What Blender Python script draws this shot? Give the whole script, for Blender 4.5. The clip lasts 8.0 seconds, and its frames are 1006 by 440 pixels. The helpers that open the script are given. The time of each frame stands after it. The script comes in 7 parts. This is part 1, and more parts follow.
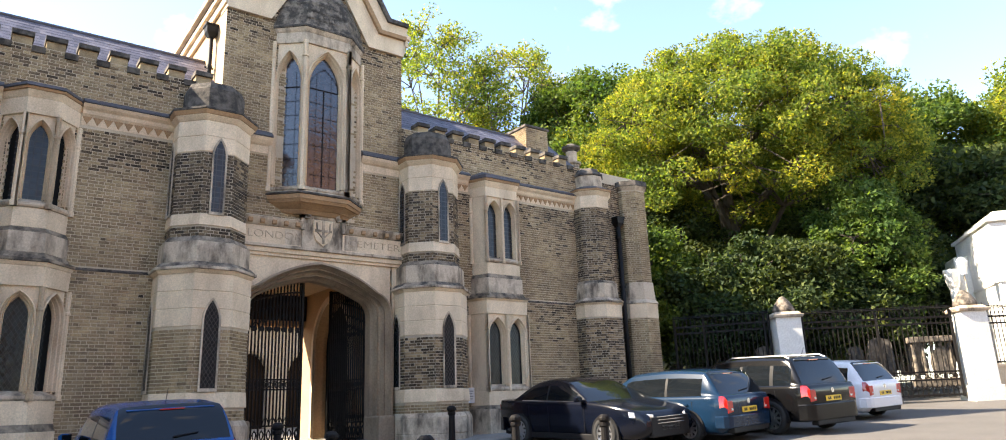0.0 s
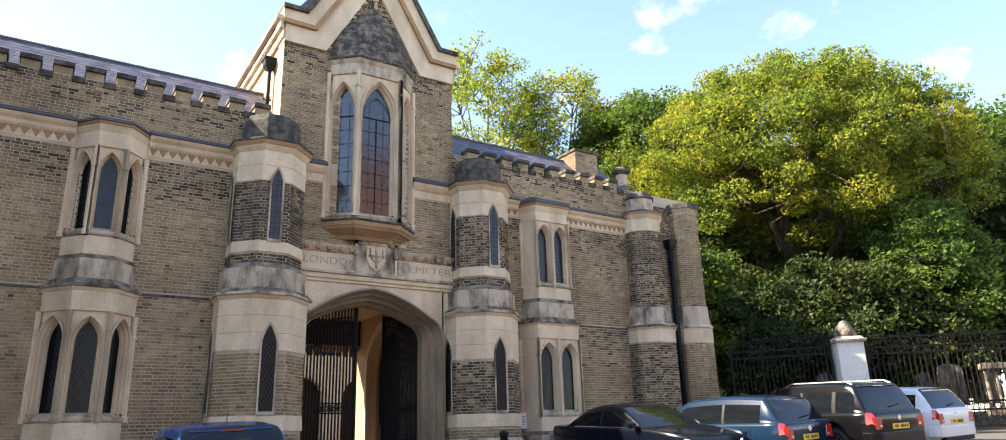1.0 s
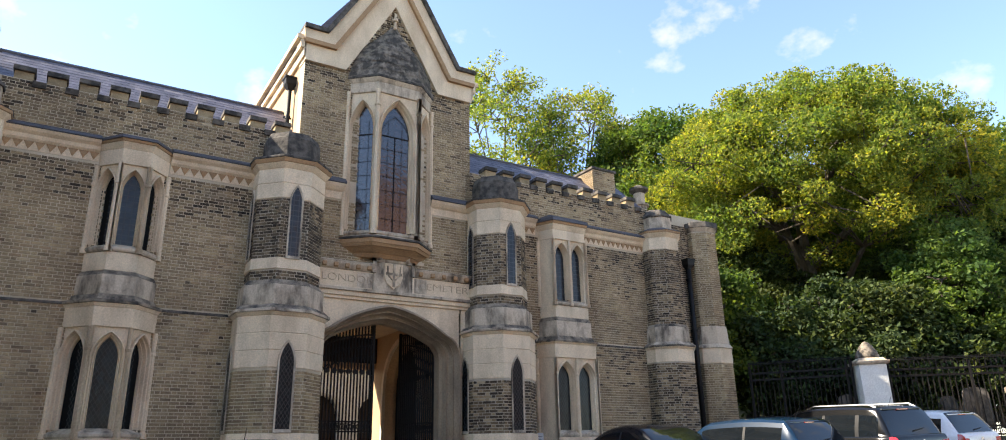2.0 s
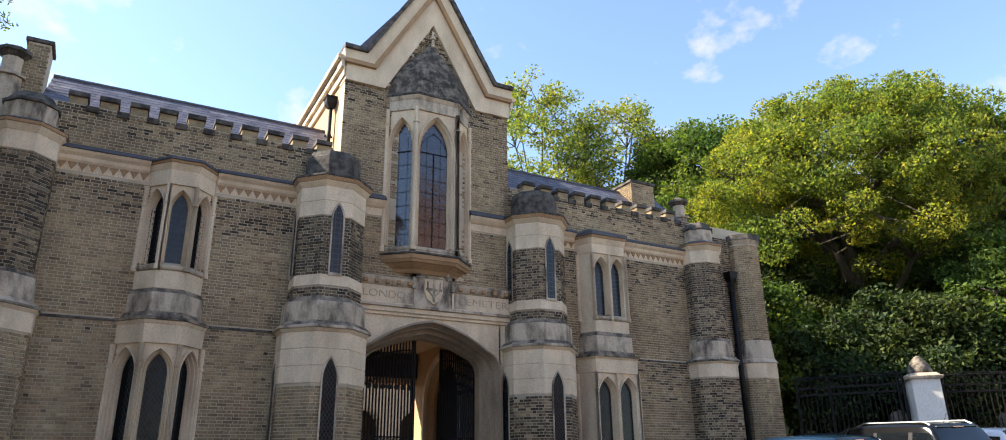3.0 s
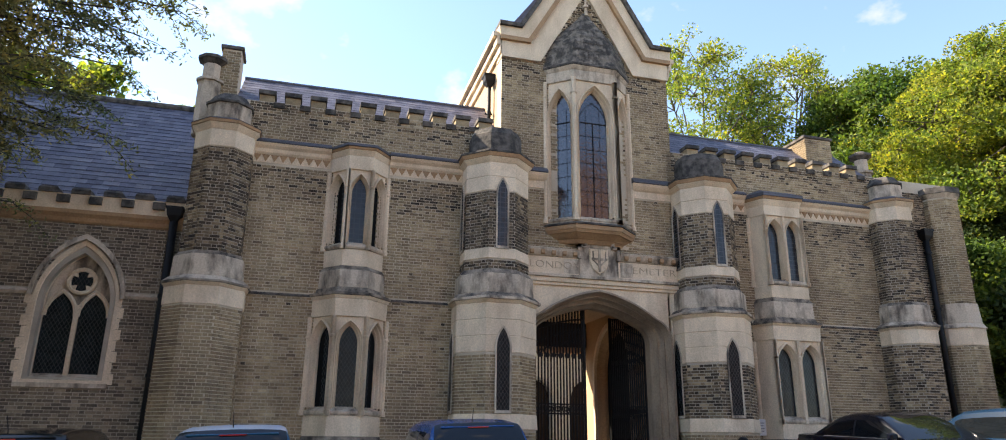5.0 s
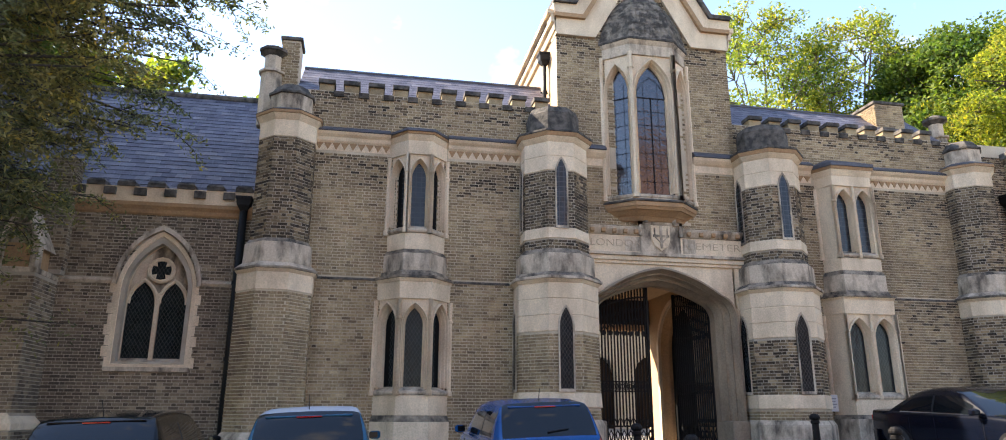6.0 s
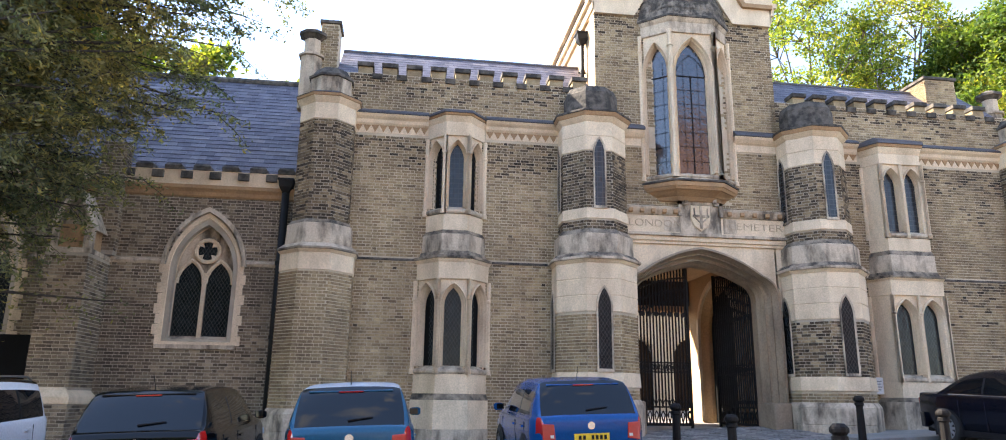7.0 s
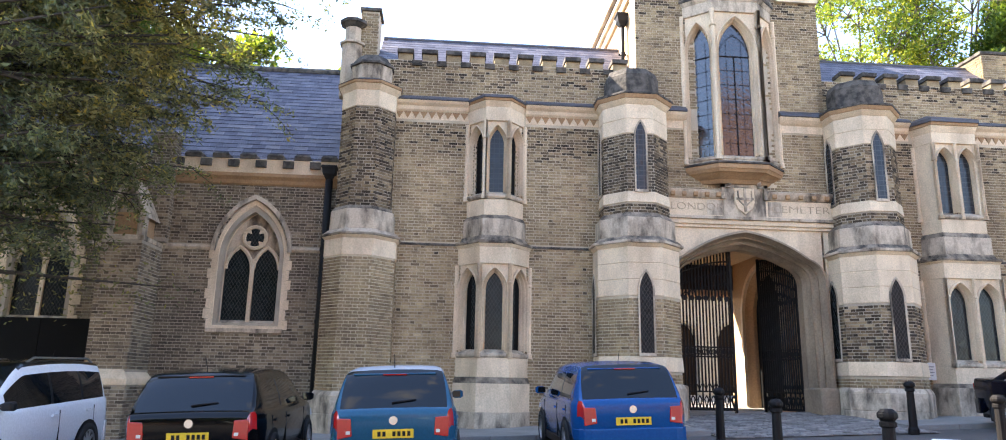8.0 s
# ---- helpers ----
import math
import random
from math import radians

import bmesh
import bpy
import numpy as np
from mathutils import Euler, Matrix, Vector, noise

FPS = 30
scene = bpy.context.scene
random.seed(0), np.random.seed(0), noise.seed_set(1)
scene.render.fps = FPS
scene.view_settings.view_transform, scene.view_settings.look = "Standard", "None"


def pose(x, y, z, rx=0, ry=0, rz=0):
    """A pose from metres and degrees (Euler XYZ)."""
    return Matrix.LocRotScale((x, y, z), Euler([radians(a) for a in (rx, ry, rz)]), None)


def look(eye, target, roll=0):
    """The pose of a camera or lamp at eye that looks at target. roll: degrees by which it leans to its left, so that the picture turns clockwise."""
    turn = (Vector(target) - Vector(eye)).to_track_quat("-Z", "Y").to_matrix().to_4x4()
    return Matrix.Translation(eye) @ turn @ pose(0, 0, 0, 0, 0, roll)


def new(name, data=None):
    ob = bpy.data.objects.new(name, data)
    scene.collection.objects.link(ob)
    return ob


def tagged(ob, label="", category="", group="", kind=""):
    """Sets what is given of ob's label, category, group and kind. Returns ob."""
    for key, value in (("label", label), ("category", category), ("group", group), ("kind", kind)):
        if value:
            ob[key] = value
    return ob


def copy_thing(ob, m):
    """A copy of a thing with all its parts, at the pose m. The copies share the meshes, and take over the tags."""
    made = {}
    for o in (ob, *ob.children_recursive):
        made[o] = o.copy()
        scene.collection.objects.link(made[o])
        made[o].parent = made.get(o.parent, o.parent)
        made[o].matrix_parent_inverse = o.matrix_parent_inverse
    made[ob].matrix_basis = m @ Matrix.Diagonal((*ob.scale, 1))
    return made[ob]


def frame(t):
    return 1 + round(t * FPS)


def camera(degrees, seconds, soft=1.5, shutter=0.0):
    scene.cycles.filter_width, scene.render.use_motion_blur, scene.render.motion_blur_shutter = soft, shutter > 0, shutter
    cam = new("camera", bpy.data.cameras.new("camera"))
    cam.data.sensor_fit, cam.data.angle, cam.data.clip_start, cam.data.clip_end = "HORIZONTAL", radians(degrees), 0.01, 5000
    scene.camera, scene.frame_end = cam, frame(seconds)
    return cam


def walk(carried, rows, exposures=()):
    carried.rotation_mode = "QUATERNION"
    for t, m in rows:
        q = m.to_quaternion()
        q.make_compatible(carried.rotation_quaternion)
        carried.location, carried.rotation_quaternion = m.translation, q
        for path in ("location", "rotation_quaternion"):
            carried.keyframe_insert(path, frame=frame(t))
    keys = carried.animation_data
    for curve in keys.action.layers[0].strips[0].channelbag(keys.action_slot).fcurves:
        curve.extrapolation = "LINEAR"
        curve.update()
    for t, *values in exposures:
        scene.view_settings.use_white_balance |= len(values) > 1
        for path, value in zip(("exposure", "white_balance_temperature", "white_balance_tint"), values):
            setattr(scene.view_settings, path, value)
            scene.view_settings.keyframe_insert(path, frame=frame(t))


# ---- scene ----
cam = camera(70.0, 8.0, soft=1.0)
PATH = [
    (0, (-7.274, -17.276, 0.953), (-6.1, -15.738, 1.459), -2.2),
    (0.5, (-7.333, -17.308, 0.91), (-6.255, -15.723, 1.481), -2.0),
    (1, (-7.308, -17.304, 0.915), (-6.257, -15.704, 1.493), -1.7),
    (1.5, (-7.327, -17.277, 0.928), (-6.292, -15.674, 1.525), -1.4),
    (3, (-7.383, -17.287, 0.974), (-6.472, -15.634, 1.636), -0.7),
    (3.5, (-7.436, -17.285, 0.963), (-6.586, -15.594, 1.61), -0.6),
    (4, (-7.454, -17.273, 0.94), (-6.674, -15.541, 1.565), -0.1),
    (4.5, (-7.43, -17.294, 0.903), (-6.795, -15.5, 1.516), 0.6),
    (5, (-7.473, -17.27, 0.912), (-6.961, -15.428, 1.501), 0.6),
    (6.5, (-7.535, -17.328, 0.975), (-7.226, -15.417, 1.477), 0.4),
    (7, (-7.526, -17.324, 0.895), (-7.268, -15.4, 1.377), 0.8),
    (7.5, (-7.521, -17.337, 0.892), (-7.323, -15.4, 1.349), 0.8),
    (8, (-7.514, -17.356, 0.887), (-7.368, -15.41, 1.326), 1.1),
]
walk(cam, [(t, look(eye, target, roll)) for t, eye, target, roll in PATH],
     exposures=[(0, 2.1, 7500, 13), (1.5, 1.87, 7300, 12), (3.5, 1.5, 6950, 11), (5, 1.7, 7200, 13), (6.5, 2.28, 7200, 14), (8, 2.7, 7050, 14)])

# ---- world and sun ----
SUN_DIR = Vector((-0.72, 0.44, 0.70)).normalized()      # towards the sun
world = bpy.data.worlds.new("world")
scene.world = world
world.use_nodes = True
wn = world.node_tree.nodes
sky = wn.new("ShaderNodeTexSky")
sky.sky_type = "NISHITA"
sky.sun_disc = False
sky.sun_elevation = math.asin(SUN_DIR.z)
sky.sun_rotation = math.atan2(SUN_DIR.x, SUN_DIR.y)
sky.air_density = 0.9
sky.dust_density = 0.25
sky.ozone_density = 2.5
wn["Background"].inputs["Strength"].default_value = 0.15
wl = world.node_tree.links
# a few small fair-weather clouds
co = wn.new("ShaderNodeTexCoord")
mp = wn.new("ShaderNodeMapping")
mp.inputs["Scale"].default_value = (1.0, 1.0, 1.5)
puff = wn.new("ShaderNodeTexNoise")
puff.inputs["Scale"].default_value = 7.0
puff.inputs["Detail"].default_value = 6.0
puff.inputs["Roughness"].default_value = 0.55
edge = wn.new("ShaderNodeMapRange")
edge.inputs[1].default_value, edge.inputs[2].default_value = 0.575, 0.70
edge.inputs[3].default_value, edge.inputs[4].default_value = 0.0, 0.8
cloud = wn.new("ShaderNodeMix")
cloud.data_type = "RGBA"
cloud.inputs[7].default_value = (2.6, 2.6, 2.6, 1)
wl.new(co.outputs["Generated"], mp.inputs[0])
wl.new(mp.outputs[0], puff.inputs[0])
wl.new(puff.outputs[0], edge.inputs[0])
wl.new(edge.outputs[0], cloud.inputs[0])
wl.new(sky.outputs[0], cloud.inputs[6])
wl.new(cloud.outputs[2], wn["Background"].inputs[0])
sun = new("sun", bpy.data.lights.new("sun", "SUN"))
sun.data.energy = 5.0
sun.data.angle = radians(0.55)
sun.data.color = (1.0, 0.94, 0.83)
sun.matrix_world = look(SUN_DIR * 60, (0, 0, 0))

# ---- materials ----
def material(name, rough=0.8, metal=0.0, spec=0.5):
    m = bpy.data.materials.new(name)
    m.use_nodes = True
    b = m.node_tree.nodes["Principled BSDF"]
    b.inputs["Roughness"].default_value = rough
    b.inputs["Metallic"].default_value = metal
    b.inputs["Specular IOR Level"].default_value = spec
    return m, m.node_tree.nodes, m.node_tree.links, b


def ramp(nodes, stops):
    r = nodes.new("ShaderNodeValToRGB")
    e = r.color_ramp.elements
    while len(e) < len(stops):
        e.new(0.5)
    for k, (p, c) in enumerate(stops):
        e[k].position = p
        e[k].color = (*c, 1)
    return r


def noise_tex(nodes, links, scale, detail=5, rough=0.6, stretch=None):
    n = nodes.new("ShaderNodeTexNoise")
    n.inputs["Scale"].default_value = scale
    n.inputs["Detail"].default_value = detail
    n.inputs["Roughness"].default_value = rough
    tc = nodes.new("ShaderNodeNewGeometry")
    if stretch:
        mp = nodes.new("ShaderNodeMapping")
        mp.inputs["Scale"].default_value = stretch
        links.new(tc.outputs["Position"], mp.inputs[0])
        links.new(mp.outputs[0], n.inputs["Vector"])
    else:
        links.new(tc.outputs["Position"], n.inputs["Vector"])
    return n


def mix(nodes, links, kind, fac, a, b):
    x = nodes.new("ShaderNodeMix")
    x.data_type = "RGBA"
    x.blend_type = kind
    for sock, v in ((x.inputs[0], fac), (x.inputs[6], a), (x.inputs[7], b)):
        if isinstance(v, (int, float)):
            sock.default_value = v
        elif isinstance(v, tuple):
            sock.default_value = (*v, 1)
        else:
            links.new(v, sock)
    return x.outputs[2]


def bump(nodes, links, bsdf, height, strength=0.3, dist=0.01):
    b = nodes.new("ShaderNodeBump")
    b.inputs["Strength"].default_value = strength
    b.inputs["Distance"].default_value = dist
    links.new(height, b.inputs["Height"])
    links.new(b.outputs[0], bsdf.inputs["Normal"])


def surface(name, base, dark, grain=20.0, blotch=1.2, rough=0.85, amount=0.6, relief=0.3, metal=0.0, stretch=None, lo=0.35, hi=0.68, spec=0.4):
    """A weathered surface: base colour, a second colour in blotches, and fine grain with relief."""
    m, n, l, b = material(name, rough, metal, spec)
    big = noise_tex(n, l, blotch, 6, 0.62, stretch)
    r = ramp(n, [(lo, (0, 0, 0)), (hi, (1, 1, 1))])
    l.new(big.outputs[0], r.inputs[0])
    mul = n.new("ShaderNodeMath")
    mul.operation = "MULTIPLY"
    mul.inputs[1].default_value = amount
    l.new(r.outputs[0], mul.inputs[0])
    c = mix(n, l, "MIX", mul.outputs[0], base, dark)
    fine = noise_tex(n, l, grain, 4, 0.7)
    g = ramp(n, [(0.3, (0.70, 0.70, 0.70)), (0.68, (1.12, 1.12, 1.12))])
    l.new(fine.outputs[0], g.inputs[0])
    l.new(mix(n, l, "MULTIPLY", 0.8, c, g.outputs[0]), b.inputs["Base Color"])
    bump(n, l, b, fine.outputs[0], relief, 0.008)
    return m


def brick_material(name, stops, soot, island=True, soot_amount=0.75):
    m, n, l, b = material(name, 0.92, 0, 0.25)
    rnd = n.new("ShaderNodeNewGeometry").outputs["Random Per Island"] if island else n.new("ShaderNodeObjectInfo").outputs["Random"]
    r = ramp(n, stops)
    l.new(rnd, r.inputs[0])
    big = noise_tex(n, l, 0.55, 6, 0.65)
    s = ramp(n, [(0.42, (0, 0, 0)), (0.66, (1, 1, 1))])
    l.new(big.outputs[0], s.inputs[0])
    f = n.new("ShaderNodeMath")
    f.operation = "MULTIPLY"
    f.inputs[1].default_value = soot_amount
    l.new(s.outputs[0], f.inputs[0])
    c = mix(n, l, "MIX", f.outputs[0], r.outputs[0], soot)
    patch = noise_tex(n, l, 2.6, 5, 0.7, (1.0, 1.0, 1.7))
    pr = ramp(n, [(0.34, (0.62, 0.62, 0.62)), (0.5, (1.0, 1.0, 1.0)), (0.68, (1.32, 1.31, 1.28))])
    l.new(patch.outputs[0], pr.inputs[0])
    c = mix(n, l, "MULTIPLY", 0.9, c, pr.outputs[0])
    fine = noise_tex(n, l, 45, 4, 0.7)
    g = ramp(n, [(0.3, (0.7, 0.7, 0.7)), (0.72, (1.2, 1.2, 1.2))])
    l.new(fine.outputs[0], g.inputs[0])
    l.new(mix(n, l, "MULTIPLY", 0.9, c, g.outputs[0]), b.inputs["Base Color"])
    bump(n, l, b, fine.outputs[0], 0.5, 0.006)
    return m


STOCK = [(0.0, (0.17, 0.12, 0.073)), (0.06, (0.28, 0.204, 0.121)), (0.35, (0.37, 0.275, 0.16)), (0.7, (0.435, 0.33, 0.19)), (0.92, (0.33, 0.23, 0.135)), (1.0, (0.52, 0.41, 0.26))]
DARKER = [(0.0, (0.04, 0.03, 0.022)), (0.3, (0.10, 0.072, 0.047)), (0.6, (0.21, 0.15, 0.09)), (0.85, (0.32, 0.235, 0.14)), (1.0, (0.42, 0.32, 0.20))]
BRICK = brick_material("stock_brick", STOCK, (0.13, 0.09, 0.058))
BRICK_ONE = brick_material("stock_brick_single", STOCK, (0.13, 0.09, 0.058), island=False)
SOOTY = brick_material("sooty_brick", DARKER, (0.055, 0.046, 0.036))
SOOTY_ONE = brick_material("sooty_brick_single", DARKER, (0.055, 0.046, 0.036), island=False)
MORTAR = surface("mortar", (0.66, 0.55, 0.40), (0.29, 0.23, 0.16), 60, 0.7, 0.95, 0.7, 0.4)
MORTAR_PALE = surface("mortar_pale", (0.52, 0.44, 0.34), (0.16, 0.13, 0.10), 60, 0.8, 0.95, 0.6, 0.4)
STONE = surface("bath_stone", (0.80, 0.635, 0.44), (0.43, 0.315, 0.205), 30, 1.5, 0.85, 0.7, 0.3, stretch=(1, 1, 0.45), lo=0.40, hi=0.70)
STONE_GREY = surface("weathered_stone", (0.56, 0.45, 0.33), (0.085, 0.067, 0.05), 24, 2.6, 0.9, 0.92, 0.5, stretch=(1, 1, 0.4), lo=0.46, hi=0.66)
STONE_DARK = surface("blackened_stone", (0.13, 0.112, 0.092), (0.03, 0.027, 0.024), 12, 4.5, 0.9, 0.9, 0.7, lo=0.4, hi=0.6)
STAINED = surface("stained_stone", (0.34, 0.27, 0.195), (0.04, 0.034, 0.028), 20, 3.2, 0.9, 0.95, 0.6, lo=0.38, hi=0.62)
GREYED = [(0.0, (0.09, 0.07, 0.05)), (0.2, (0.16, 0.122, 0.085)), (0.55, (0.24, 0.185, 0.126)), (0.85, (0.31, 0.24, 0.16)), (1.0, (0.38, 0.30, 0.21))]
GREY_BRICK = brick_material("greyed_brick", GREYED, (0.085, 0.07, 0.055))
GREY_BRICK_ONE = brick_material("greyed_brick_single", GREYED, (0.085, 0.07, 0.055), island=False)
STONE_ORANGE = surface("ochre_stone", (0.44, 0.265, 0.135), (0.22, 0.14, 0.08), 22, 2.0, 0.85, 0.6, 0.4)
LEAD = surface("lead_sheet", (0.12, 0.115, 0.125), (0.055, 0.053, 0.055), 16, 3, 0.6, 0.5, 0.2, metal=0.4)
SLATE = brick_material("roof_slate", [(0, (0.07, 0.068, 0.09)), (0.4, (0.105, 0.10, 0.128)), (0.8, (0.13, 0.125, 0.152)), (1, (0.18, 0.165, 0.18))], (0.085, 0.08, 0.095), True, 0.3)
SLATE_ONE = brick_material("roof_slate_single", [(0, (0.07, 0.068, 0.09)), (0.4, (0.105, 0.10, 0.128)), (0.8, (0.13, 0.125, 0.152)), (1, (0.18, 0.165, 0.18))], (0.085, 0.08, 0.095), False, 0.3)
for mm in (SLATE, SLATE_ONE):
    mm.node_tree.nodes["Principled BSDF"].inputs["Roughness"].default_value = 0.5
TILE = surface("clay_tile", (0.20, 0.12, 0.085), (0.10, 0.075, 0.06), 20, 2, 0.85, 0.6, 0.4)
IRON = surface("black_ironwork", (0.009, 0.008, 0.008), (0.016, 0.013, 0.011), 40, 4, 0.55, 0.6, 0.2, spec=0.15)
PIPE = surface("black_pipe_paint", (0.012, 0.012, 0.012), (0.022, 0.02, 0.018), 30, 3, 0.55, 0.5, 0.2, spec=0.2)
DARK_BROWN = surface("dark_brown_fill", (0.03, 0.018, 0.011), (0.015, 0.01, 0.006), 30, 4, 0.7, 0.6, 0.3, stretch=(8, 8, 0.6), spec=0.15)
RENDER_WHITE = surface("white_render", (0.78, 0.76, 0.70), (0.62, 0.58, 0.50), 25, 1.8, 0.9, 0.5, 0.3)
PASSAGE = surface("buff_plaster", (0.56, 0.37, 0.21), (0.40, 0.26, 0.15), 20, 1.5, 0.9, 0.5, 0.3)
# black of the hoarding boards, also painted in for unlit rooms behind windows
BOARD_AND_SHADE = surface("black_board_and_shade", (0.006, 0.006, 0.006), (0.01, 0.01, 0.01), 30, 2, 0.8, 0.5, 0.1, spec=0.08)
ASPHALT = surface("asphalt", (0.115, 0.105, 0.094), (0.07, 0.065, 0.06), 90, 0.7, 0.92, 0.6, 0.5)
EARTH = surface("earth", (0.11, 0.12, 0.05), (0.05, 0.06, 0.022), 12, 0.6, 0.95, 0.8, 0.6)
SETT = brick_material("granite_sett", [(0, (0.15, 0.14, 0.13)), (0.5, (0.24, 0.225, 0.21)), (1, (0.33, 0.30, 0.27))], (0.14, 0.13, 0.115), True, 0.5)
SETT_ONE = brick_material("granite_sett_single", [(0, (0.15, 0.14, 0.13)), (0.5, (0.24, 0.225, 0.21)), (1, (0.33, 0.30, 0.27))], (0.14, 0.13, 0.115), False, 0.5)
PAVING = surface("paving_stone", (0.30, 0.28, 0.25), (0.17, 0.155, 0.14), 30, 1.0, 0.9, 0.7, 0.3)
KERB = surface("granite_kerb", (0.26, 0.25, 0.235), (0.15, 0.145, 0.135), 40, 1.5, 0.85, 0.6, 0.3)
BARK = surface("bark", (0.12, 0.095, 0.07), (0.05, 0.042, 0.03), 18, 3, 0.95, 0.7, 0.9, stretch=(1, 1, 0.25))
BARK_DARK = surface("dark_bark", (0.07, 0.055, 0.042), (0.03, 0.026, 0.02), 18, 3, 0.95, 0.7, 0.9, stretch=(1, 1, 0.25))


def leaf_material(name, stops, translucent=0.35):
    m, n, l, b = material(name, 0.7, 0, 0.2)
    r = ramp(n, stops)
    l.new(n.new("ShaderNodeNewGeometry").outputs["Random Per Island"], r.inputs[0])
    big = noise_tex(n, l, 0.35, 3, 0.5)
    g = ramp(n, [(0.36, (0.72, 0.86, 1.0)), (0.52, (1.0, 1.0, 0.95)), (0.66, (1.38, 1.16, 0.85))])
    l.new(big.outputs[0], g.inputs[0])
    c = mix(n, l, "MULTIPLY", 1.0, r.outputs[0], g.outputs[0])
    l.new(c, b.inputs["Base Color"])
    t = n.new("ShaderNodeBsdfTranslucent")
    l.new(mix(n, l, "MULTIPLY", 1.0, c, (1.2, 1.3, 0.55)), t.inputs[0])
    ms = n.new("ShaderNodeMixShader")
    ms.inputs[0].default_value = translucent
    l.new(b.outputs[0], ms.inputs[1])
    l.new(t.outputs[0], ms.inputs[2])
    l.new(ms.outputs[0], n["Material Output"].inputs[0])
    return m


LEAF_PLANE = leaf_material("plane_leaves", [(0, (0.085, 0.125, 0.034)), (0.5, (0.18, 0.215, 0.048)), (0.85, (0.27, 0.278, 0.052)), (1, (0.40, 0.34, 0.06))], 0.58)
LEAF_MID = leaf_material("lime_leaves", [(0, (0.045, 0.082, 0.022)), (0.5, (0.092, 0.142, 0.034)), (1, (0.165, 0.21, 0.045))], 0.45)
LEAF_DARK = leaf_material("evergreen_leaves", [(0, (0.018, 0.034, 0.014)), (0.6, (0.048, 0.072, 0.024)), (1, (0.10, 0.125, 0.034))], 0.3)
LEAF_YEW = leaf_material("yew_needles", [(0, (0.08, 0.085, 0.054)), (0.5, (0.165, 0.17, 0.10)), (0.88, (0.26, 0.245, 0.13)), (1, (0.36, 0.28, 0.08))], 0.45)


def plain(name, colour, rough=0.5, metal=0.0, coat=0.0, spec=0.5):
    m, n, l, b = material(name, rough, metal, spec)
    nz = noise_tex(n, l, 30, 3, 0.6)
    g = ramp(n, [(0.3, tuple(c * 0.9 for c in colour)), (0.7, tuple(min(1, c * 1.07) for c in colour))])
    l.new(nz.outputs[0], g.inputs[0])
    l.new(g.outputs[0], b.inputs["Base Color"])
    b.inputs["Coat Weight"].default_value = coat
    b.inputs["Coat Roughness"].default_value = 0.04
    return m


def leaded_glass(name, colour, pitch, diamond=True):
    """Old dark glass with lead cames in a lattice."""
    m, n, l, b = material(name, 0.12, 0, 0.32)
    tc = n.new("ShaderNodeTexCoord")
    sep = n.new("ShaderNodeSeparateXYZ")
    l.new(tc.outputs["UV"], sep.inputs[0])

    def op(kind, a, bb=None):
        k = n.new("ShaderNodeMath")
        k.operation = kind
        for s, v in zip(k.inputs, (a, bb)):
            if v is None:
                continue
            if isinstance(v, (int, float)):
                s.default_value = v
            else:
                l.new(v, s)
        return k.outputs[0]
    u, v = sep.outputs[0], sep.outputs[1]
    if diamond:
        v2 = op("MULTIPLY", v, 0.62)
        p, q = op("ADD", u, v2), op("SUBTRACT", u, v2)
    else:
        p, q = u, v
    lines = []
    for s in (p, q):
        fr = op("FRACT", op("DIVIDE", s, pitch))
        lines.append(op("LESS_THAN", op("ABSOLUTE", op("SUBTRACT", fr, 0.5)), 0.07))
    line = op("MAXIMUM", *lines)
    nz = noise_tex(n, l, 9, 2, 0.5)
    g = ramp(n, [(0.3, tuple(c * 0.6 for c in colour)), (0.7, tuple(c * 1.5 for c in colour))])
    l.new(nz.outputs[0], g.inputs[0])
    l.new(mix(n, l, "MIX", line, g.outputs[0], (0.045, 0.045, 0.045)), b.inputs["Base Color"])
    rr = n.new("ShaderNodeMapRange")
    rr.inputs[3].default_value, rr.inputs[4].default_value = 0.1, 0.6
    l.new(line, rr.inputs[0])
    l.new(rr.outputs[0], b.inputs["Roughness"])
    bump(n, l, b, nz.outputs[0], 0.25, 0.02)
    return m


LEADED = leaded_glass("leaded_glass", (0.012, 0.015, 0.016), 0.085)
LEADED.node_tree.nodes["Principled BSDF"].inputs["Specular IOR Level"].default_value = 0.16
LEADED_BLUE = leaded_glass("leaded_sky_glass", (0.018, 0.021, 0.026), 0.13, False)
LICHEN = surface("lichened_stone", (0.26, 0.215, 0.165), (0.05, 0.043, 0.036), 16, 5.0, 0.9, 0.95, 0.7, lo=0.38, hi=0.58)
PANE = leaded_glass("old_window_pane", (0.03, 0.027, 0.034), 9.0, False)
PANE.node_tree.nodes["Principled BSDF"].inputs["Specular IOR Level"].default_value = 1.0

# ---- building tools ----
ZUP = Vector((0, 0, 1))


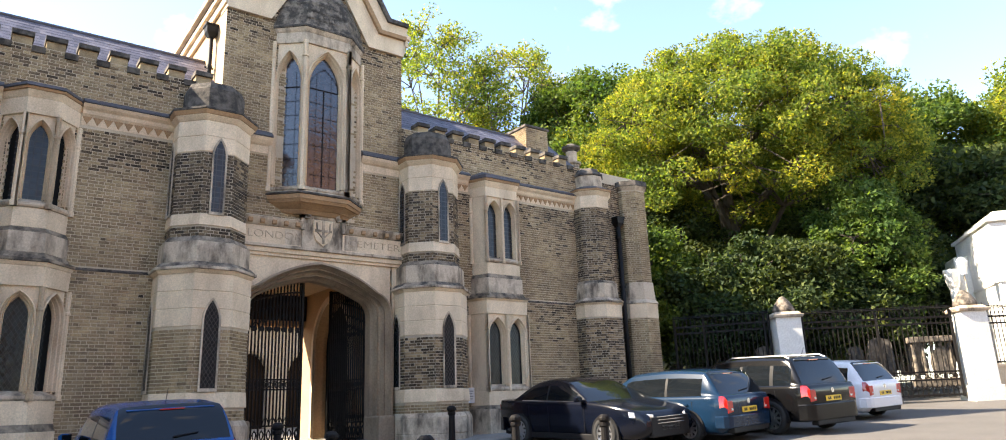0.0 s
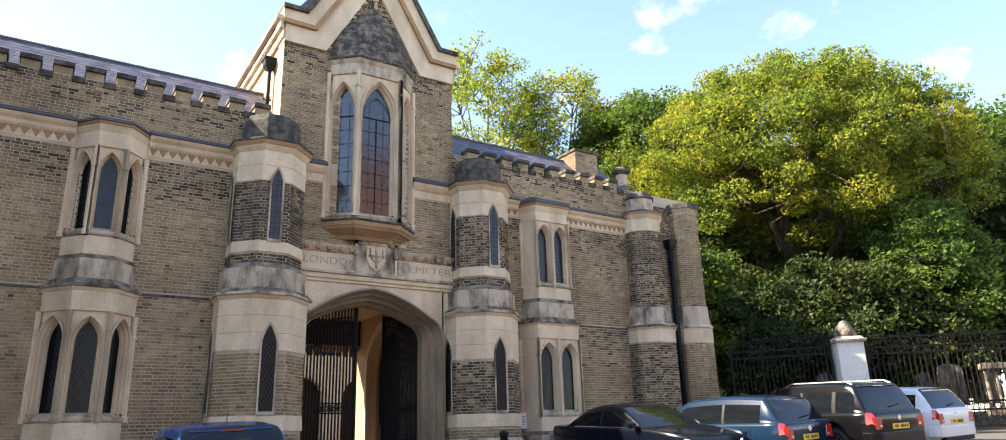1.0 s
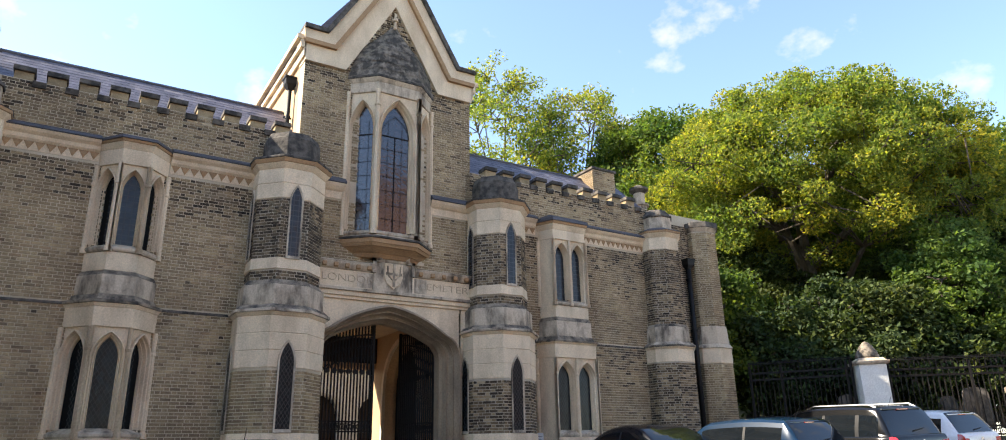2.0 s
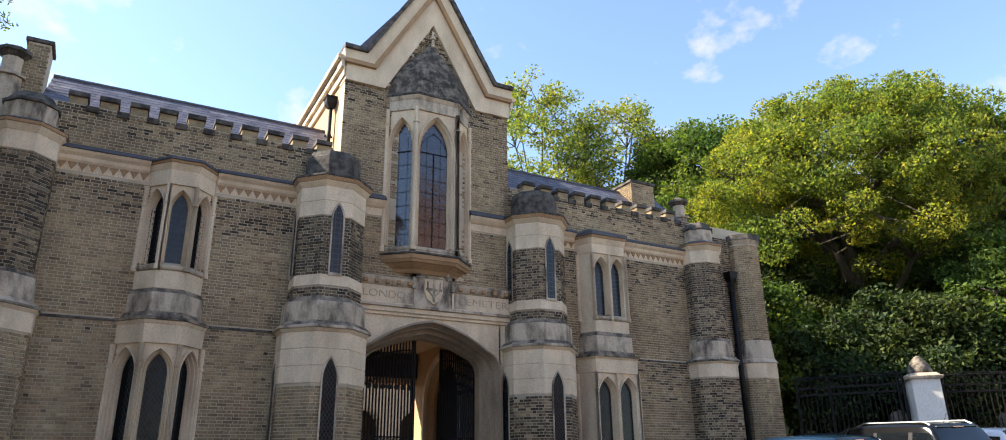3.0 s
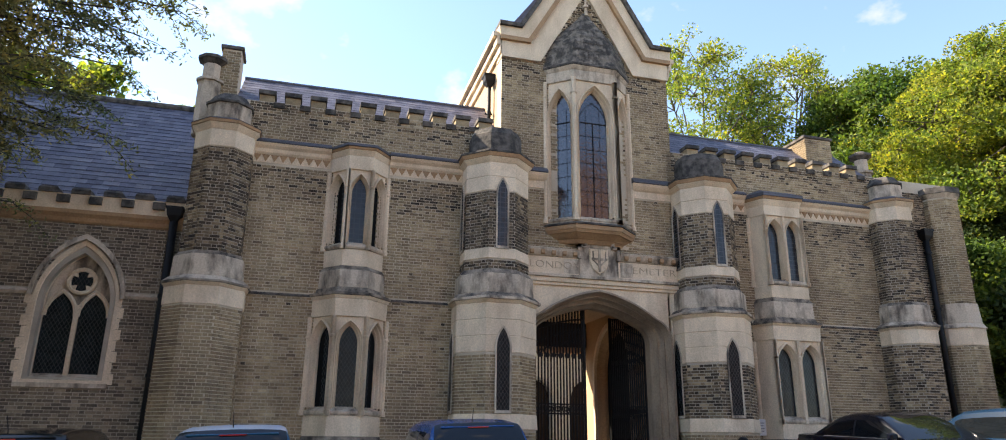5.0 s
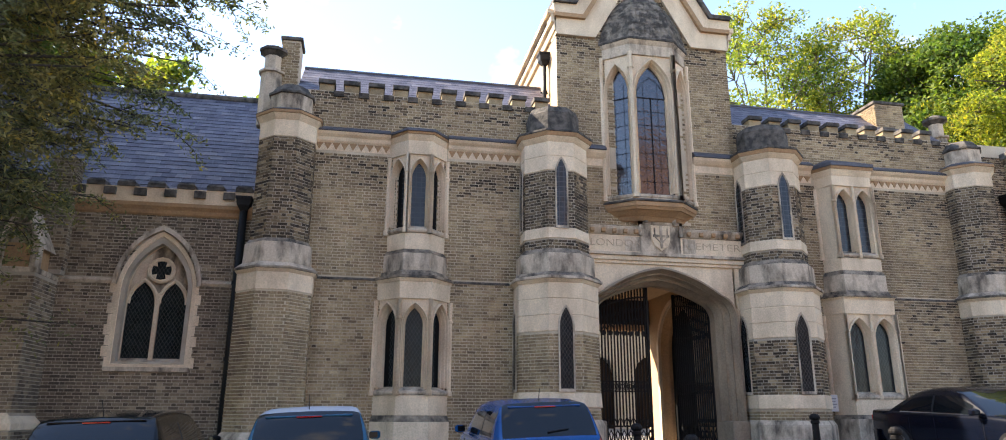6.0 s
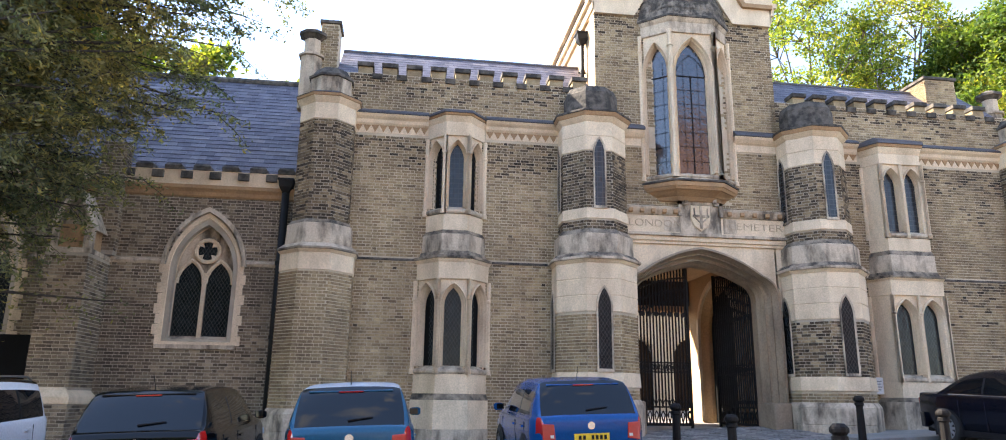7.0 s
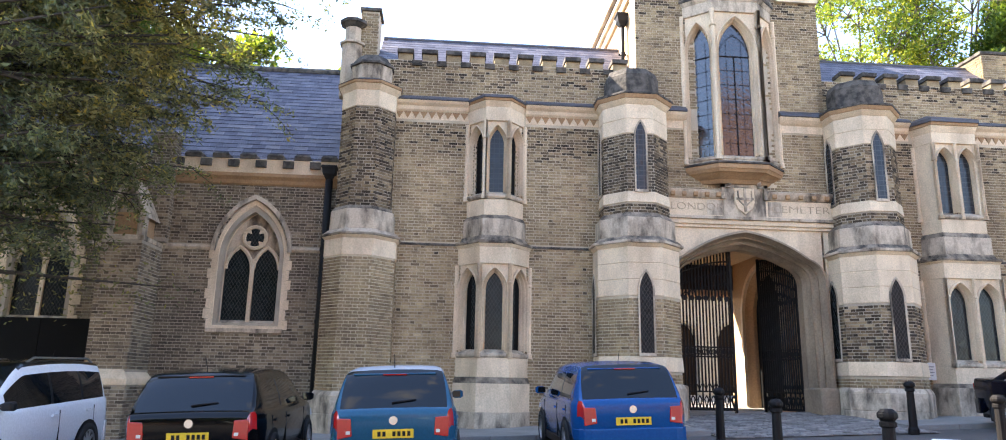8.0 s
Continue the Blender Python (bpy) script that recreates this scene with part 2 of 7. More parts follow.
class Shape:
    """Vertices and faces gathered for one mesh."""

    def __init__(self):
        self.v, self.f, self.uv = [], [], {}

    def add(self, pts, faces):
        o = len(self.v)
        self.v += [tuple(p) for p in pts]
        self.f += [tuple(i + o for i in q) for q in faces]

    def box(self, x0, x1, y0, y1, z0, z1):
        self.add([(x, y, z) for z in (z0, z1) for y in (y0, y1) for x in (x0, x1)],
                 [(0, 2, 3, 1), (4, 5, 7, 6), (0, 1, 5, 4), (2, 6, 7, 3), (0, 4, 6, 2), (1, 3, 7, 5)])

    def loft(self, rings, caps=True, closed=True):
        n, o = len(rings[0]), len(self.v)
        for r in rings:
            self.v += [tuple(p) for p in r]
        m = n if closed else n - 1
        for k in range(len(rings) - 1):
            for i in range(m):
                j = (i + 1) % n
                a = o + k * n
                self.f.append((a + i, a + j, a + n + j, a + n + i))
        if caps:
            self.f.append(tuple(o + i for i in reversed(range(n))))
            self.f.append(tuple(o + (len(rings) - 1) * n + i for i in range(n)))

    def rod(self, a, b, r, n=8, r2=None):
        a, b = Vector(a), Vector(b)
        d = (b - a).normalized()
        s = d.orthogonal().normalized()
        t = d.cross(s)
        ring = lambda c, q: [c + (s * math.cos(k * math.tau / n) + t * math.sin(k * math.tau / n)) * q for k in range(n)]
        self.loft([ring(a, r), ring(b, r if r2 is None else r2)])

    def tube(self, pts, radii, n=8):
        pts = [Vector(p) for p in pts]
        rings = []
        for i, p in enumerate(pts):
            d = (pts[min(i + 1, len(pts) - 1)] - pts[max(i - 1, 0)]).normalized()
            s = d.cross(Vector((0.31, 0.21, 0.93))).normalized()
            t = d.cross(s)
            q = radii[i] if hasattr(radii, "__len__") else radii
            rings.append([p + (s * math.cos(k * math.tau / n) + t * math.sin(k * math.tau / n)) * q for k in range(n)])
        self.loft(rings)

    def mesh(self, name):
        me = bpy.data.meshes.new(name)
        me.from_pydata(self.v, [], self.f)
        me.update()
        return me


def thing(name, label, category, group="", kind="", at=(0, 0, 0)):
    ob = new(name)
    ob.location = at
    ob.empty_display_size = 0.2
    return tagged(ob, label, category, group, kind)


def part(name, shape, mat, parent=None, label="", bevel=0.0, smooth=False, kind=""):
    me = shape.mesh(name) if isinstance(shape, Shape) else shape
    if not me.materials:
        me.materials.append(mat)
    ob = new(name, me)
    if parent:
        ob.parent = parent
    if smooth:
        me.shade_smooth()
    if bevel:
        b = ob.modifiers.new("bevel", "BEVEL")
        b.width, b.segments, b.limit_method = bevel, 2, "ANGLE"
    return tagged(ob, label, kind=kind)


def face_frame(origin, outward):
    """Axes of a wall face: u along it (to the right as seen from outside), v up, w outward."""
    w = Vector(outward).normalized()
    u = ZUP.cross(w).normalized()
    o = Vector(origin)
    return lambda a, b, c=0.0: o + u * a + ZUP * b + w * c


FRONT = face_frame((0, 0, 0), (0, -1, 0))


def pointed(cx, half, z0, zs, rise, n=7):
    """Outline of a pointed light: sill at z0, springing at zs, apex at zs + rise; anticlockwise from below left."""
    r = (half * half + rise * rise) / (2 * half)
    a = math.atan2(rise, r - half)
    arc = [(r - half - r * math.cos(a * k / n), r * math.sin(a * k / n)) for k in range(n + 1)]   # left springing to apex
    left = [(cx + x, zs + z) for x, z in arc]
    right = [(cx - x, zs + z) for x, z in reversed(arc[:-1])]
    return [(cx + half, z0)] + right[::-1] + left[::-1] + [(cx - half, z0)]


def ray_rect(cx, cz, ang, u0, u1, v0, v1):
    dx, dz = math.cos(ang), math.sin(ang)
    best = 1e9
    for lim, c, d in ((u0, cx, dx), (u1, cx, dx), (v0, cz, dz), (v1, cz, dz)):
        if abs(d) > 1e-9:
            s = (lim - c) / d
            if s > 1e-9:
                best = min(best, s)
    return (cx + dx * best, cz + dz * best)


def ray_poly(cx, cz, ang, poly):
    dx, dz = math.cos(ang), math.sin(ang)
    best = 0
    for (x0, z0), (x1, z1) in zip(poly, poly[1:] + poly[:1]):
        ex, ez = x1 - x0, z1 - z0
        den = dx * ez - dz * ex
        if abs(den) < 1e-12:
            continue
        s = ((x0 - cx) * ez - (z0 - cz) * ex) / den
        q = ((x0 - cx) * dz - (z0 - cz) * dx) / den
        if s > 0 and -1e-6 <= q <= 1 + 1e-6:
            best = max(best, s)
    return (cx + dx * best, cz + dz * best)


def holed_panel(shape, F, rect, hole, steps, back=None):
    """A slab on face F over rect (u0, u1, v0, v1) with an opening: steps are (grow, w) rings from the face inwards, where grow widens the hole."""
    u0, u1, v0, v1 = rect
    hx = [p[0] for p in hole]
    hz = [p[1] for p in hole]
    cx, cz = (min(hx) + max(hx)) / 2, (min(hz) + max(hz)) / 2
    angs = sorted({round(math.atan2(z - cz, x - cx), 5) for x, z in hole} | {round(math.atan2(z - cz, x - cx), 5) for x in (u0, u1) for z in (v0, v1)})
    outer = [ray_rect(cx, cz, a, u0, u1, v0, v1) for a in angs]
    inner = [ray_poly(cx, cz, a, hole) for a in angs]
    hw, hh = (max(hx) - min(hx)) / 2, (max(hz) - min(hz)) / 2

    def grown(g):
        return [(cx + (x - cx) * (1 + g / hw), cz + (z - cz) * (1 + g / hh)) for x, z in inner]
    rings = [[F(x, z, steps[0][1]) for x, z in outer]]
    for g, w in steps:
        pts = [(min(max(x, u0), u1), min(max(z, v0), v1)) for x, z in grown(g)]
        rings.append([F(x, z, w) for x, z in pts])
    shape.loft(rings, caps=False)
    if back is not None:
        shape.loft([rings[0][::-1], [F(x, z, back) for x, z in outer][::-1]], caps=False)


def glass_sheet(name, F, outline, w, mat, parent, label=""):
    me = bpy.data.meshes.new(name)
    me.from_pydata([tuple(F(x, z, w)) for x, z in outline], [], [tuple(range(len(outline)))])
    uv = me.uv_layers.new()
    for lp in me.loops:
        uv.data[lp.index].uv = outline[lp.vertex_index]
    return part(name, me, mat, parent, label)


BL, BH, BJ = 0.222, 0.0735, 0.0145


def brick_quads(F, u0, u1, v0, v1, free=None, seed=1, length=BL, height=BH, joint=BJ, proud=0.012, jitter=0.004, skip=0.0):
    """Bricks in Flemish-like bond over a rectangle of the face: lists of 8 corners each. free(u, v) tells whether a brick may lie there."""
    rng = random.Random(seed)
    out = []
    row, v = 0, v0
    while v + height * 0.6 < v1:
        vt = min(v + height, v1)
        u = u0 - (0 if row % 2 else 0.3 * length) - rng.uniform(0, 0.02)
        k = row % 2
        while u < u1:
            ln = length if (k % 2 == 0) else length * 0.5
            k += 1
            a, b = max(u, u0), min(u + ln - joint, u1)
            u += ln
            if b - a < 0.03 or (free and not free((a + b) / 2, (v + vt) / 2, (b - a) / 2)) or rng.random() < skip:
                continue
            p = proud + rng.uniform(-jitter, jitter)
            d = 0.0015
            out.append([F(a, v + d, 0), F(b, v, 0), F(b, vt - joint, 0), F(a, vt - joint, 0),
                        F(a + 0.003, v + 0.003, p), F(b - 0.003, v + 0.003, p), F(b - 0.003, vt - joint - 0.003, p), F(a + 0.003, vt - joint - 0.003, p)])
        v += height
        row += 1
    return out


BRICK_FACES = [(4, 5, 6, 7), (0, 1, 5, 4), (1, 2, 6, 5), (2, 3, 7, 6), (3, 0, 4, 7)]


def brick_mass(name, bricks, mat, parent, label=""):
    s = Shape()
    for b in bricks:
        s.add(b, BRICK_FACES)
    return part(name, s, mat, parent, label, kind="stuff")


SINGLES = []          # bricks that become objects of their own, made last


def lay(bricks, mat, mat_one, parent, singles=None, name="brick", label="weathered yellow stock bricks"):
    """Lay bricks: those inside the stretch singles (z0, z1) become parts of their own, the rest one mass."""
    rest, own = [], []
    for b in bricks:
        z = b[0].z
        (own if singles and singles[0] <= z <= singles[1] and len(own) < 290 else rest).append(b)
    if rest:
        brick_mass(name + "work", rest, mat, parent, label)
    if own:
        SINGLES.append((name, own, mat_one, parent))


def octagon(cx, cy, a, z):
    r = a / math.cos(math.pi / 8)
    return [(cx + r * math.cos(math.pi / 8 + k * math.pi / 4), cy + r * math.sin(math.pi / 8 + k * math.pi / 4), z) for k in range(8)]

# ---- ground ----
def gz(x, y=0.0):
    """Height of the road: it climbs along x and falls a little away from the buildings."""
    return max(-1.6, min(0.038 * x, 1.6)) + 0.025 * max(-14.0, min(0.0, y + 3.0))


s = Shape()
xs = [-400, -60, -42.1, -18, -6, 0, 6, 14, 30, 42.1, 60, 400]
ys = [-400, -60, -17, -12, -7, -3.0, 30, 60, 400]
s.add([(x, y, gz(x, y)) for y in ys for x in xs],
      [(j * len(xs) + i, j * len(xs) + i + 1, (j + 1) * len(xs) + i + 1, (j + 1) * len(xs) + i) for j in range(len(ys) - 1) for i in range(len(xs) - 1)])
tagged(part("ground", s, ASPHALT), "worn grey asphalt road sloping gently uphill", "road", kind="structure")

pavement = thing("pavement", "grey stone pavement along the foot of the gatehouse", "pavement", kind="structure")
s = Shape()
for x0, x1, y0 in ((-30, -2.2, -2.75), (2.1, 13.5, -2.75)):
    s.add([(x, y, gz(x) + dz) for dz in (-0.2, 0.10) for y in (y0, 0.9) for x in (x0, x1)], [(4, 5, 7, 6), (0, 1, 5, 4), (0, 4, 6, 2), (1, 3, 7, 5)])
part("paving", s, PAVING, pavement)
for x0, x1 in ((-30, -2.2), (2.1, 13.5)):
    x = x0
    while x < x1 - 0.1:
        xe = min(x + 0.9, x1)
        s = Shape()
        s.add([(q, y, gz(q) + dz) for dz in (-0.2, 0.106) for y in (-2.9, -2.75) for q in (x + 0.006, xe - 0.006)],
              [(0, 2, 3, 1), (4, 5, 7, 6), (0, 1, 5, 4), (2, 6, 7, 3), (0, 4, 6, 2), (1, 3, 7, 5)])
        part("kerbstone", s, KERB, pavement, bevel=0.015)
        x += 0.9

# ---- gatehouse ----
AX = -0.1            # axis of the gate
TX0, TX1, TXC = -2.76, 2.32, -0.22
gatehouse = thing("gatehouse", "Gothic gatehouse of yellow stock brick with stone dressings", "gatehouse", kind="structure")


def wall_slab(name, x0, x1, y0, y1, z0, z1, mat=MORTAR, parent=None, label=""):
    q = Shape()
    q.box(x0, x1, y0, y1, z0, z1)
    return part(name, q, mat, parent or gatehouse, label)


wall_slab("wall", -9.7, -2.2, 0.0, 0.45, -0.6, 8.95, label="stock brick wall with soot stains")
wall_slab("wall", 2.2, 12.0, 0.0, 0.45, -0.3, 8.95, label="stock brick wall with soot stains")
# tower above the arch
wall_slab("tower_wall", TX0, TX1, 0.0, 0.4, 4.7, 11.4)
# gable field
s = Shape()
g = [(TX0, 11.4), (TX1, 11.4), (TXC, 15.2)]
s.add([(x, y, z) for y in (0.0, 0.4) for x, z in g], [(0, 1, 2), (5, 4, 3), (0, 3, 4, 1), (1, 4, 5, 2), (2, 5, 3, 0)])
part("gable_wall", s, MORTAR, gatehouse)
s = Shape()
s.box(TX0, TX0 + 0.35, 0.4, 7.0, 8.5, 11.5)
part("tower_side_wall", s, PASSAGE, gatehouse, "sunlit buff side wall of the tower")
s = Shape()
s.box(TX1 - 0.35, TX1, 0.4, 7.0, 8.5, 11.5)
s.box(TX0, TX1, 6.7, 7.0, 8.5, 11.5)
part("tower_side_wall", s, MORTAR, gatehouse)
# tower roof
s = Shape()
s.add([(x, y, z) for y in (0.3, 7.2) for x, z in ((TX0 - 0.2, 11.7), (TXC, 15.55), (TX1 + 0.2, 11.7))], [(0, 3, 4, 1), (1, 4, 5, 2), (3, 5, 4), (0, 1, 2), (0, 2, 5, 3)])
part("tower_roof", s, SLATE, gatehouse)
# side eaves of the tower
for sx, x in ((-1, TX0), (1, TX1)):
    s = Shape()
    for y0, y1, z0, z1, o in ((-0.1, 7.2, 11.3, 11.55, 0.08), (-0.1, 7.2, 11.55, 11.8, 0.17), (-0.1, 7.2, 11.8, 11.95, 0.27)):
        s.box(min(x, x + sx * o), max(x, x + sx * o), y0, y1, z0, z1)
    part("eaves_cornice", s, STONE, gatehouse, bevel=0.02)

# main roofs behind the parapets
for x0, x1 in ((-9.6, TX0), (TX1, 9.6)):
    s = Shape()
    s.add([(x, y, z) for x in (x0, x1) for y, z in ((0.35, 9.0), (1.9, 10.42), (6.5, 7.6), (0.35, 8.6))], [(0, 4, 5, 1), (1, 5, 6, 2), (0, 1, 2, 3), (4, 7, 6, 5), (0, 3, 7, 4)])
    part("roof", s, SLATE, gatehouse, "grey slate roof with a lead ridge")
    s = Shape()
    k = 0
    rng = random.Random(5)
    while k < 10:
        y0, z0 = 0.33 + 0.157 * k, 9.01 + 0.144 * k
        x = x0 + (0.11 if k % 2 else 0)
        while x < x1:
            xe = min(x + 0.225, x1)
            h = 0.012 + rng.uniform(0, 0.006)
            s.add([(x, y0, z0), (xe, y0, z0), (xe, y0, z0 + h), (x, y0, z0 + h), (x, y0 + 0.18, z0 + 0.17), (xe, y0 + 0.18, z0 + 0.17)], [(0, 1, 2, 3), (3, 2, 5, 4), (0, 3, 4), (1, 5, 2)])
            x += 0.23
        k += 1
    part("roof_slates", s, SLATE, gatehouse, kind="stuff")
    s = Shape()
    s.rod((x0, 1.9, 10.44), (x1, 1.9, 10.44), 0.07, 8)
    part("ridge_roll", s, LEAD, gatehouse)

def lay_wall(name, label, bricks, singles, dark_from, seed):
    """A brick wall face as a thing of its own: stock bricks that turn sooty towards the top."""
    w = thing(name, label, "wall", kind="structure")
    rg = random.Random(seed)
    pale, sooty = [], []
    for b in bricks:
        c = b[0]
        n = noise.noise((c.x * 0.8, c.z * 1.3, seed))
        (sooty if rg.random() < max(0.015, min(0.86, (c.z - dark_from) * 0.8 + n * 0.75)) else pale).append(b)
    lay(pale, BRICK, BRICK_ONE, w, singles)
    lay(sooty, SOOTY, SOOTY_ONE, w)
    return w


# bricks of the flat walls, kept clear of bays, turrets, bands
left_free = lambda u, v, h: not (abs(u + 6.42) < (0.55 if v > 4.3 else 0.7) and v < 7.9) and not (7.32 < v < 7.92) and not (abs(v - 4.13) < 0.05)
right_free = lambda u, v, h: not (abs(u - 5.5) < (0.65 if v > 4.3 else 0.8) and v < 7.9) and not (7.32 < v < 7.92) and not (abs(v - 4.13) < 0.05)
lay_wall("wall_west_upper", "upper yellow stock brick wall, sooty below the cornice", brick_quads(FRONT, -9.2, -3.3, 4.2, 7.32, left_free, 11), (4.4, 5.4), 6.2, 1)
lay_wall("wall_west_lower", "lower yellow stock brick wall beside the bay", brick_quads(FRONT, -9.2, -3.3, -0.45, 4.1, left_free, 12), (1.4, 2.6), 3.9, 2)
lay_wall("wall_west_parapet", "parapet brickwork with scattered black bricks", brick_quads(FRONT, -9.2, TX0, 7.92, 8.95, None, 13), (8.0, 8.4), 8.1, 3)
lay_wall("wall_east_upper", "upper yellow stock brick wall, sooty below the cornice", brick_quads(FRONT, 3.6, 9.2, 4.2, 7.32, right_free, 14), (4.4, 5.6), 6.0, 4)
lay_wall("wall_east_lower", "lower yellow stock brick wall beside the bay", brick_quads(FRONT, 3.6, 12.0, -0.1, 4.1, right_free, 15), (1.4, 2.6), 3.0, 5)
lay_wall("wall_east_parapet", "parapet brickwork with scattered black bricks", brick_quads(FRONT, TX1, 9.6, 7.92, 8.95, None, 16), (8.0, 8.4), 8.1, 6)
lay(brick_quads(FRONT, 9.6, 12.0, 4.1, 8.6, None, 17), SOOTY, SOOTY_ONE, gatehouse)
tower_free = lambda u, v, h: not (abs(u - TXC) < 1.0 and 5.9 < v < 11.4) and not (7.42 < v < 7.98) and v < 11.2 + max(0, (1.45 - abs(u - TXC))) * 1.75 and v > (5.75 if abs(u - AX) > 0.62 else 6.1)
lay_wall("wall_tower", "tower brickwork round the oriel", brick_quads(FRONT, TX0, TX1, 5.7, 13.7, tower_free, 18), (8.0, 9.6), 10.2, 7)

# dark strip drawn as the thin shadow line where two building phases meet
s = Shape()
for x0, x1 in ((-8.8, -7.3), (-5.5, -3.9), (3.9, 4.5), (6.5, 8.9)):
    s.box(x0, x1, -0.03, 0.01, 4.10, 4.155)
part("string_line", s, STONE_DARK, gatehouse)


def profile_run(name, x0, x1, prof, mat, parent, label="", y=0.0):
    """A moulding along x: prof is a list of (projection, z) from below upwards."""
    q = Shape()
    pts = [(y + 0.02, prof[0][1])] + [(y - p, z) for p, z in prof] + [(y + 0.02, prof[-1][1])]
    q.loft([[(x0, a, b) for a, b in pts], [(x1, a, b) for a, b in pts]])
    return part(name, q, mat, parent, label)


for x0, x1 in ((-9.0, -7.15), (-5.68, -3.6), (3.7, 4.6), (6.35, 9.0)):
    profile_run("cornice", x0, x1, [(0.02, 7.55), (0.06, 7.6), (0.08, 7.68), (0.15, 7.74), (0.19, 7.80)], STONE, gatehouse)
    profile_run("lead_capping", x0, x1, [(0.19, 7.802), (0.215, 7.82), (0.2, 7.86), (0.05, 7.96)], LEAD, gatehouse, "blue-grey lead capping")
    # frieze of small triangles
    profile_run("frieze", x0, x1, [(0.012, 7.34), (0.014, 7.54)], STONE, gatehouse)
    n = max(2, round((x1 - x0) / 0.2))
    st = (x1 - x0) / n
    q = Shape()
    for k in range(n):
        a = x0 + k * st
        q.add([(a + 0.01, -0.016, 7.535), (a + st - 0.01, -0.016, 7.535), (a + st / 2, -0.016, 7.36), (a + 0.01, -0.045, 7.535), (a + st - 0.01, -0.045, 7.535), (a + st / 2, -0.02, 7.365)],
              [(3, 5, 4), (0, 3, 4, 1), (0, 2, 5, 3), (1, 4, 5, 2)])
    part("frieze_teeth", q, STONE_ORANGE, gatehouse)
for x0, x1 in ((TX0, TXC - 1.25), (TXC + 1.25, TX1)):
    profile_run("cornice", x0, x1, [(0.02, 7.42), (0.02, 7.62), (0.07, 7.66), (0.14, 7.75), (0.17, 7.82)], STONE, gatehouse)
    profile_run("lead_capping", x0, x1, [(0.17, 7.822), (0.2, 7.84), (0.18, 7.9), (0.03, 8.02)], LEAD, gatehouse)

# crenellated parapet: merlons with slabs, dark sills between
parapet = thing("parapet", "crenellated parapet with dark stone slabs", "parapet", kind="structure")
for x0, x1 in ((-9.0, TX0), (TX1 + 0.55, 9.0)):
    n = round((x1 - x0) / 0.625)
    st = (x1 - x0) / n
    for k in range(n):
        a = x0 + k * st
        q = Shape()
        q.box(a, a + st * 0.58, 0.0, 0.34, 8.95, 9.13)
        part("merlon", q, BRICK, parapet)
        q = Shape()
        q.loft([[(x, y, z) for x, y in ((a - 0.03, -0.07), (a + st * 0.58 + 0.03, -0.07), (a + st * 0.58 + 0.03, 0.38), (a - 0.03, 0.38))] for z in (9.13, 9.25)])
        part("merlon_slab", q, STONE_DARK, parapet, bevel=0.015)
        q = Shape()
        c0, c1 = a + st * 0.58 + 0.002, a + st - 0.002
        q.loft([[(c0, y, z), (c1, y, z), (c1, 0.34, z2), (c0, 0.34, z2)] for y, z, z2 in ((-0.06, 8.80, 8.80), (-0.09, 8.92, 8.96), (-0.05, 8.95, 9.06))])
        part("crenel_sill", q, STONE_DARK, parapet)

# ---- gable coping of the tower ----
def flat_ring(name, outer, y0, y1, mat, label=""):
    q = Shape()
    n = len(outer)
    q.loft([[(x, y1, z) for x, z in outer], [(x, y0, z) for x, z in outer]])
    return part(name, q, mat, gatehouse, label, bevel=0.02)


def gable_band(lo, hi, y0, y1, mat, name):
    """Half bands that follow kneeler and slope between two offsets, both sides."""
    for sgn in (-1, 1):
        half = TX1 - TXC
        X = lambda q: TXC + sgn * q
        def line(o):
            return [(half + 0.02 + 0.10 * o, 11.2 + 1.0 * o), (1.42 + 0.62 * o, 11.2 + 1.0 * o), (0.0, 13.72 + 1.95 * o)]
        a, b = line(lo), line(hi)
        q = Shape()
        for i in range(2):
            p = [a[i], a[i + 1], b[i + 1], b[i]]
            q.add([(X(x), y, z) for y in (y0, y1) for x, z in p], [(0, 1, 2, 3), (7, 6, 5, 4), (0, 4, 5, 1), (1, 5, 6, 2), (2, 6, 7, 3), (3, 7, 4, 0)])
        part(name, q, mat, gatehouse)


gable_band(0.0, 0.50, -0.10, 0.45, STONE, "gable_coping")
gable_band(0.50, 0.62, -0.20, 0.45, STONE_ORANGE, "gable_moulding")
gable_band(0.62, 0.92, -0.17, 0.45, STONE, "gable_coping")
gable_band(0.92, 1.04, -0.26, 0.45, STONE_DARK, "gable_capping")


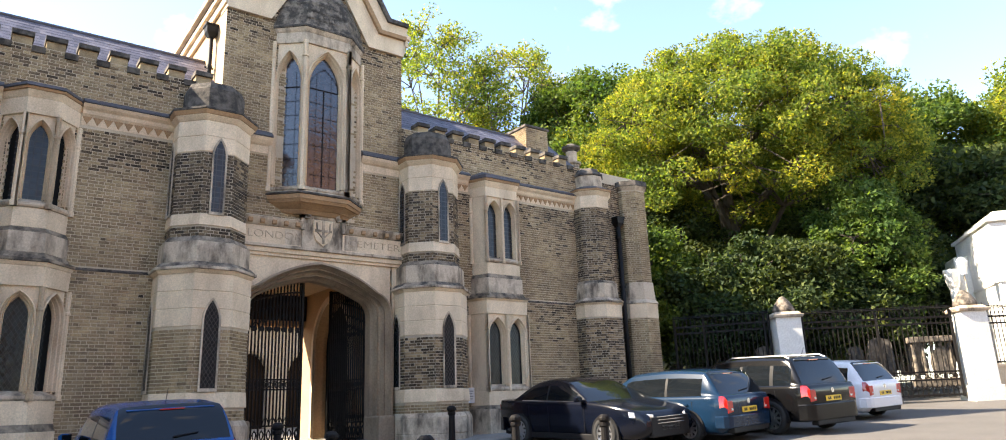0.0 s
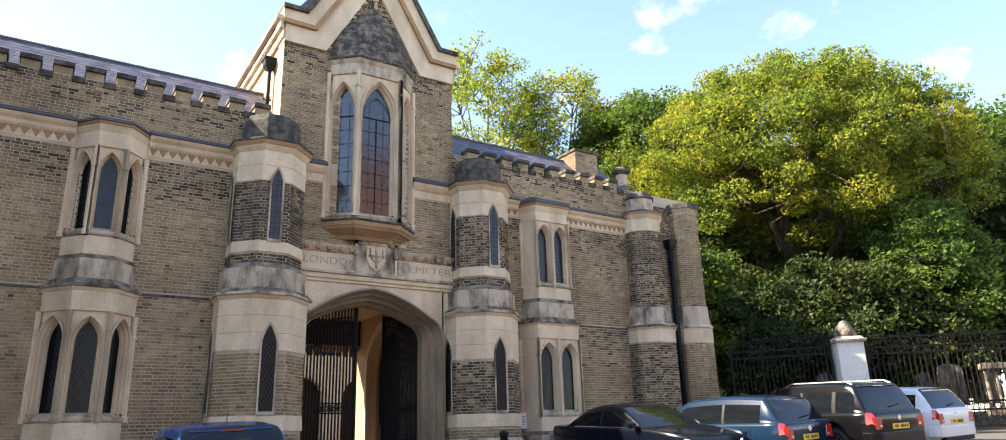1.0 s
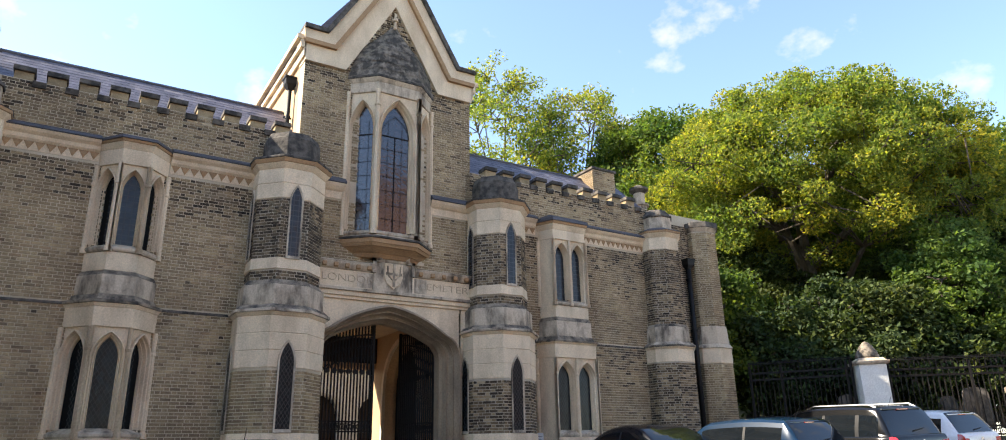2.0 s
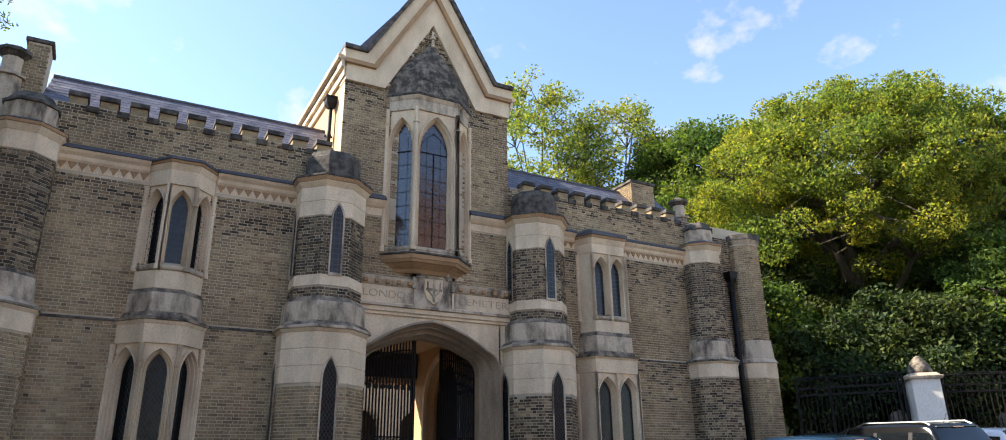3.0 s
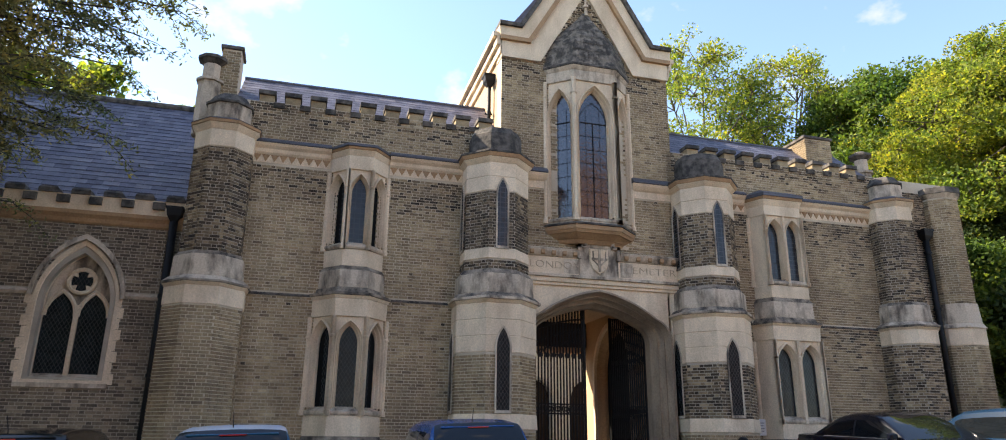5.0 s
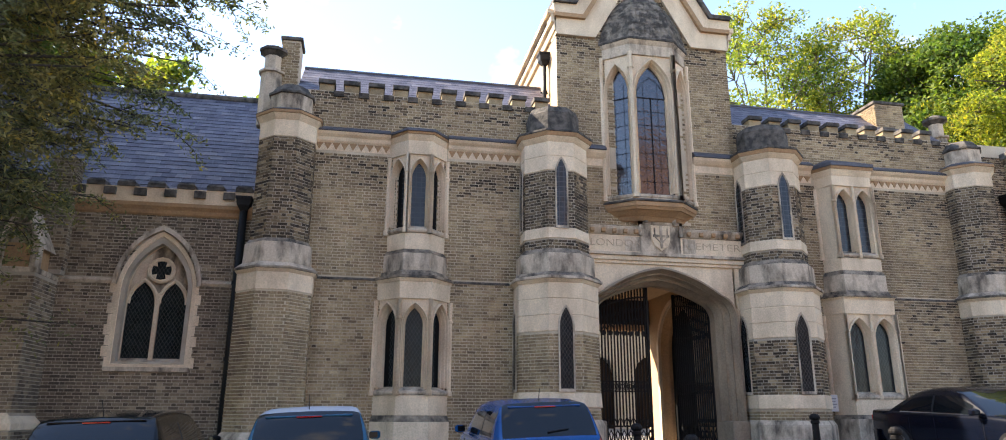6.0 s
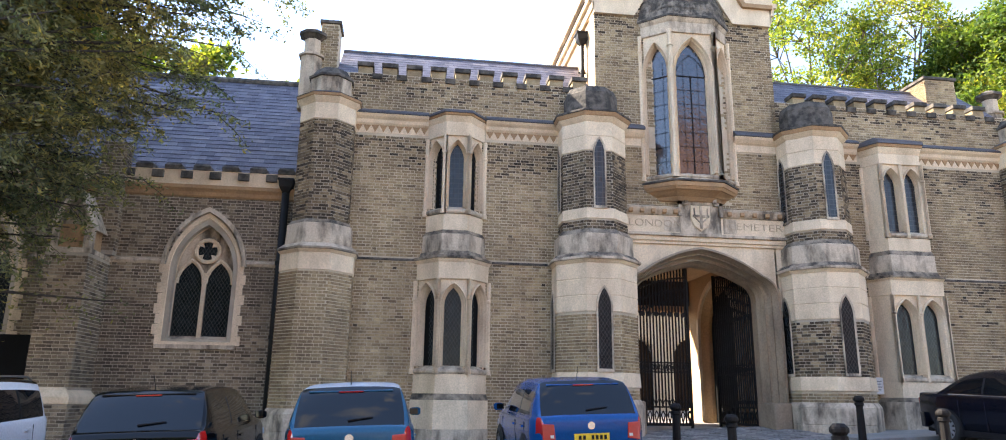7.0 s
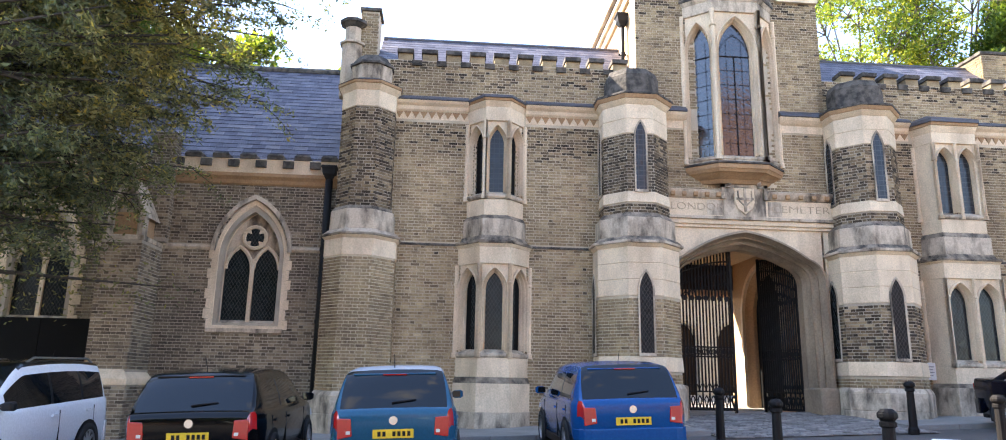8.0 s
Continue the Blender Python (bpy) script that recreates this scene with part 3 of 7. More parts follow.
# ---- turrets ----
def turret(name, cx, cy, stages, lights, label, round_dome=None, free_base=None):
    """stages: (z0, z1, apothem below, apothem above, material key); lights: (z0, zs, apex rise, half width, apothem, faces)."""
    t = thing(name, label, "turret", "gatehouse turrets", kind="structure")
    seed = int(abs(cx) * 100)
    for z0, z1, a0, a1, key in stages:
        q = Shape()
        if key in ("brick", "sooty"):
            q.loft([octagon(cx, cy, a0 - 0.012, z0), octagon(cx, cy, a1 - 0.012, z1)])
            part("shaft_core", q, MORTAR_PALE if key == "sooty" else MORTAR, t)
            bricks = []
            for k in (4, 5, 6, 7, 0):
                ang = k * math.pi / 4
                nrm = (math.cos(ang), math.sin(ang), 0)
                F = face_frame((cx + nrm[0] * (a0 - 0.012), cy + nrm[1] * (a0 - 0.012), 0), nrm)
                hw = a0 * math.tan(math.pi / 8) - 0.002
                mine = [l for l in lights if k in l[5]]
                def free(u, v, h, mine=mine):
                    return not any(abs(u) < l[3] * 0.6 and l[0] < v < l[1] for l in mine)
                seed += 1
                bricks += brick_quads(F, -hw, hw, z0 + 0.004, z1 - 0.002, free, seed, proud=0.014, jitter=0.007 if key == "sooty" else 0.004)
            lay(bricks, SOOTY if key == "sooty" else BRICK, SOOTY_ONE if key == "sooty" else BRICK_ONE, t, (1.5, 3.0) if z0 < 4 and abs(cx) < 10 else None)
        else:
            mat = {"stone": STONE, "grey": STONE_GREY, "dark": STONE_DARK if z0 > 7.8 else STAINED, "ochre": STONE_ORANGE, "lead": LEAD}[key]
            n_c = max(1, round((z1 - z0) / 0.38)) if key in ("stone", "grey") and a0 == a1 else 1
            for k in range(n_c):
                za, zb = z0 + (z1 - z0) * k / n_c, z0 + (z1 - z0) * (k + 1) / n_c
                g = 0.006 if n_c > 1 else 0.0
                q.loft([octagon(cx, cy, a0, za + g), octagon(cx, cy, a1, zb - g)])
                if g:
                    q.loft([octagon(cx, cy, a0 - 0.015, za), octagon(cx, cy, a1 - 0.015, zb)], caps=False)
            nm = {"stone": "stone_band", "grey": "weathered_band", "dark": "dome_band", "ochre": "moulding", "lead": "lead_apron"}[key]
            part(nm, q, mat, t, bevel=0.012)
    for z0, zs, rise, hw_all, apo, faces in lights:
        for k in faces:
            hw = hw_all
            ang = k * math.pi / 4
            nrm = (math.cos(ang), math.sin(ang), 0)
            F = face_frame((cx + nrm[0] * apo, cy + nrm[1] * apo, 0), nrm)
            q = Shape()
            hole = pointed(0, hw, z0, zs, rise)
            lim = apo * math.tan(math.pi / 8) - 0.01
            # surround: a narrow stone strip that follows the light
            ring_in = hole
            ring_out = pointed(0, hw + 0.04, z0 - 0.07, zs, rise + 0.06)
            q.loft([[F(x, z, 0.0) for x, z in ring_out], [F(x, z, 0.03) for x, z in ring_out], [F(x, z, 0.02) for x, z in ring_in], [F(x, z, 0.004) for x, z in ring_in]], caps=False)
            part("light_surround", q, STONE_GREY, t)
            glass_sheet("window_light", F, hole, 0.008, LEADED_BLUE if z0 > 4 else LEADED, t, "dark leaded glass")
    return t


def gate_turret(name, cx, cy, lower="brick"):
    st = [(-0.4, 0.78, 1.07, 1.07, "grey"), (0.78, 0.9, 1.07, 1.0, "grey"), (0.9, 1.17, 0.99, 0.99, "brick"), (1.17, 1.5, 1.02, 1.0, "stone"), (1.5, 2.87, 0.99, 0.99, lower),
          (2.87, 4.02, 1.0, 1.0, "stone"), (4.02, 4.1, 1.0, 1.06, "stone"), (4.1, 4.17, 1.1, 1.1, "grey"), (4.17, 4.28, 1.08, 0.97, "dark"),
          (4.28, 4.75, 0.94, 0.93, "grey"), (4.75, 4.88, 0.92, 0.83, "dark"), (4.88, 5.13, 0.82, 0.82, "sooty"), (5.13, 5.40, 0.84, 0.82, "stone"),
          (5.40, 6.86, 0.81, 0.81, "sooty"), (6.86, 7.62, 0.82, 0.82, "stone"), (7.62, 7.74, 0.82, 0.92, "stone"), (7.74, 7.84, 0.93, 0.97, "ochre"), (7.84, 7.9, 0.985, 0.985, "dark"),
          (7.9, 8.0, 0.97, 0.70, "lead"), (7.98, 8.5, 0.655, 0.655, "dark"), (8.5, 8.68, 0.655, 0.59, "dark"), (8.68, 8.76, 0.59, 0.4, "dark")]
    lights = [(5.45, 6.78, 0.38, 0.125, 0.824, (4, 6, 0)), (1.58, 2.98, 0.45, 0.155, 1.004, (4, 6, 0))]
    return turret(name, cx, cy, st, lights, "octagonal brick and stone turret with a dark stone dome")


gate_turret("gate_turret", -2.97, -0.2)
gate_turret("gate_turret", 3.06, -0.2, "sooty")


def end_turret(name, cx, cy, lower="brick"):
    st = [(-0.6, 0.5, 0.93, 0.93, "grey"), (0.5, 0.62, 0.93, 0.84, "grey"), (0.62, 3.66, 0.83, 0.83, lower), (3.66, 4.06, 0.84, 0.84, "stone"), (4.06, 4.13, 0.84, 0.9, "stone"), (4.13, 4.19, 0.92, 0.92, "dark"),
          (4.19, 4.3, 0.9, 0.78, "grey"), (4.3, 4.78, 0.76, 0.74, "grey"), (4.78, 4.88, 0.73, 0.66, "dark"), (4.88, 7.36, 0.65, 0.65, "sooty"),
          (7.36, 7.78, 0.66, 0.66, "stone"), (7.78, 7.92, 0.66, 0.76, "stone"), (7.92, 8.0, 0.78, 0.78, "ochre"), (8.0, 8.14, 0.8, 0.54, "lead"), (8.14, 8.55, 0.5, 0.5, "grey"), (8.55, 8.62, 0.54, 0.54, "dark"), (8.62, 8.84, 0.5, 0.36, "dark")]
    return turret(name, cx, cy, st, [], "octagonal brick end turret with stone bands and cap")


end_turret("end_turret", -9.62, -0.08)
end_turret("end_turret", 9.6, -0.08, "sooty")
turret("corner_turret", 11.72, 0.02, [(-0.2, 3.75, 0.68, 0.68, "brick"), (3.75, 4.25, 0.69, 0.69, "stone"), (4.25, 4.4, 0.74, 0.64, "grey"), (4.4, 5.0, 0.64, 0.6, "grey"), (5.0, 8.35, 0.57, 0.57, "brick"),
       (8.35, 8.48, 0.57, 0.66, "grey"), (8.48, 8.68, 0.68, 0.66, "dark")], [], "plain octagonal brick corner turret with a flat cap")


# ---- canted bay windows ----
def arched_face(F, rect, cx, hw, zb, zs, rise, parent, depth=0.2, thin=0.045, mat=None):
    """Stone face with one pointed light: sunk spandrels, an arch rib that fills the bay, a splayed jamb and a sloping sill."""
    mat = mat or STONE
    u0, u1, z0, z1 = rect
    wide = min(cx - u0, u1 - cx) - thin
    gr = wide - hw
    hole = pointed(cx, hw, zb, zs, rise, 9)
    s = Shape()
    holed_panel(s, F, rect, pointed(cx, hw, zb, zs, rise, 9), [(gr * 0.92, -0.055), (gr * 0.5, -0.07)])
    part("spandrel", s, mat, parent)
    # rib and splay, rings from the outer edge to the glass
    steps = [(1.0, -0.06), (1.0, 0.012), (0.86, 0.03), (0.74, 0.012), (0.66, -0.045), (0.56, -0.055), (0.50, -0.035), (0.42, -0.05), (0.30, -0.62 * depth), (0.18, -0.66 * depth), (0.10, -0.58 * depth), (0.0, -0.8 * depth), (0.0, -depth)]
    s = Shape()
    s.loft([[F(x, z, w) for x, z in pointed(cx, hw + gr * g, zb + 0.02 if g else zb, zs, rise + gr * g * 0.95, 9)] for g, w in steps], caps=False, closed=False)
    part("arch_mouldings", s, mat, parent)
    s = Shape()
    s.loft([[F(u0, zb - 0.12, 0.03), F(u1, zb - 0.12, 0.03), F(u1, zb - 0.16, 0.0), F(u0, zb - 0.16, 0.0)],
            [F(u0, zb - 0.07, 0.03), F(u1, zb - 0.07, 0.03), F(u1, zb - 0.16, -0.03), F(u0, zb - 0.16, -0.03)],
            [F(u0, zb + 0.035, -depth + 0.02), F(u1, zb + 0.035, -depth + 0.02), F(u1, zb - 0.16, -depth + 0.02), F(u0, zb - 0.16, -depth + 0.02)]])
    part("sill", s, STONE_GREY, parent)
    return hole


def corner_shaft(F, e, z0, z1, r, parent, mat=None):
    """Slim round shaft with base and neck ring at a corner of a bay."""
    q = Shape()
    q.loft([[F(e, 0, 0) + Vector((rr * math.cos(k * math.tau / 8), rr * math.sin(k * math.tau / 8), z)) for k in range(8)]
            for z, rr in ((z0, r * 1.35), (z0 + 0.1, r * 1.35), (z0 + 0.14, r), (z1 - 0.5, r * 0.92), (z1 - 0.48, r * 1.25), (z1 - 0.44, r * 1.25), (z1 - 0.42, r * 0.9), (z1, r))])
    part("shaft", q, mat or STONE, parent)


def bay(name, xc, levels, label):
    """levels: dict per storey with the plan (front half width fh, wall half width wh, projection d), heights and lights."""
    b = thing(name, label, "bay window", kind="structure")
    for L in levels:
        fh, wh, d = L["plan"]
        plan = [(-wh, 0.0), (-fh, -d), (fh, -d), (wh, 0.0)]
        faces = [((plan[i][0] + plan[i + 1][0]) / 2, (plan[i][1] + plan[i + 1][1]) / 2, plan[i], plan[i + 1]) for i in range(3)]

        def ring(z, o):
            return [(xc - wh - o, 0.02, z), (xc - fh - o * 0.41, -d - o, z), (xc + fh + o * 0.41, -d - o, z), (xc + wh + o, 0.02, z)]
        z0, z1 = L["panel"]
        for mx, my, p, q in faces:
            dx, dy = q[0] - p[0], q[1] - p[1]
            ln = math.hypot(dx, dy)
            nrm = (dy / ln, -dx / ln, 0)
            F = face_frame((xc + mx, my, 0), nrm)
            lights = L["side"] if abs(my + d) > 1e-6 else L["front"]
            n = len(lights)
            if not n:
                s = Shape()
                s.loft([[F(-ln / 2, z0, -0.02), F(ln / 2, z0, -0.02), F(ln / 2, z0, -0.1), F(-ln / 2, z0, -0.1)], [F(-ln / 2, z1, -0.02), F(ln / 2, z1, -0.02), F(ln / 2, z1, -0.1), F(-ln / 2, z1, -0.1)]])
                part("facing", s, STONE, b)
            for i, (lu, hw) in enumerate(lights):
                u0 = -ln / 2 if i == 0 else (lights[i - 1][0] + lu) / 2
                u1 = ln / 2 if i == n - 1 else (lights[i + 1][0] + lu) / 2
                zb, zs, rise = L["light"]
                hole = arched_face(F, (u0, u1, z0, z1), lu, hw, zb, zs, rise, b, thin=0.05 if n == 1 else 0.03)
                glass_sheet("window_light", F, hole, -0.19, L["glass"], b, "dark leaded glass")
                if i:
                    corner_shaft(F, u0, z0, z1, 0.04, b)
            for e in (-ln / 2, ln / 2):
                corner_shaft(F, e, z0, z1, 0.058, b)
        for za, zb2, oa, ob2, key in L["rings"]:
            r = Shape()
            r.loft([ring(za, oa), ring(zb2, ob2)])
            mat = {"stone": STONE, "grey": STONE_GREY, "dark": STAINED, "ochre": STONE_ORANGE, "lead": LEAD}[key]
            part({"lead": "lead_apron", "dark": "drip_course"}.get(key, "stone_course"), r, mat, b, bevel=0.008)
        # black core paints in the shade of the room behind the lights
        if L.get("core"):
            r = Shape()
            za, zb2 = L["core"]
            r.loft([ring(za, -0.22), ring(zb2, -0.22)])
            part("dark_interior", r, BOARD_AND_SHADE, b)
    return b


bay("bay_window", -6.42, [
    dict(plan=(0.37, 0.89, 0.56), panel=(1.42, 3.62), light=(1.58, 3.0, 0.42), front=[(0.0, 0.20)], side=[(0.0, 0.19)], glass=LEADED, core=(1.2, 3.9),
         rings=[(-0.6, 0.2, 0.06, 0.06, "grey"), (0.2, 0.84, 0.05, 0.05, "stone"), (0.84, 0.98, 0.05, 0.0, "dark"), (0.98, 1.42, 0.0, 0.0, "stone"), (3.62, 4.02, 0.0, 0.02, "stone"), (4.02, 4.1, 0.03, 0.07, "stone"), (4.1, 4.17, 0.1, 0.1, "dark")]),
    dict(plan=(0.295, 0.73, 0.46), panel=(5.22, 7.24), light=(5.40, 6.66, 0.40), front=[(0.0, 0.17)], side=[(0.0, 0.16)], glass=LEADED_BLUE, core=(5.0, 7.4),
         rings=[(4.17, 4.3, 0.14, 0.08, "dark"), (4.3, 4.72, 0.07, 0.06, "grey"), (4.72, 4.82, 0.06, 0.0, "dark"), (4.82, 5.22, 0.0, 0.0, "stone"), (7.24, 7.6, 0.0, 0.0, "stone"), (7.6, 7.74, 0.0, 0.08, "stone"), (7.74, 7.80, 0.1, 0.12, "ochre"), (7.80, 7.87, 0.15, 0.14, "lead"), (7.87, 8.05, 0.14, -0.28, "lead")])],
    "three-light canted stone bay window over two storeys")
bay("bay_window", 5.5, [
    dict(plan=(0.74, 0.98, 0.58), panel=(1.42, 3.60), light=(1.58, 2.98, 0.42), front=[(-0.37, 0.22), (0.37, 0.22)], side=[], glass=LEADED, core=(1.2, 3.9),
         rings=[(-0.2, 0.3, 0.06, 0.06, "grey"), (0.3, 0.94, 0.05, 0.05, "grey"), (0.94, 1.04, 0.05, 0.0, "dark"), (1.04, 1.42, 0.0, 0.0, "stone"), (3.60, 3.98, 0.0, 0.02, "stone"), (3.98, 4.04, 0.03, 0.07, "stone"), (4.04, 4.1, 0.1, 0.1, "dark")]),
    dict(plan=(0.60, 0.82, 0.50), panel=(5.12, 7.16), light=(5.30, 6.58, 0.40), front=[(-0.30, 0.185), (0.30, 0.185)], side=[], glass=LEADED_BLUE, core=(5.0, 7.3),
         rings=[(4.10, 4.22, 0.14, 0.08, "dark"), (4.22, 4.66, 0.07, 0.06, "grey"), (4.66, 4.78, 0.06, 0.0, "dark"), (4.78, 5.12, 0.0, 0.0, "stone"), (7.16, 7.45, 0.0, 0.0, "stone"), (7.45, 7.62, 0.0, 0.08, "stone"), (7.62, 7.70, 0.1, 0.12, "ochre"), (7.70, 7.80, 0.15, 0.14, "lead"), (7.80, 8.0, 0.14, -0.28, "lead")])],
    "two-light stone bay window over two storeys")

# ---- oriel window of the tower ----
oriel = thing("oriel_window", "tall stone oriel window with a scaled stone roof", "oriel window", kind="structure")
OD, OF, OW = 0.54, 0.62, 1.27          # projection, half widths in front and at the wall


def oring(z, o, d=0.0):
    return [(TXC - OW - o, 0.02, z), (TXC - OF - o * 0.5, -OD - o + d, z), (TXC + OF + o * 0.5, -OD - o + d, z), (TXC + OW + o, 0.02, z)]


for z0, z1, a, b2, mat, nm in ((5.92, 6.02, -0.34, -0.26, STONE_ORANGE, "corbel_moulding"), (6.02, 6.14, -0.24, -0.06, STONE_ORANGE, "corbel_moulding"), (6.14, 6.22, -0.02, 0.03, STONE_ORANGE, "corbel_moulding"),
                               (6.22, 6.34, 0.05, 0.06, STONE_ORANGE, "corbel_moulding"), (6.34, 6.40, 0.09, 0.09, STONE_DARK, "sill_slab"), (6.40, 6.46, 0.03, 0.0, STONE_GREY, "sill_slab"),
                               (10.55, 10.86, 0.0, 0.0, STONE_GREY, "lintel"), (10.86, 10.98, 0.0, 0.07, STONE_GREY, "lintel"), (10.98, 11.05, 0.09, 0.09, STONE_DARK, "drip_course")):
    s = Shape()
    s.loft([oring(z0, a), oring(z1, b2)])
    part(nm, s, mat, oriel, bevel=0.012)
# roof: ogee with scale courses
prof = [(11.05, 0.05), (11.3, 0.0), (11.55, -0.045), (11.8, -0.11), (12.05, -0.20), (12.3, -0.33), (12.55, -0.50), (12.8, -0.66), (13.05, -0.79)]
for k in range(len(prof) - 1):
    (za, oa), (zb, ob2) = prof[k], prof[k + 1]
    fa, fb = max(0.05, 1 + oa / 0.85), max(0.03, 1 + ob2 / 0.85)

    def rr(z, f, extra=0.0):
        return [(TXC - OW * f - extra, 0.02, z), (TXC - OF * f - extra * 0.5, -OD * f - extra, z), (TXC + OF * f + extra * 0.5, -OD * f - extra, z), (TXC + OW * f + extra, 0.02, z)]
    s = Shape()
    s.loft([rr(za, fa), rr(zb, fb)])
    part("roof_course", s, LICHEN, oriel)
    # scales of the course
    n = max(3, int(18 * fa))
    A, B = rr(za, fa, 0.02), rr(zb, fb, 0.005)
    for i in range(3):
        m = max(2, int(n * (0.45 if i == 1 else 0.3)))
        q = Shape()
        for j in range(m):
            def at(R, t):
                return Vector(R[i]).lerp(Vector(R[i + 1]), t)
            t0, t1 = (j + 0.06) / m, (j + 0.94) / m
            a0, a1, b0, b1 = at(A, t0), at(A, t1), at(B, t0), at(B, t1)
            am = at(A, (t0 + t1) / 2) - Vector((0, 0.018, 0.03))
            q.add([a0, am, a1, b1, b0], [(0, 1, 2, 3, 4)])
        part("roof_scales", q, LICHEN, oriel)
s = Shape()
s.rod((TXC, -0.08, 12.95), (TXC, -0.06, 13.5), 0.06, 8, 0.03)
s.rod((TXC, -0.08, 13.2), (TXC, -0.07, 13.3), 0.1, 8, 0.08)
part("finial", s, STONE_GREY, oriel)
pl = [(-OW, 0.0), (-OF, -OD), (OF, -OD), (OW, 0.0)]
for i in range(3):
    p, q2 = pl[i], pl[i + 1]
    ln = math.hypot(q2[0] - p[0], q2[1] - p[1])
    nrm = ((q2[1] - p[1]) / ln, -(q2[0] - p[0]) / ln, 0)
    F = face_frame((TXC + (p[0] + q2[0]) / 2, (p[1] + q2[1]) / 2, 0), nrm)
    hw = 0.41 if i == 1 else 0.25
    zs, rise = (9.42, 0.88) if i == 1 else (9.5, 0.72)
    hole = arched_face(F, (-ln / 2, ln / 2, 6.46, 10.55), 0.0, hw, 6.6, zs, rise, oriel, depth=0.25, thin=0.05)
    glass_sheet("window_pane", F, hole, -0.22, PANE, oriel, "tall old window pane")
    # glazing bars
    bars = Shape()
    for u in ((0.0,) if i == 1 else ()):
        bars.rod(F(u, 6.56, -0.2), F(u, 9.36, -0.2), 0.012, 6)
    for v in [6.56 + 0.40 * j for j in range(1, 8)]:
        bars.rod(F(-hw, v, -0.2), F(hw, v, -0.2), 0.005 if abs(v - 9.36) > 0.1 else 0.012, 6)
    for u in (-hw * 0.5, hw * 0.5):
        bars.rod(F(u, 6.56, -0.2), F(u, zs + rise * 0.4, -0.2), 0.004, 6)
    if i == 1:
        for sg in (-1, 1):
            arc = [F(sg * (hw - (hw) * (1 - math.cos(k * 0.2)) * 2.4), 9.36 + 0.72 * math.sin(k * 0.2) * 1.05, -0.2) for k in range(6)]
            bars.tube(arc, 0.007, 5)
    part("glazing_bars", bars, IRON, oriel)
    for e in (-ln / 2, ln / 2):
        out = 0.075 if abs(F(e, 0, 0).y) > 0.1 else 0.06
        corner_shaft(F, e, 6.44, 10.6, out, oriel)
# black core standing in for the unlit room behind the oriel panes
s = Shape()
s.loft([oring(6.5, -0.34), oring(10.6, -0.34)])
part("dark_interior", s, BOARD_AND_SHADE, oriel)

# ---- inscription panel and arch ----
ARCH_STONE = surface("brown_weathered_stone", (0.38, 0.285, 0.19), (0.15, 0.11, 0.078), 20, 1.6, 0.88, 0.8, 0.4, stretch=(1, 1, 0.4))
# letter stone coloured darker to paint in the shade of the carving
CARVED_SHADE = surface("carved_letter_shade", (0.50, 0.39, 0.27), (0.30, 0.225, 0.15), 24, 2.2, 0.9, 0.7, 0.4)
archway = thing("archway", "stone archway with carved inscription panel", "archway", kind="structure")


def xrun(name, x0, x1, y0, z0, z1, mat, bevel=0.012):
    q = Shape()
    q.box(x0, x1, y0, 0.02, z0, z1)
    return part(name, q, mat, archway, bevel=bevel)


xrun("frieze_panel", -2.1, 2.25, -0.13, 5.06, 5.52, STONE)
xrun("moulding", -2.1, 2.25, -0.22, 4.98, 5.06, STONE_GREY)
xrun("moulding", -2.1, 2.25, -0.16, 4.86, 4.98, STONE)
xrun("moulding", -2.1, 2.25, -0.11, 4.78, 4.86, STONE)
for x0, x1 in ((-2.1, -0.62), (0.52, 2.25)):
    profile_run("panel_cornice", x0, x1, [(0.14, 5.52), (0.17, 5.55), (0.24, 5.66), (0.26, 5.72), (0.1, 5.78)], STONE_GREY, archway)
    n = 5
    for k in range(n):
        q = Shape()
        x = x0 + (k + 0.5) * (x1 - x0) / n
        q.loft([[(x + a * 0.055, -0.235 - d, 5.605 + b * 0.05 + d * 0.4) for a, b in ((-1, -1), (1, -1), (1, 1), (-1, 1))] for d in (-0.03, 0.03)])
        part("carved_boss", q, STONE_ORANGE, archway, bevel=0.01)
q = Shape()
sx = AX + 0.03
q.box(sx - 0.56, sx + 0.56, -0.15, 0.02, 5.02, 5.84)
q.box(sx - 0.38, sx + 0.38, -0.152, 0.02, 5.84, 6.10)
part("shield_block", q, STONE_GREY, archway, bevel=0.015)
q = Shape()
for x0, x1, z0, z1 in ((-0.60, -0.5, 5.52, 5.9), (-0.44, -0.34, 5.86, 6.16), (-0.44, 0.44, 6.08, 6.16), (0.34, 0.44, 5.86, 6.16), (0.5, 0.60, 5.52, 5.9), (-0.6, -0.36, 5.82, 5.9), (0.36, 0.6, 5.82, 5.9)):
    q.box(sx + x0, sx + x1, -0.21, -0.14, z0, z1)
part("shield_moulding", q, STONE_GREY, archway)
q = Shape()
out = [(-0.27, 5.82), (-0.27, 5.45), (-0.2, 5.27), (0.0, 5.12), (0.2, 5.27), (0.27, 5.45), (0.27, 5.82)]
q.loft([[(sx + x, -0.15, z) for x, z in out], [(sx + x * 0.92, -0.19, 5.47 + (z - 5.47) * 0.94) for x, z in out]])
part("shield", q, STONE, archway)
q = Shape()
q.box(sx - 0.03, sx + 0.03, -0.215, -0.18, 5.2, 5.8)
q.box(sx - 0.22, sx + 0.22, -0.212, -0.18, 5.5, 5.56)
q.tube([(sx - 0.18, -0.2, 5.74), (sx - 0.17, -0.2, 5.5), (sx - 0.02, -0.2, 5.35)], 0.02, 6)
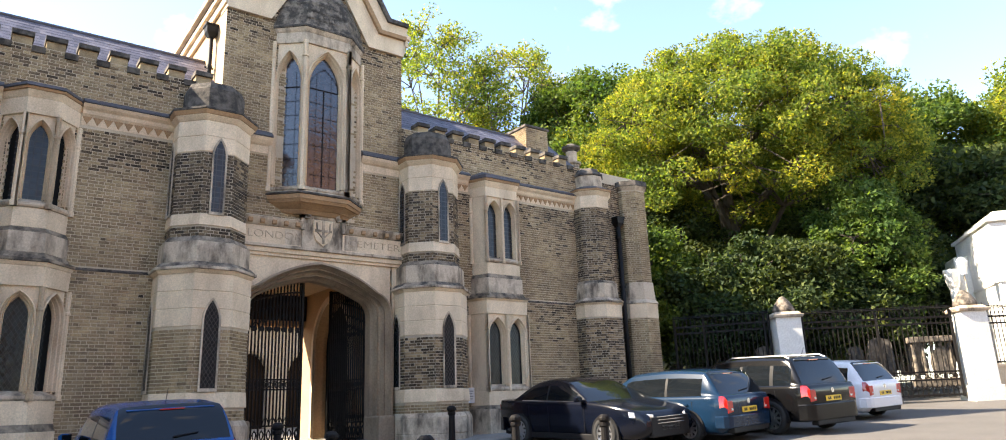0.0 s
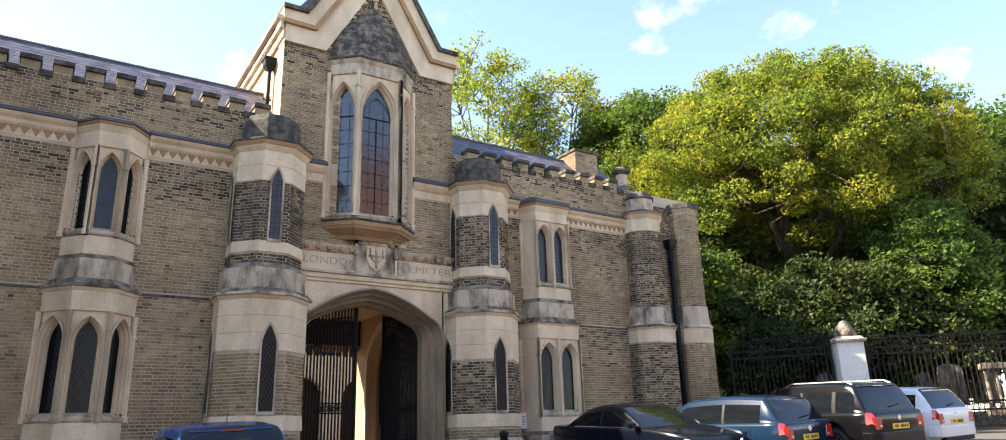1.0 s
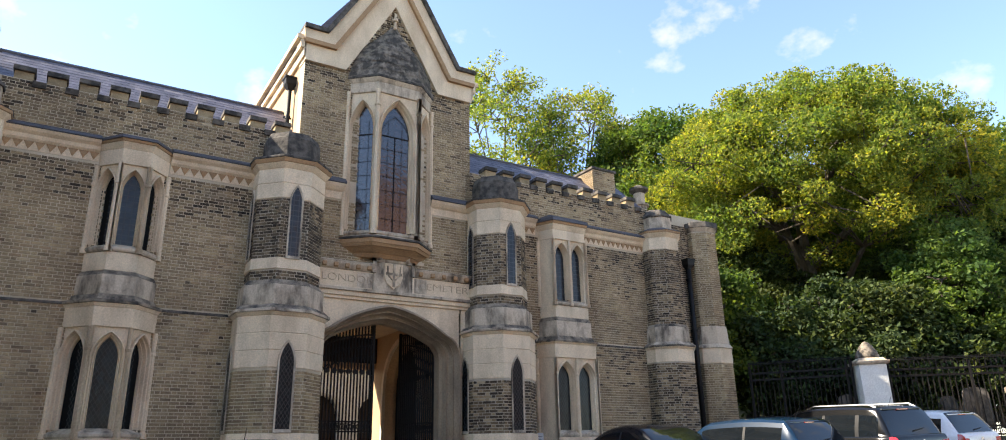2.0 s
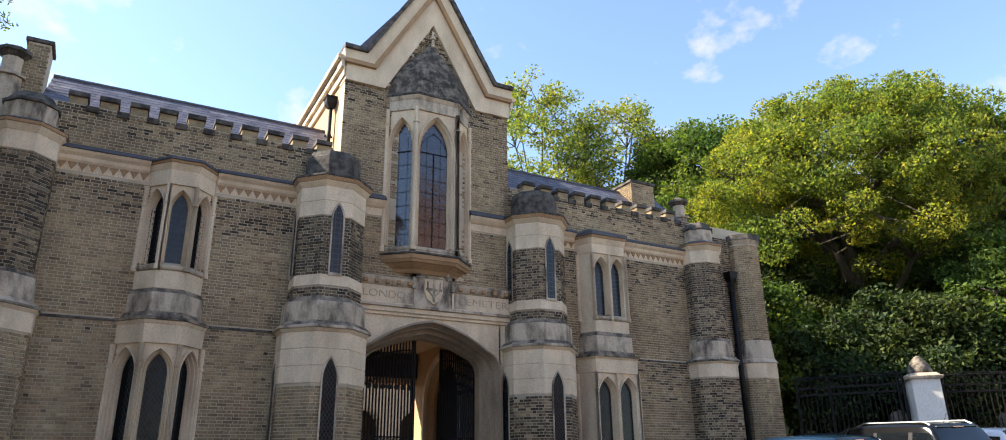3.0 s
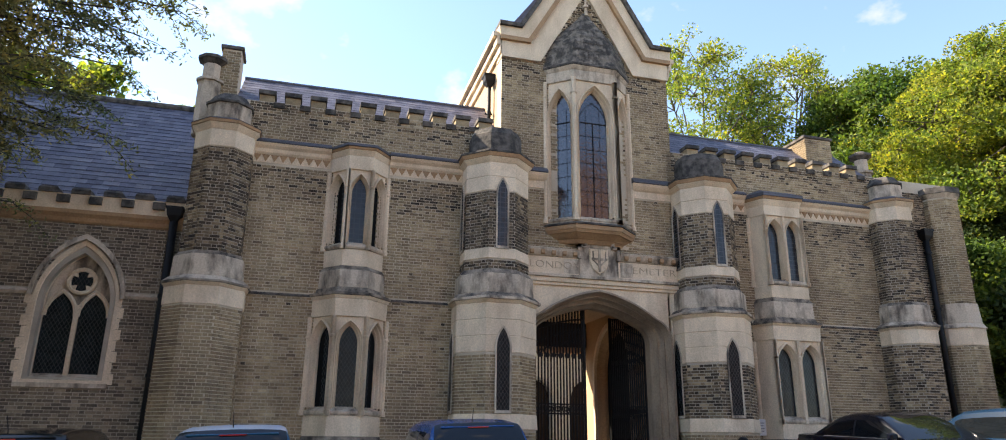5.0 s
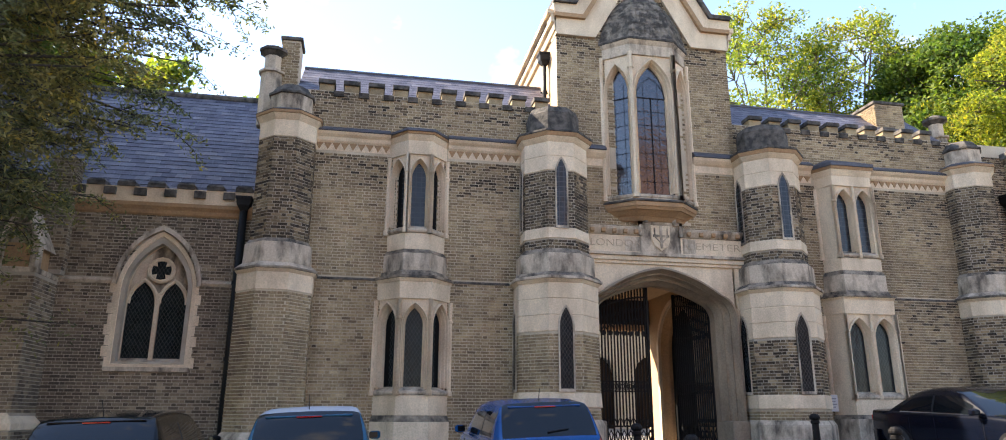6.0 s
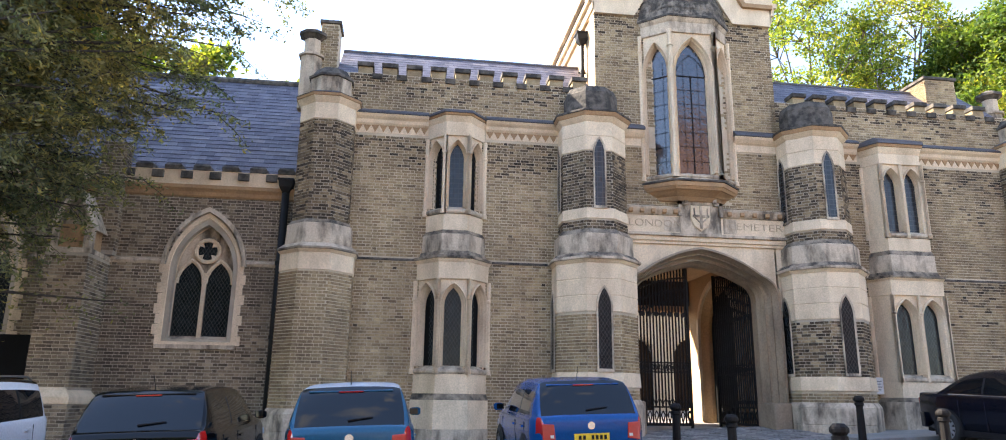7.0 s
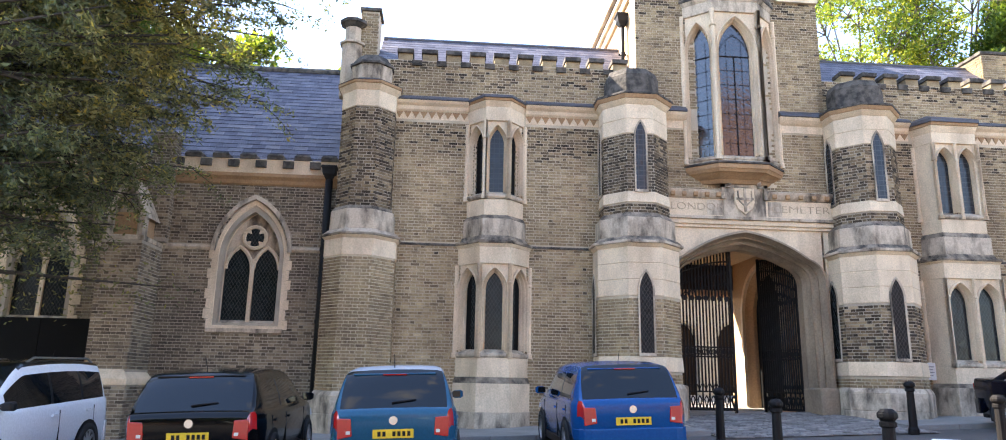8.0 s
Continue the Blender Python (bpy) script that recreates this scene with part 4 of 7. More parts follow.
q.tube([(sx + 0.18, -0.2, 5.74), (sx + 0.17, -0.2, 5.5), (sx + 0.02, -0.2, 5.35)], 0.02, 6)
part("shield_relief", q, STONE_GREY, archway)
for x0, x1 in ((-0.98, -0.55), (0.62, 0.98)):
    q = Shape()
    q.box(sx + x0, sx + x1, -0.134, 0.0, 5.1, 5.5)
    part("weathered_stone_block", q, STONE_GREY, archway)
for word, x0, x1 in (("LONDON", -2.0, -0.62), ("CEMETERY", 0.62, 2.38)):
    cu = bpy.data.curves.new("inscription", "FONT")
    cu.body = word
    cu.size = 0.27
    cu.extrude = 0.006
    cu.offset = -0.006
    cu.space_character = 1.0
    cu.align_x = "LEFT"
    cu.materials.append(CARVED_SHADE)
    tx = new("inscription", cu)
    bpy.context.view_layer.update()
    sc = (x1 - x0) / max(0.01, tx.dimensions.x)
    tx.matrix_world = Matrix.Translation((x0, -0.138, 5.22)) @ pose(0, 0, 0, 90, 0, 0) @ Matrix.Diagonal((sc, 1, 1, 1))
    tx.parent = archway
    tagged(tx, "carved inscription reading " + word.lower())

ZS = 3.45


def tudor(half, zs, rise, z_low, n=8):
    """Open outline of a four-centred arch from the right foot over the crown to the left foot."""
    r1 = half * 0.30
    pts = [(half, z_low), (half, zs)]
    for k in range(1, n + 1):
        a = radians(72) * k / n
        pts.append((half - r1 + r1 * math.cos(a), zs + r1 * math.sin(a)))
    x0, z0 = pts[-1]
    c = (x0 * 0.55, z0 + (zs + rise - z0) * 0.80)
    for k in range(1, n + 1):
        t = k / n
        pts.append(((1 - t) ** 2 * x0 + 2 * t * (1 - t) * c[0], (1 - t) ** 2 * z0 + 2 * t * (1 - t) * c[1] + t * t * (zs + rise)))
    return [(AX + x, z) for x, z in pts] + [(AX - x, z) for x, z in reversed(pts[:-1])]


def arch_ring(half, rise, y, z_low=0.2):
    return [(x, y, z) for x, z in tudor(half, ZS, rise, z_low)]


mould = [(2.05, 1.27, -0.06), (2.05, 1.27, -0.20), (1.98, 1.21, -0.22), (1.95, 1.18, -0.12), (1.90, 1.13, -0.02), (1.86, 1.09, -0.06), (1.82, 1.05, 0.10), (1.77, 1.00, 0.14), (1.73, 0.96, 0.08), (1.69, 0.92, 0.26), (1.64, 0.87, 0.34), (1.64, 0.87, 0.62)]
s = Shape()
s.loft([arch_ring(h, r, y, 0.85) for h, r, y in mould], caps=False, closed=False)
part("arch_mouldings", s, ARCH_STONE, archway, "weathered moulded stone arch")
for sg in (-1, 1):
    q = Shape()
    q.box(min(AX + sg * 1.62, AX + sg * 2.1), max(AX + sg * 1.62, AX + sg * 2.1), -0.26, 0.64, -0.2, 0.88)
    part("jamb_base", q, ARCH_STONE, archway, bevel=0.05)
# spandrel stone
up = [p for p in tudor(2.04, ZS, 1.26, ZS - 0.3)]
s = Shape()
for (x0, z0), (x1, z1) in zip(up, up[1:]):
    s.add([(x0, -0.05, z0), (x1, -0.05, z1), (x1, -0.05, 4.80), (x0, -0.05, 4.80)], [(0, 1, 2, 3)])
s.box(2.0, 2.3, -0.05, 0.0, 3.0, 4.8)
s.box(-2.3, -2.1, -0.05, 0.0, 3.0, 4.8)
part("spandrel", s, STONE, archway)

# ---- passage and courtyard ----
passage = thing("passage", "buff plastered gate passage", "passage", kind="structure")
PY = 5.6
gp = 0.2
s = Shape()
s.box(AX - 2.2, AX - 1.75, 0.62, PY, -0.3, 4.9)
part("passage_wall", s, PASSAGE, passage)
s = Shape()
F = face_frame((AX + 1.8, (0.62 + PY) / 2, 0), (-1, 0, 0))
dl = (PY - 0.62) / 2
door_hole = pointed(0.0, 1.1, 0.25, 2.95, 1.2)
holed_panel(s, F, (-dl, dl, -0.3, 4.9), door_hole, [(0.16, 0.0), (0.12, -0.08), (0.02, -0.2), (0.0, -0.4)])
part("passage_wall", s, PASSAGE, passage)
q = Shape()
o1, o2 = pointed(0.0, 1.4, 0.3, 2.95, 1.52), pointed(0.0, 1.27, 0.3, 2.95, 1.38)
q.loft([[F(x, z, 0.0) for x, z in o1], [F(x, z, 0.09) for x, z in o1], [F(x, z, 0.09) for x, z in o2], [F(x, z, 0.0) for x, z in o2]], caps=False)
part("door_hood", q, STONE, passage)
# near-black panel filling the whole pointed doorway
q = Shape()
dp = pointed(0.0, 1.15, 0.2, 2.95, 1.25)
q.loft([[F(x, z, -0.36) for x, z in dp], [F(x, z, -0.30) for x, z in dp]])
part("passage_door", q, BOARD_AND_SHADE, passage, "near-black pointed panel filling the doorway")
s = Shape()
s.box(AX - 2.2, AX + 2.3, 0.5, PY, 4.72, 5.1)
part("passage_ceiling", s, PASSAGE, passage)
s = Shape()
s.add([(AX - 2.2, 0.3, gp - 0.02), (AX + 2.3, 0.3, gp - 0.02), (AX + 2.3, PY + 14, gp + 0.35), (AX - 2.2, PY + 14, gp + 0.35)], [(0, 1, 2, 3)])
s.add([(-16, PY, gp + 0.1), (16, PY, gp + 0.1), (16, PY + 16, gp + 0.33), (-16, PY + 16, gp + 0.33)], [(0, 1, 2, 3)])
tagged(part("courtyard_floor", s, PAVING), "pale paved courtyard behind the gate", "paving", kind="structure")
s = Shape()
s.box(-9.5, -2.2, 5.3, 5.7, -0.5, 7.6)
s.box(2.2, 12.0, 5.3, 5.7, -0.5, 7.6)
s.box(-9.7, -9.3, 0.45, 5.7, -0.6, 8.9)
s.box(11.6, 12.0, 0.45, 5.7, -0.3, 8.6)
s.box(-2.76, 2.32, 5.3, 5.72, 5.1, 11.4)
part("back_wall", s, MORTAR, gatehouse)
for x in (1.85, -2.3):
    q = Shape()
    q.box(x, x + 0.4, PY - 0.1, 5.75, -0.2, 5.2)
    part("passage_pier", q, STONE, passage)
s = Shape()
s.box(AX - 2.19, AX + 2.2, 5.25, 5.6, 3.7, 4.72)
part("inner_lintel", s, PASSAGE, passage, bevel=0.03)
# added panel that gives the dark band above the inner opening
s = Shape()
s.box(AX - 1.72, AX + 1.78, 5.14, 5.24, 3.9, 4.70)
tagged(part("timber_screen", s, DARK_BROWN), "dark brown panel added over the inner passage opening", "timber screen", kind="structure")
# arcade on the far side of the courtyard
arcade = thing("courtyard_arcade", "pale stone arcade across the sunlit courtyard", "arcade", kind="structure")
F = face_frame((0, 15.5, 0), (0, -1, 0))
for k in range(-4, 4):
    c = k * 2.7 + 0.55
    s = Shape()
    holed_panel(s, F, (c - 1.35, c + 1.35, 0.2, 4.9), [(c + 0.85 * math.cos(a), 2.9 + 0.85 * math.sin(a)) for a in [k2 * math.pi / 12 for k2 in range(13)]] + [(c - 0.85, 0.4), (c + 0.85, 0.4)], [(0.1, 0.0), (0.06, -0.06), (0.0, -0.1), (0.0, -0.5)])
    part("arcade_bay", s, surface("arcade_stone", (0.56, 0.50, 0.41), (0.40, 0.34, 0.27), 25, 1.8, 0.9, 0.5, 0.3), arcade)
    # dark sheet behind the arch paints in the shade of its recess
    q = Shape()
    q.box(c - 1.0, c + 1.0, 16.0, 16.1, 0.2, 4.0)
    part("arcade_recess", q, DARK_BROWN, arcade)
q = Shape()
q.box(-11.7, 10.5, 15.3, 16.4, 4.9, 5.2)
q.box(-11.7, 10.5, 15.45, 16.4, 5.2, 5.7)
part("arcade_cornice", q, RENDER_WHITE, arcade, bevel=0.02)


# ---- iron gates ----
def gate_leaf(name, width, m, label):
    """A leaf hinged at x = 0 that reaches to x = width."""
    g = thing(name, label, "iron gate", "entrance gates")
    top = lambda x: 3.72 + 0.42 * math.sin(min(1, x / width) * math.pi / 2)
    q = Shape()
    for x in (0.025, width - 0.03):
        q.box(x - 0.03, x + 0.03, -0.03, 0.03, 0.0, top(x) + 0.05)
    part("stile", q, IRON, g)
    for z0, z1 in ((0.06, 0.13), (0.50, 0.54), (1.36, 1.40), (1.60, 1.64)):
        q = Shape()
        q.box(0.05, width - 0.06, -0.018, 0.018, z0, z1)
        part("rail", q, IRON, g)
    for off in (0.0, -0.30):
        q = Shape()
        q.tube([(0.05 + (width - 0.1) * k / 10, 0, top(0.05 + (width - 0.1) * k / 10) + off) for k in range(11)], 0.024, 6)
        part("top_rail", q, IRON, g)
    n = 17
    for k in range(n):
        x = 0.10 + (width - 0.2) * k / (n - 1)
        q = Shape()
        q.rod((x, 0, 0.13 if k % 2 else 0.5), (x, 0, top(x)), 0.023, 6)
        part("bar", q, IRON, g)
    for z, r in ((1.50, 0.085), (2.86, 0.06)):
        for k in range(8):
            x = 0.15 + (width - 0.3) * k / 7
            q = Shape()
            q.tube([(x + r * math.cos(a), 0, z + r * math.sin(a)) for a in [j * math.tau / 12 for j in range(13)]], 0.014, 5)
            q.box(x - 0.05, x + 0.05, -0.012, 0.012, z - 0.05, z + 0.05)
            part("ring_ornament", q, IRON, g)
    for k in range(n // 2 + 1):
        x = 0.10 + (width - 0.2) * (2 * k) / (n - 1)
        xe = min(x + 2 * (width - 0.2) / (n - 1), width - 0.08)
        for zc, h in ((0.5, 0.24), (2.98, 0.2), (3.28, 0.16)):
            q = Shape()
            xm = (x + xe) / 2
            zz = zc if zc < 1 else zc + (top(xm) - 4.0)
            q.tube([(x, 0, zz), (x + 0.01, 0, zz + h * 0.45), (xm, 0, zz + h), (xe - 0.01, 0, zz + h * 0.45), (xe, 0, zz)], 0.02, 5)
            part("scroll", q, IRON, g)
            q = Shape()
            q.rod((xm, 0, zz + h), (xm, 0, zz + h + 0.1), 0.028, 6, 0.004)
            part("spike", q, IRON, g)
        q = Shape()
        q.tube([(x, 0, 0.13), (x + 0.05, 0, 0.33), (x, 0, 0.42), (x - 0.04, 0, 0.36)], 0.018, 5)
        part("foot_scroll", q, IRON, g)
        q = Shape()
        q.tube([(xe, 0, 0.13), (xe - 0.05, 0, 0.33), (xe, 0, 0.42), (xe + 0.04, 0, 0.36)], 0.018, 5)
        part("foot_scroll", q, IRON, g)
    g.matrix_world = m
    return g


gate_leaf("iron_gate", 1.62, pose(AX - 1.68, 0.62, 0.22, 0, 0, 4), "black wrought-iron gate leaf standing almost shut")
gate_leaf("iron_gate", 1.62, pose(AX + 1.68, 0.66, 0.22, 0, 0, 180 - 77), "black wrought-iron gate leaf swung open into the passage")
cctv = thing("security_camera", "small dark security camera on the passage wall", "camera unit")
q = Shape()
q.rod((0, 0, 0), (-0.18, -0.06, 0), 0.05, 10)
q.box(-0.02, 0.06, -0.03, 0.05, -0.02, 0.1)
part("housing", q, IRON, cctv)
cctv.matrix_world = pose(AX + 1.66, 1.5, 4.05)

# ---- rainwater pipes ----
def downpipe(name, x, y, ztop, zbot, label, hopper=True, r=0.055):
    d = thing(name, label, "drainpipe")
    q = Shape()
    q.rod((x, y, zbot), (x, y, ztop), r, 10)
    part("pipe", q, PIPE, d, smooth=True)
    z = zbot + 0.8
    while z < ztop - 0.4:
        q = Shape()
        q.rod((x, y, z), (x, y, z + 0.09), r + 0.018, 10)
        q.box(x - 0.11, x + 0.11, y + 0.03, y + 0.06, z + 0.02, z + 0.07)
        part("collar", q, PIPE, d)
        z += 1.75
    if hopper:
        q = Shape()
        q.loft([[(x + a * w, y + b * w, zz) for a, b in ((-1, -1), (1, -1), (1, 1), (-1, 1))] for zz, w in ((ztop - 0.02, 0.07), (ztop + 0.12, 0.15), (ztop + 0.28, 0.17), (ztop + 0.28, 0.19), (ztop + 0.33, 0.19))])
        part("hopper_head", q, PIPE, d)
    return d


downpipe("drainpipe", 10.92, -0.12, 7.0, 0.5, "black cast-iron drainpipe with hopper head on brick wall", r=0.085)
downpipe("drainpipe", -10.55, 0.14, 5.7, -0.4, "black cast-iron drainpipe in the corner by the turret", r=0.09)
downpipe("drainpipe", TX0 - 0.13, 0.85, 10.7, 9.0, "black drainpipe with hopper on the tower's sunlit side")

# ---- chimneys and pinnacles above the roofs ----
def stack(name, x0, x1, y0, y1, z0, z1, label):
    c = thing(name, label, "chimney")
    q = Shape()
    q.box(x0, x1, y0, y1, z0, z1)
    part("shaft", q, MORTAR, c)
    bricks = []
    for o, nrm, w in ((((x0 + x1) / 2, y0, 0), (0, -1, 0), x1 - x0), ((x0, (y0 + y1) / 2, 0), (-1, 0, 0), y1 - y0)):
        bricks += brick_quads(face_frame(o, nrm), -w / 2, w / 2, z0, z1, None, 7)
    brick_mass("brickwork", bricks, BRICK, c)
    q = Shape()
    q.box(x0 - 0.06, x1 + 0.06, y0 - 0.06, y1 + 0.06, z1, z1 + 0.1)
    part("cap", q, STONE_DARK, c, bevel=0.02)
    return c


stack("chimney", 8.0, 9.0, 1.2, 2.4, 9.2, 10.62, "low brick chimney with stone cap above the roof")
stack("chimney", -10.05, -9.6, 0.45, 1.1, 8.4, 10.5, "narrow brick chimney stack behind the turret")
for x, y, z in ((-10.25, 0.45, 9.0), (9.95, 1.0, 9.0)):
    c = thing("pinnacle", "small octagonal stone pinnacle with moulded cap", "pinnacle", "roof pinnacles")
    for z0, z1, a0, a1 in ((-1.0, 0.45, 0.26, 0.26), (0.45, 0.52, 0.32, 0.32), (0.52, 0.95, 0.2, 0.2), (0.95, 1.05, 0.2, 0.31), (1.05, 1.14, 0.34, 0.34), (1.14, 1.26, 0.3, 0.12)):
        q = Shape()
        q.loft([octagon(0, 0, a0, z0), octagon(0, 0, a1, z1)])
        part("stone_drum", q, STONE_GREY if z0 < 0.9 else STONE_DARK, c, bevel=0.01)
    c.location = (x, y, z)

# notice box on the wall
nb = thing("notice_box", "small white notice box fixed to the wall", "notice box")
q = Shape()
q.box(-0.15, 0.15, -0.12, 0.0, 0, 0.42)
part("case", q, plain("notice_white", (0.72, 0.71, 0.69), 0.5), nb, bevel=0.012)
q = Shape()
for k in range(4):
    q.box(-0.11, 0.10 - 0.03 * (k % 2), -0.124, -0.12, 0.31 - 0.07 * k, 0.335 - 0.07 * k)
part("unreadable_lines", q, plain("notice_grey", (0.3, 0.3, 0.3), 0.6), nb)
nb.location = (4.42, -0.02, 1.12)


# granite setts before the gate
setts = thing("sett_paving", "worn granite setts sloping up to the gate", "setts", kind="structure")
q = Shape()
SF = lambda a, b, c=0.0: Vector((a, b, gz(a, b) + 0.02 + 0.2 * max(0.0, min(1.0, (b + 3.0) / 3.6)) + c))
q.loft([[SF(-2.2, -3.6), SF(2.1, -3.6)], [SF(-2.2, -3.0), SF(2.1, -3.0)], [SF(-2.2, 0.6), SF(2.1, 0.6)]], caps=False, closed=False)
part("bed", q, MORTAR, setts)
lay(brick_quads(SF, -2.18, 2.08, -3.6, 0.6, None, 71, length=0.26, height=0.135, joint=0.018, proud=0.018, jitter=0.006), SETT, SETT_ONE, setts, (-0.2, 0.09), name="sett", label="worn granite setts")
# ---- chapel beside the gatehouse ----
chapel = thing("chapel", "brick chapel with slate roof and pointed windows", "chapel", kind="structure")
CY = 0.3
CF = face_frame((0, CY, 0), (0, -1, 0))
WINS = (-12.30, -17.15)
q = Shape()
for x0, x1 in ((-24.0, -18.2), (-16.1, -13.3), (-11.3, -10.2)):
    q.box(x0, x1, CY, CY + 0.5, -1.2, 5.6)
for x0, x1 in ((-18.2, -16.1), (-13.3, -11.3)):
    wc = -17.15 if x0 < -15 else -12.30
    holed_panel(q, CF, (x0, x1, -1.2, 5.6), pointed(wc, 0.67, 2.12, 3.72, 1.13, 9), [(0.0, 0.0), (0.0, -0.4)])
part("wall", q, MORTAR_PALE, chapel, "sooty brick wall with pale joints")
q = Shape()
q.box(-24.0, -23.6, CY + 0.5, 8.6, -1.2, 6.2)
q.box(-24.0, -10.2, 8.2, 8.6, -1.2, 6.2)
q.add([(-23.8, CY + 0.1, 5.6), (-23.8, 8.4, 5.6), (-23.8, 4.5, 10.4)], [(0, 1, 2)])
part("wall", q, MORTAR, chapel)
free = lambda u, v, h: all(abs(u - w) > 0.78 + h or v < 1.95 or v > 5.2 or (v > 3.9 and abs(u - w) - h > 0.9 * max(0.0, 1 - (v - 3.9) / 1.35) ** 0.6) for w in WINS) and not 3.86 < v < 3.99
lay(brick_quads(CF, -18.5, -10.3, -0.9, 5.55, free, 31), GREY_BRICK, GREY_BRICK_ONE, chapel, (2.4, 2.75), label="sooty bricks with pale mortar joints")
for x0, x1 in ((-24, -18.1), (-16.2, -15.3), (-14.4, -13.25), (-11.35, -10.3)):
    q = Shape()
    q.loft([[(x, CY - d, z) for d, z in ((-0.02, 3.85), (0.03, 3.87), (0.07, 3.93), (0.0, 4.0), (-0.02, 4.0))] for x in (x0, x1)])
    part("string_course", q, STONE_GREY, chapel)
profile_y = [(0.02, 5.52), (0.06, 5.56), (0.09, 5.64), (0.16, 5.72), (0.17, 5.8), (0.04, 5.84)]
q = Shape()
q.loft([[(x, CY - d, z) for d, z in [(-0.02, 5.52)] + profile_y + [(-0.02, 5.84)]] for x in (-24.0, -10.3)])
part("cornice", q, STONE_ORANGE, chapel)
q = Shape()
q.box(-24.0, -10.25, CY - 0.03, CY + 0.3, 5.84, 6.2)
part("parapet_wall", q, STONE, chapel)
k = 0
x = -10.6
while x > -23.5:
    q = Shape()
    q.loft([[(x - 0.2 + e, CY - 0.07 + e, z), (x + 0.2 - e, CY - 0.07 + e, z), (x + 0.2 - e, CY + 0.34, z), (x - 0.2 + e, CY + 0.34, z)] for z, e in ((6.2, 0.0), (6.30, 0.0), (6.36, 0.04))])
    part("merlon_slab", q, STONE_DARK, chapel)
    q = Shape()
    q.loft([[(x - 0.46, CY - 0.12, z), (x - 0.20, CY - 0.12, z), (x - 0.21, CY + 0.3, z2), (x - 0.45, CY + 0.3, z2)] for z, z2 in ((5.98, 5.98), (6.15, 6.21))])
    part("crenel_sill", q, STONE_DARK, chapel)
    x -= 0.665

# slate roof
q = Shape()
RY0, RZ0, RY1, RZ1 = 0.55, 6.1, 4.5, 10.42
q.add([(x, y, z) for x in (-24.0, -10.25) for y, z in ((RY0, RZ0), (RY1, RZ1), (8.5, 6.0))], [(0, 3, 4, 1), (1, 4, 5, 2), (0, 1, 2), (3, 5, 4)])
part("roof", q, SLATE, chapel, "blue-grey slate roof")
slates = []
rng = random.Random(9)
d = Vector((0, RY1 - RY0, RZ1 - RZ0))
ln = d.length
d = d.normalized()
nn = Vector((0, -d.z, d.y))
rows = int(ln / 0.215)
for r in range(rows + 1):
    x = -20.0 + (0.18 if r % 2 else 0)
    base = Vector((0, RY0, RZ0)) + d * (r * 0.215)
    while x < -10.3:
        xe = min(x + 0.36 - 0.008, -10.27)
        t = 0.018 + rng.uniform(-0.003, 0.006)
        a, b = Vector((x, 0, 0)) + base, Vector((xe, 0, 0)) + base
        u = d * min(0.25, max(0.05, ln - r * 0.215))
        slates.append([a, b, b + u, a + u, a + nn * t + d * 0.002, b + nn * t + d * 0.002, b + u + nn * 0.006, a + u + nn * 0.006])
        x += 0.36
lay(slates, SLATE, SLATE_ONE, chapel, (7.6, 8.5), name="slate", label="overlapping blue-grey roof slates")
q = Shape()
q.rod((-24, RY1, RZ1 + 0.04), (-10.25, RY1, RZ1 + 0.04), 0.11, 8)
part("ridge_tiles", q, STONE_DARK, chapel)


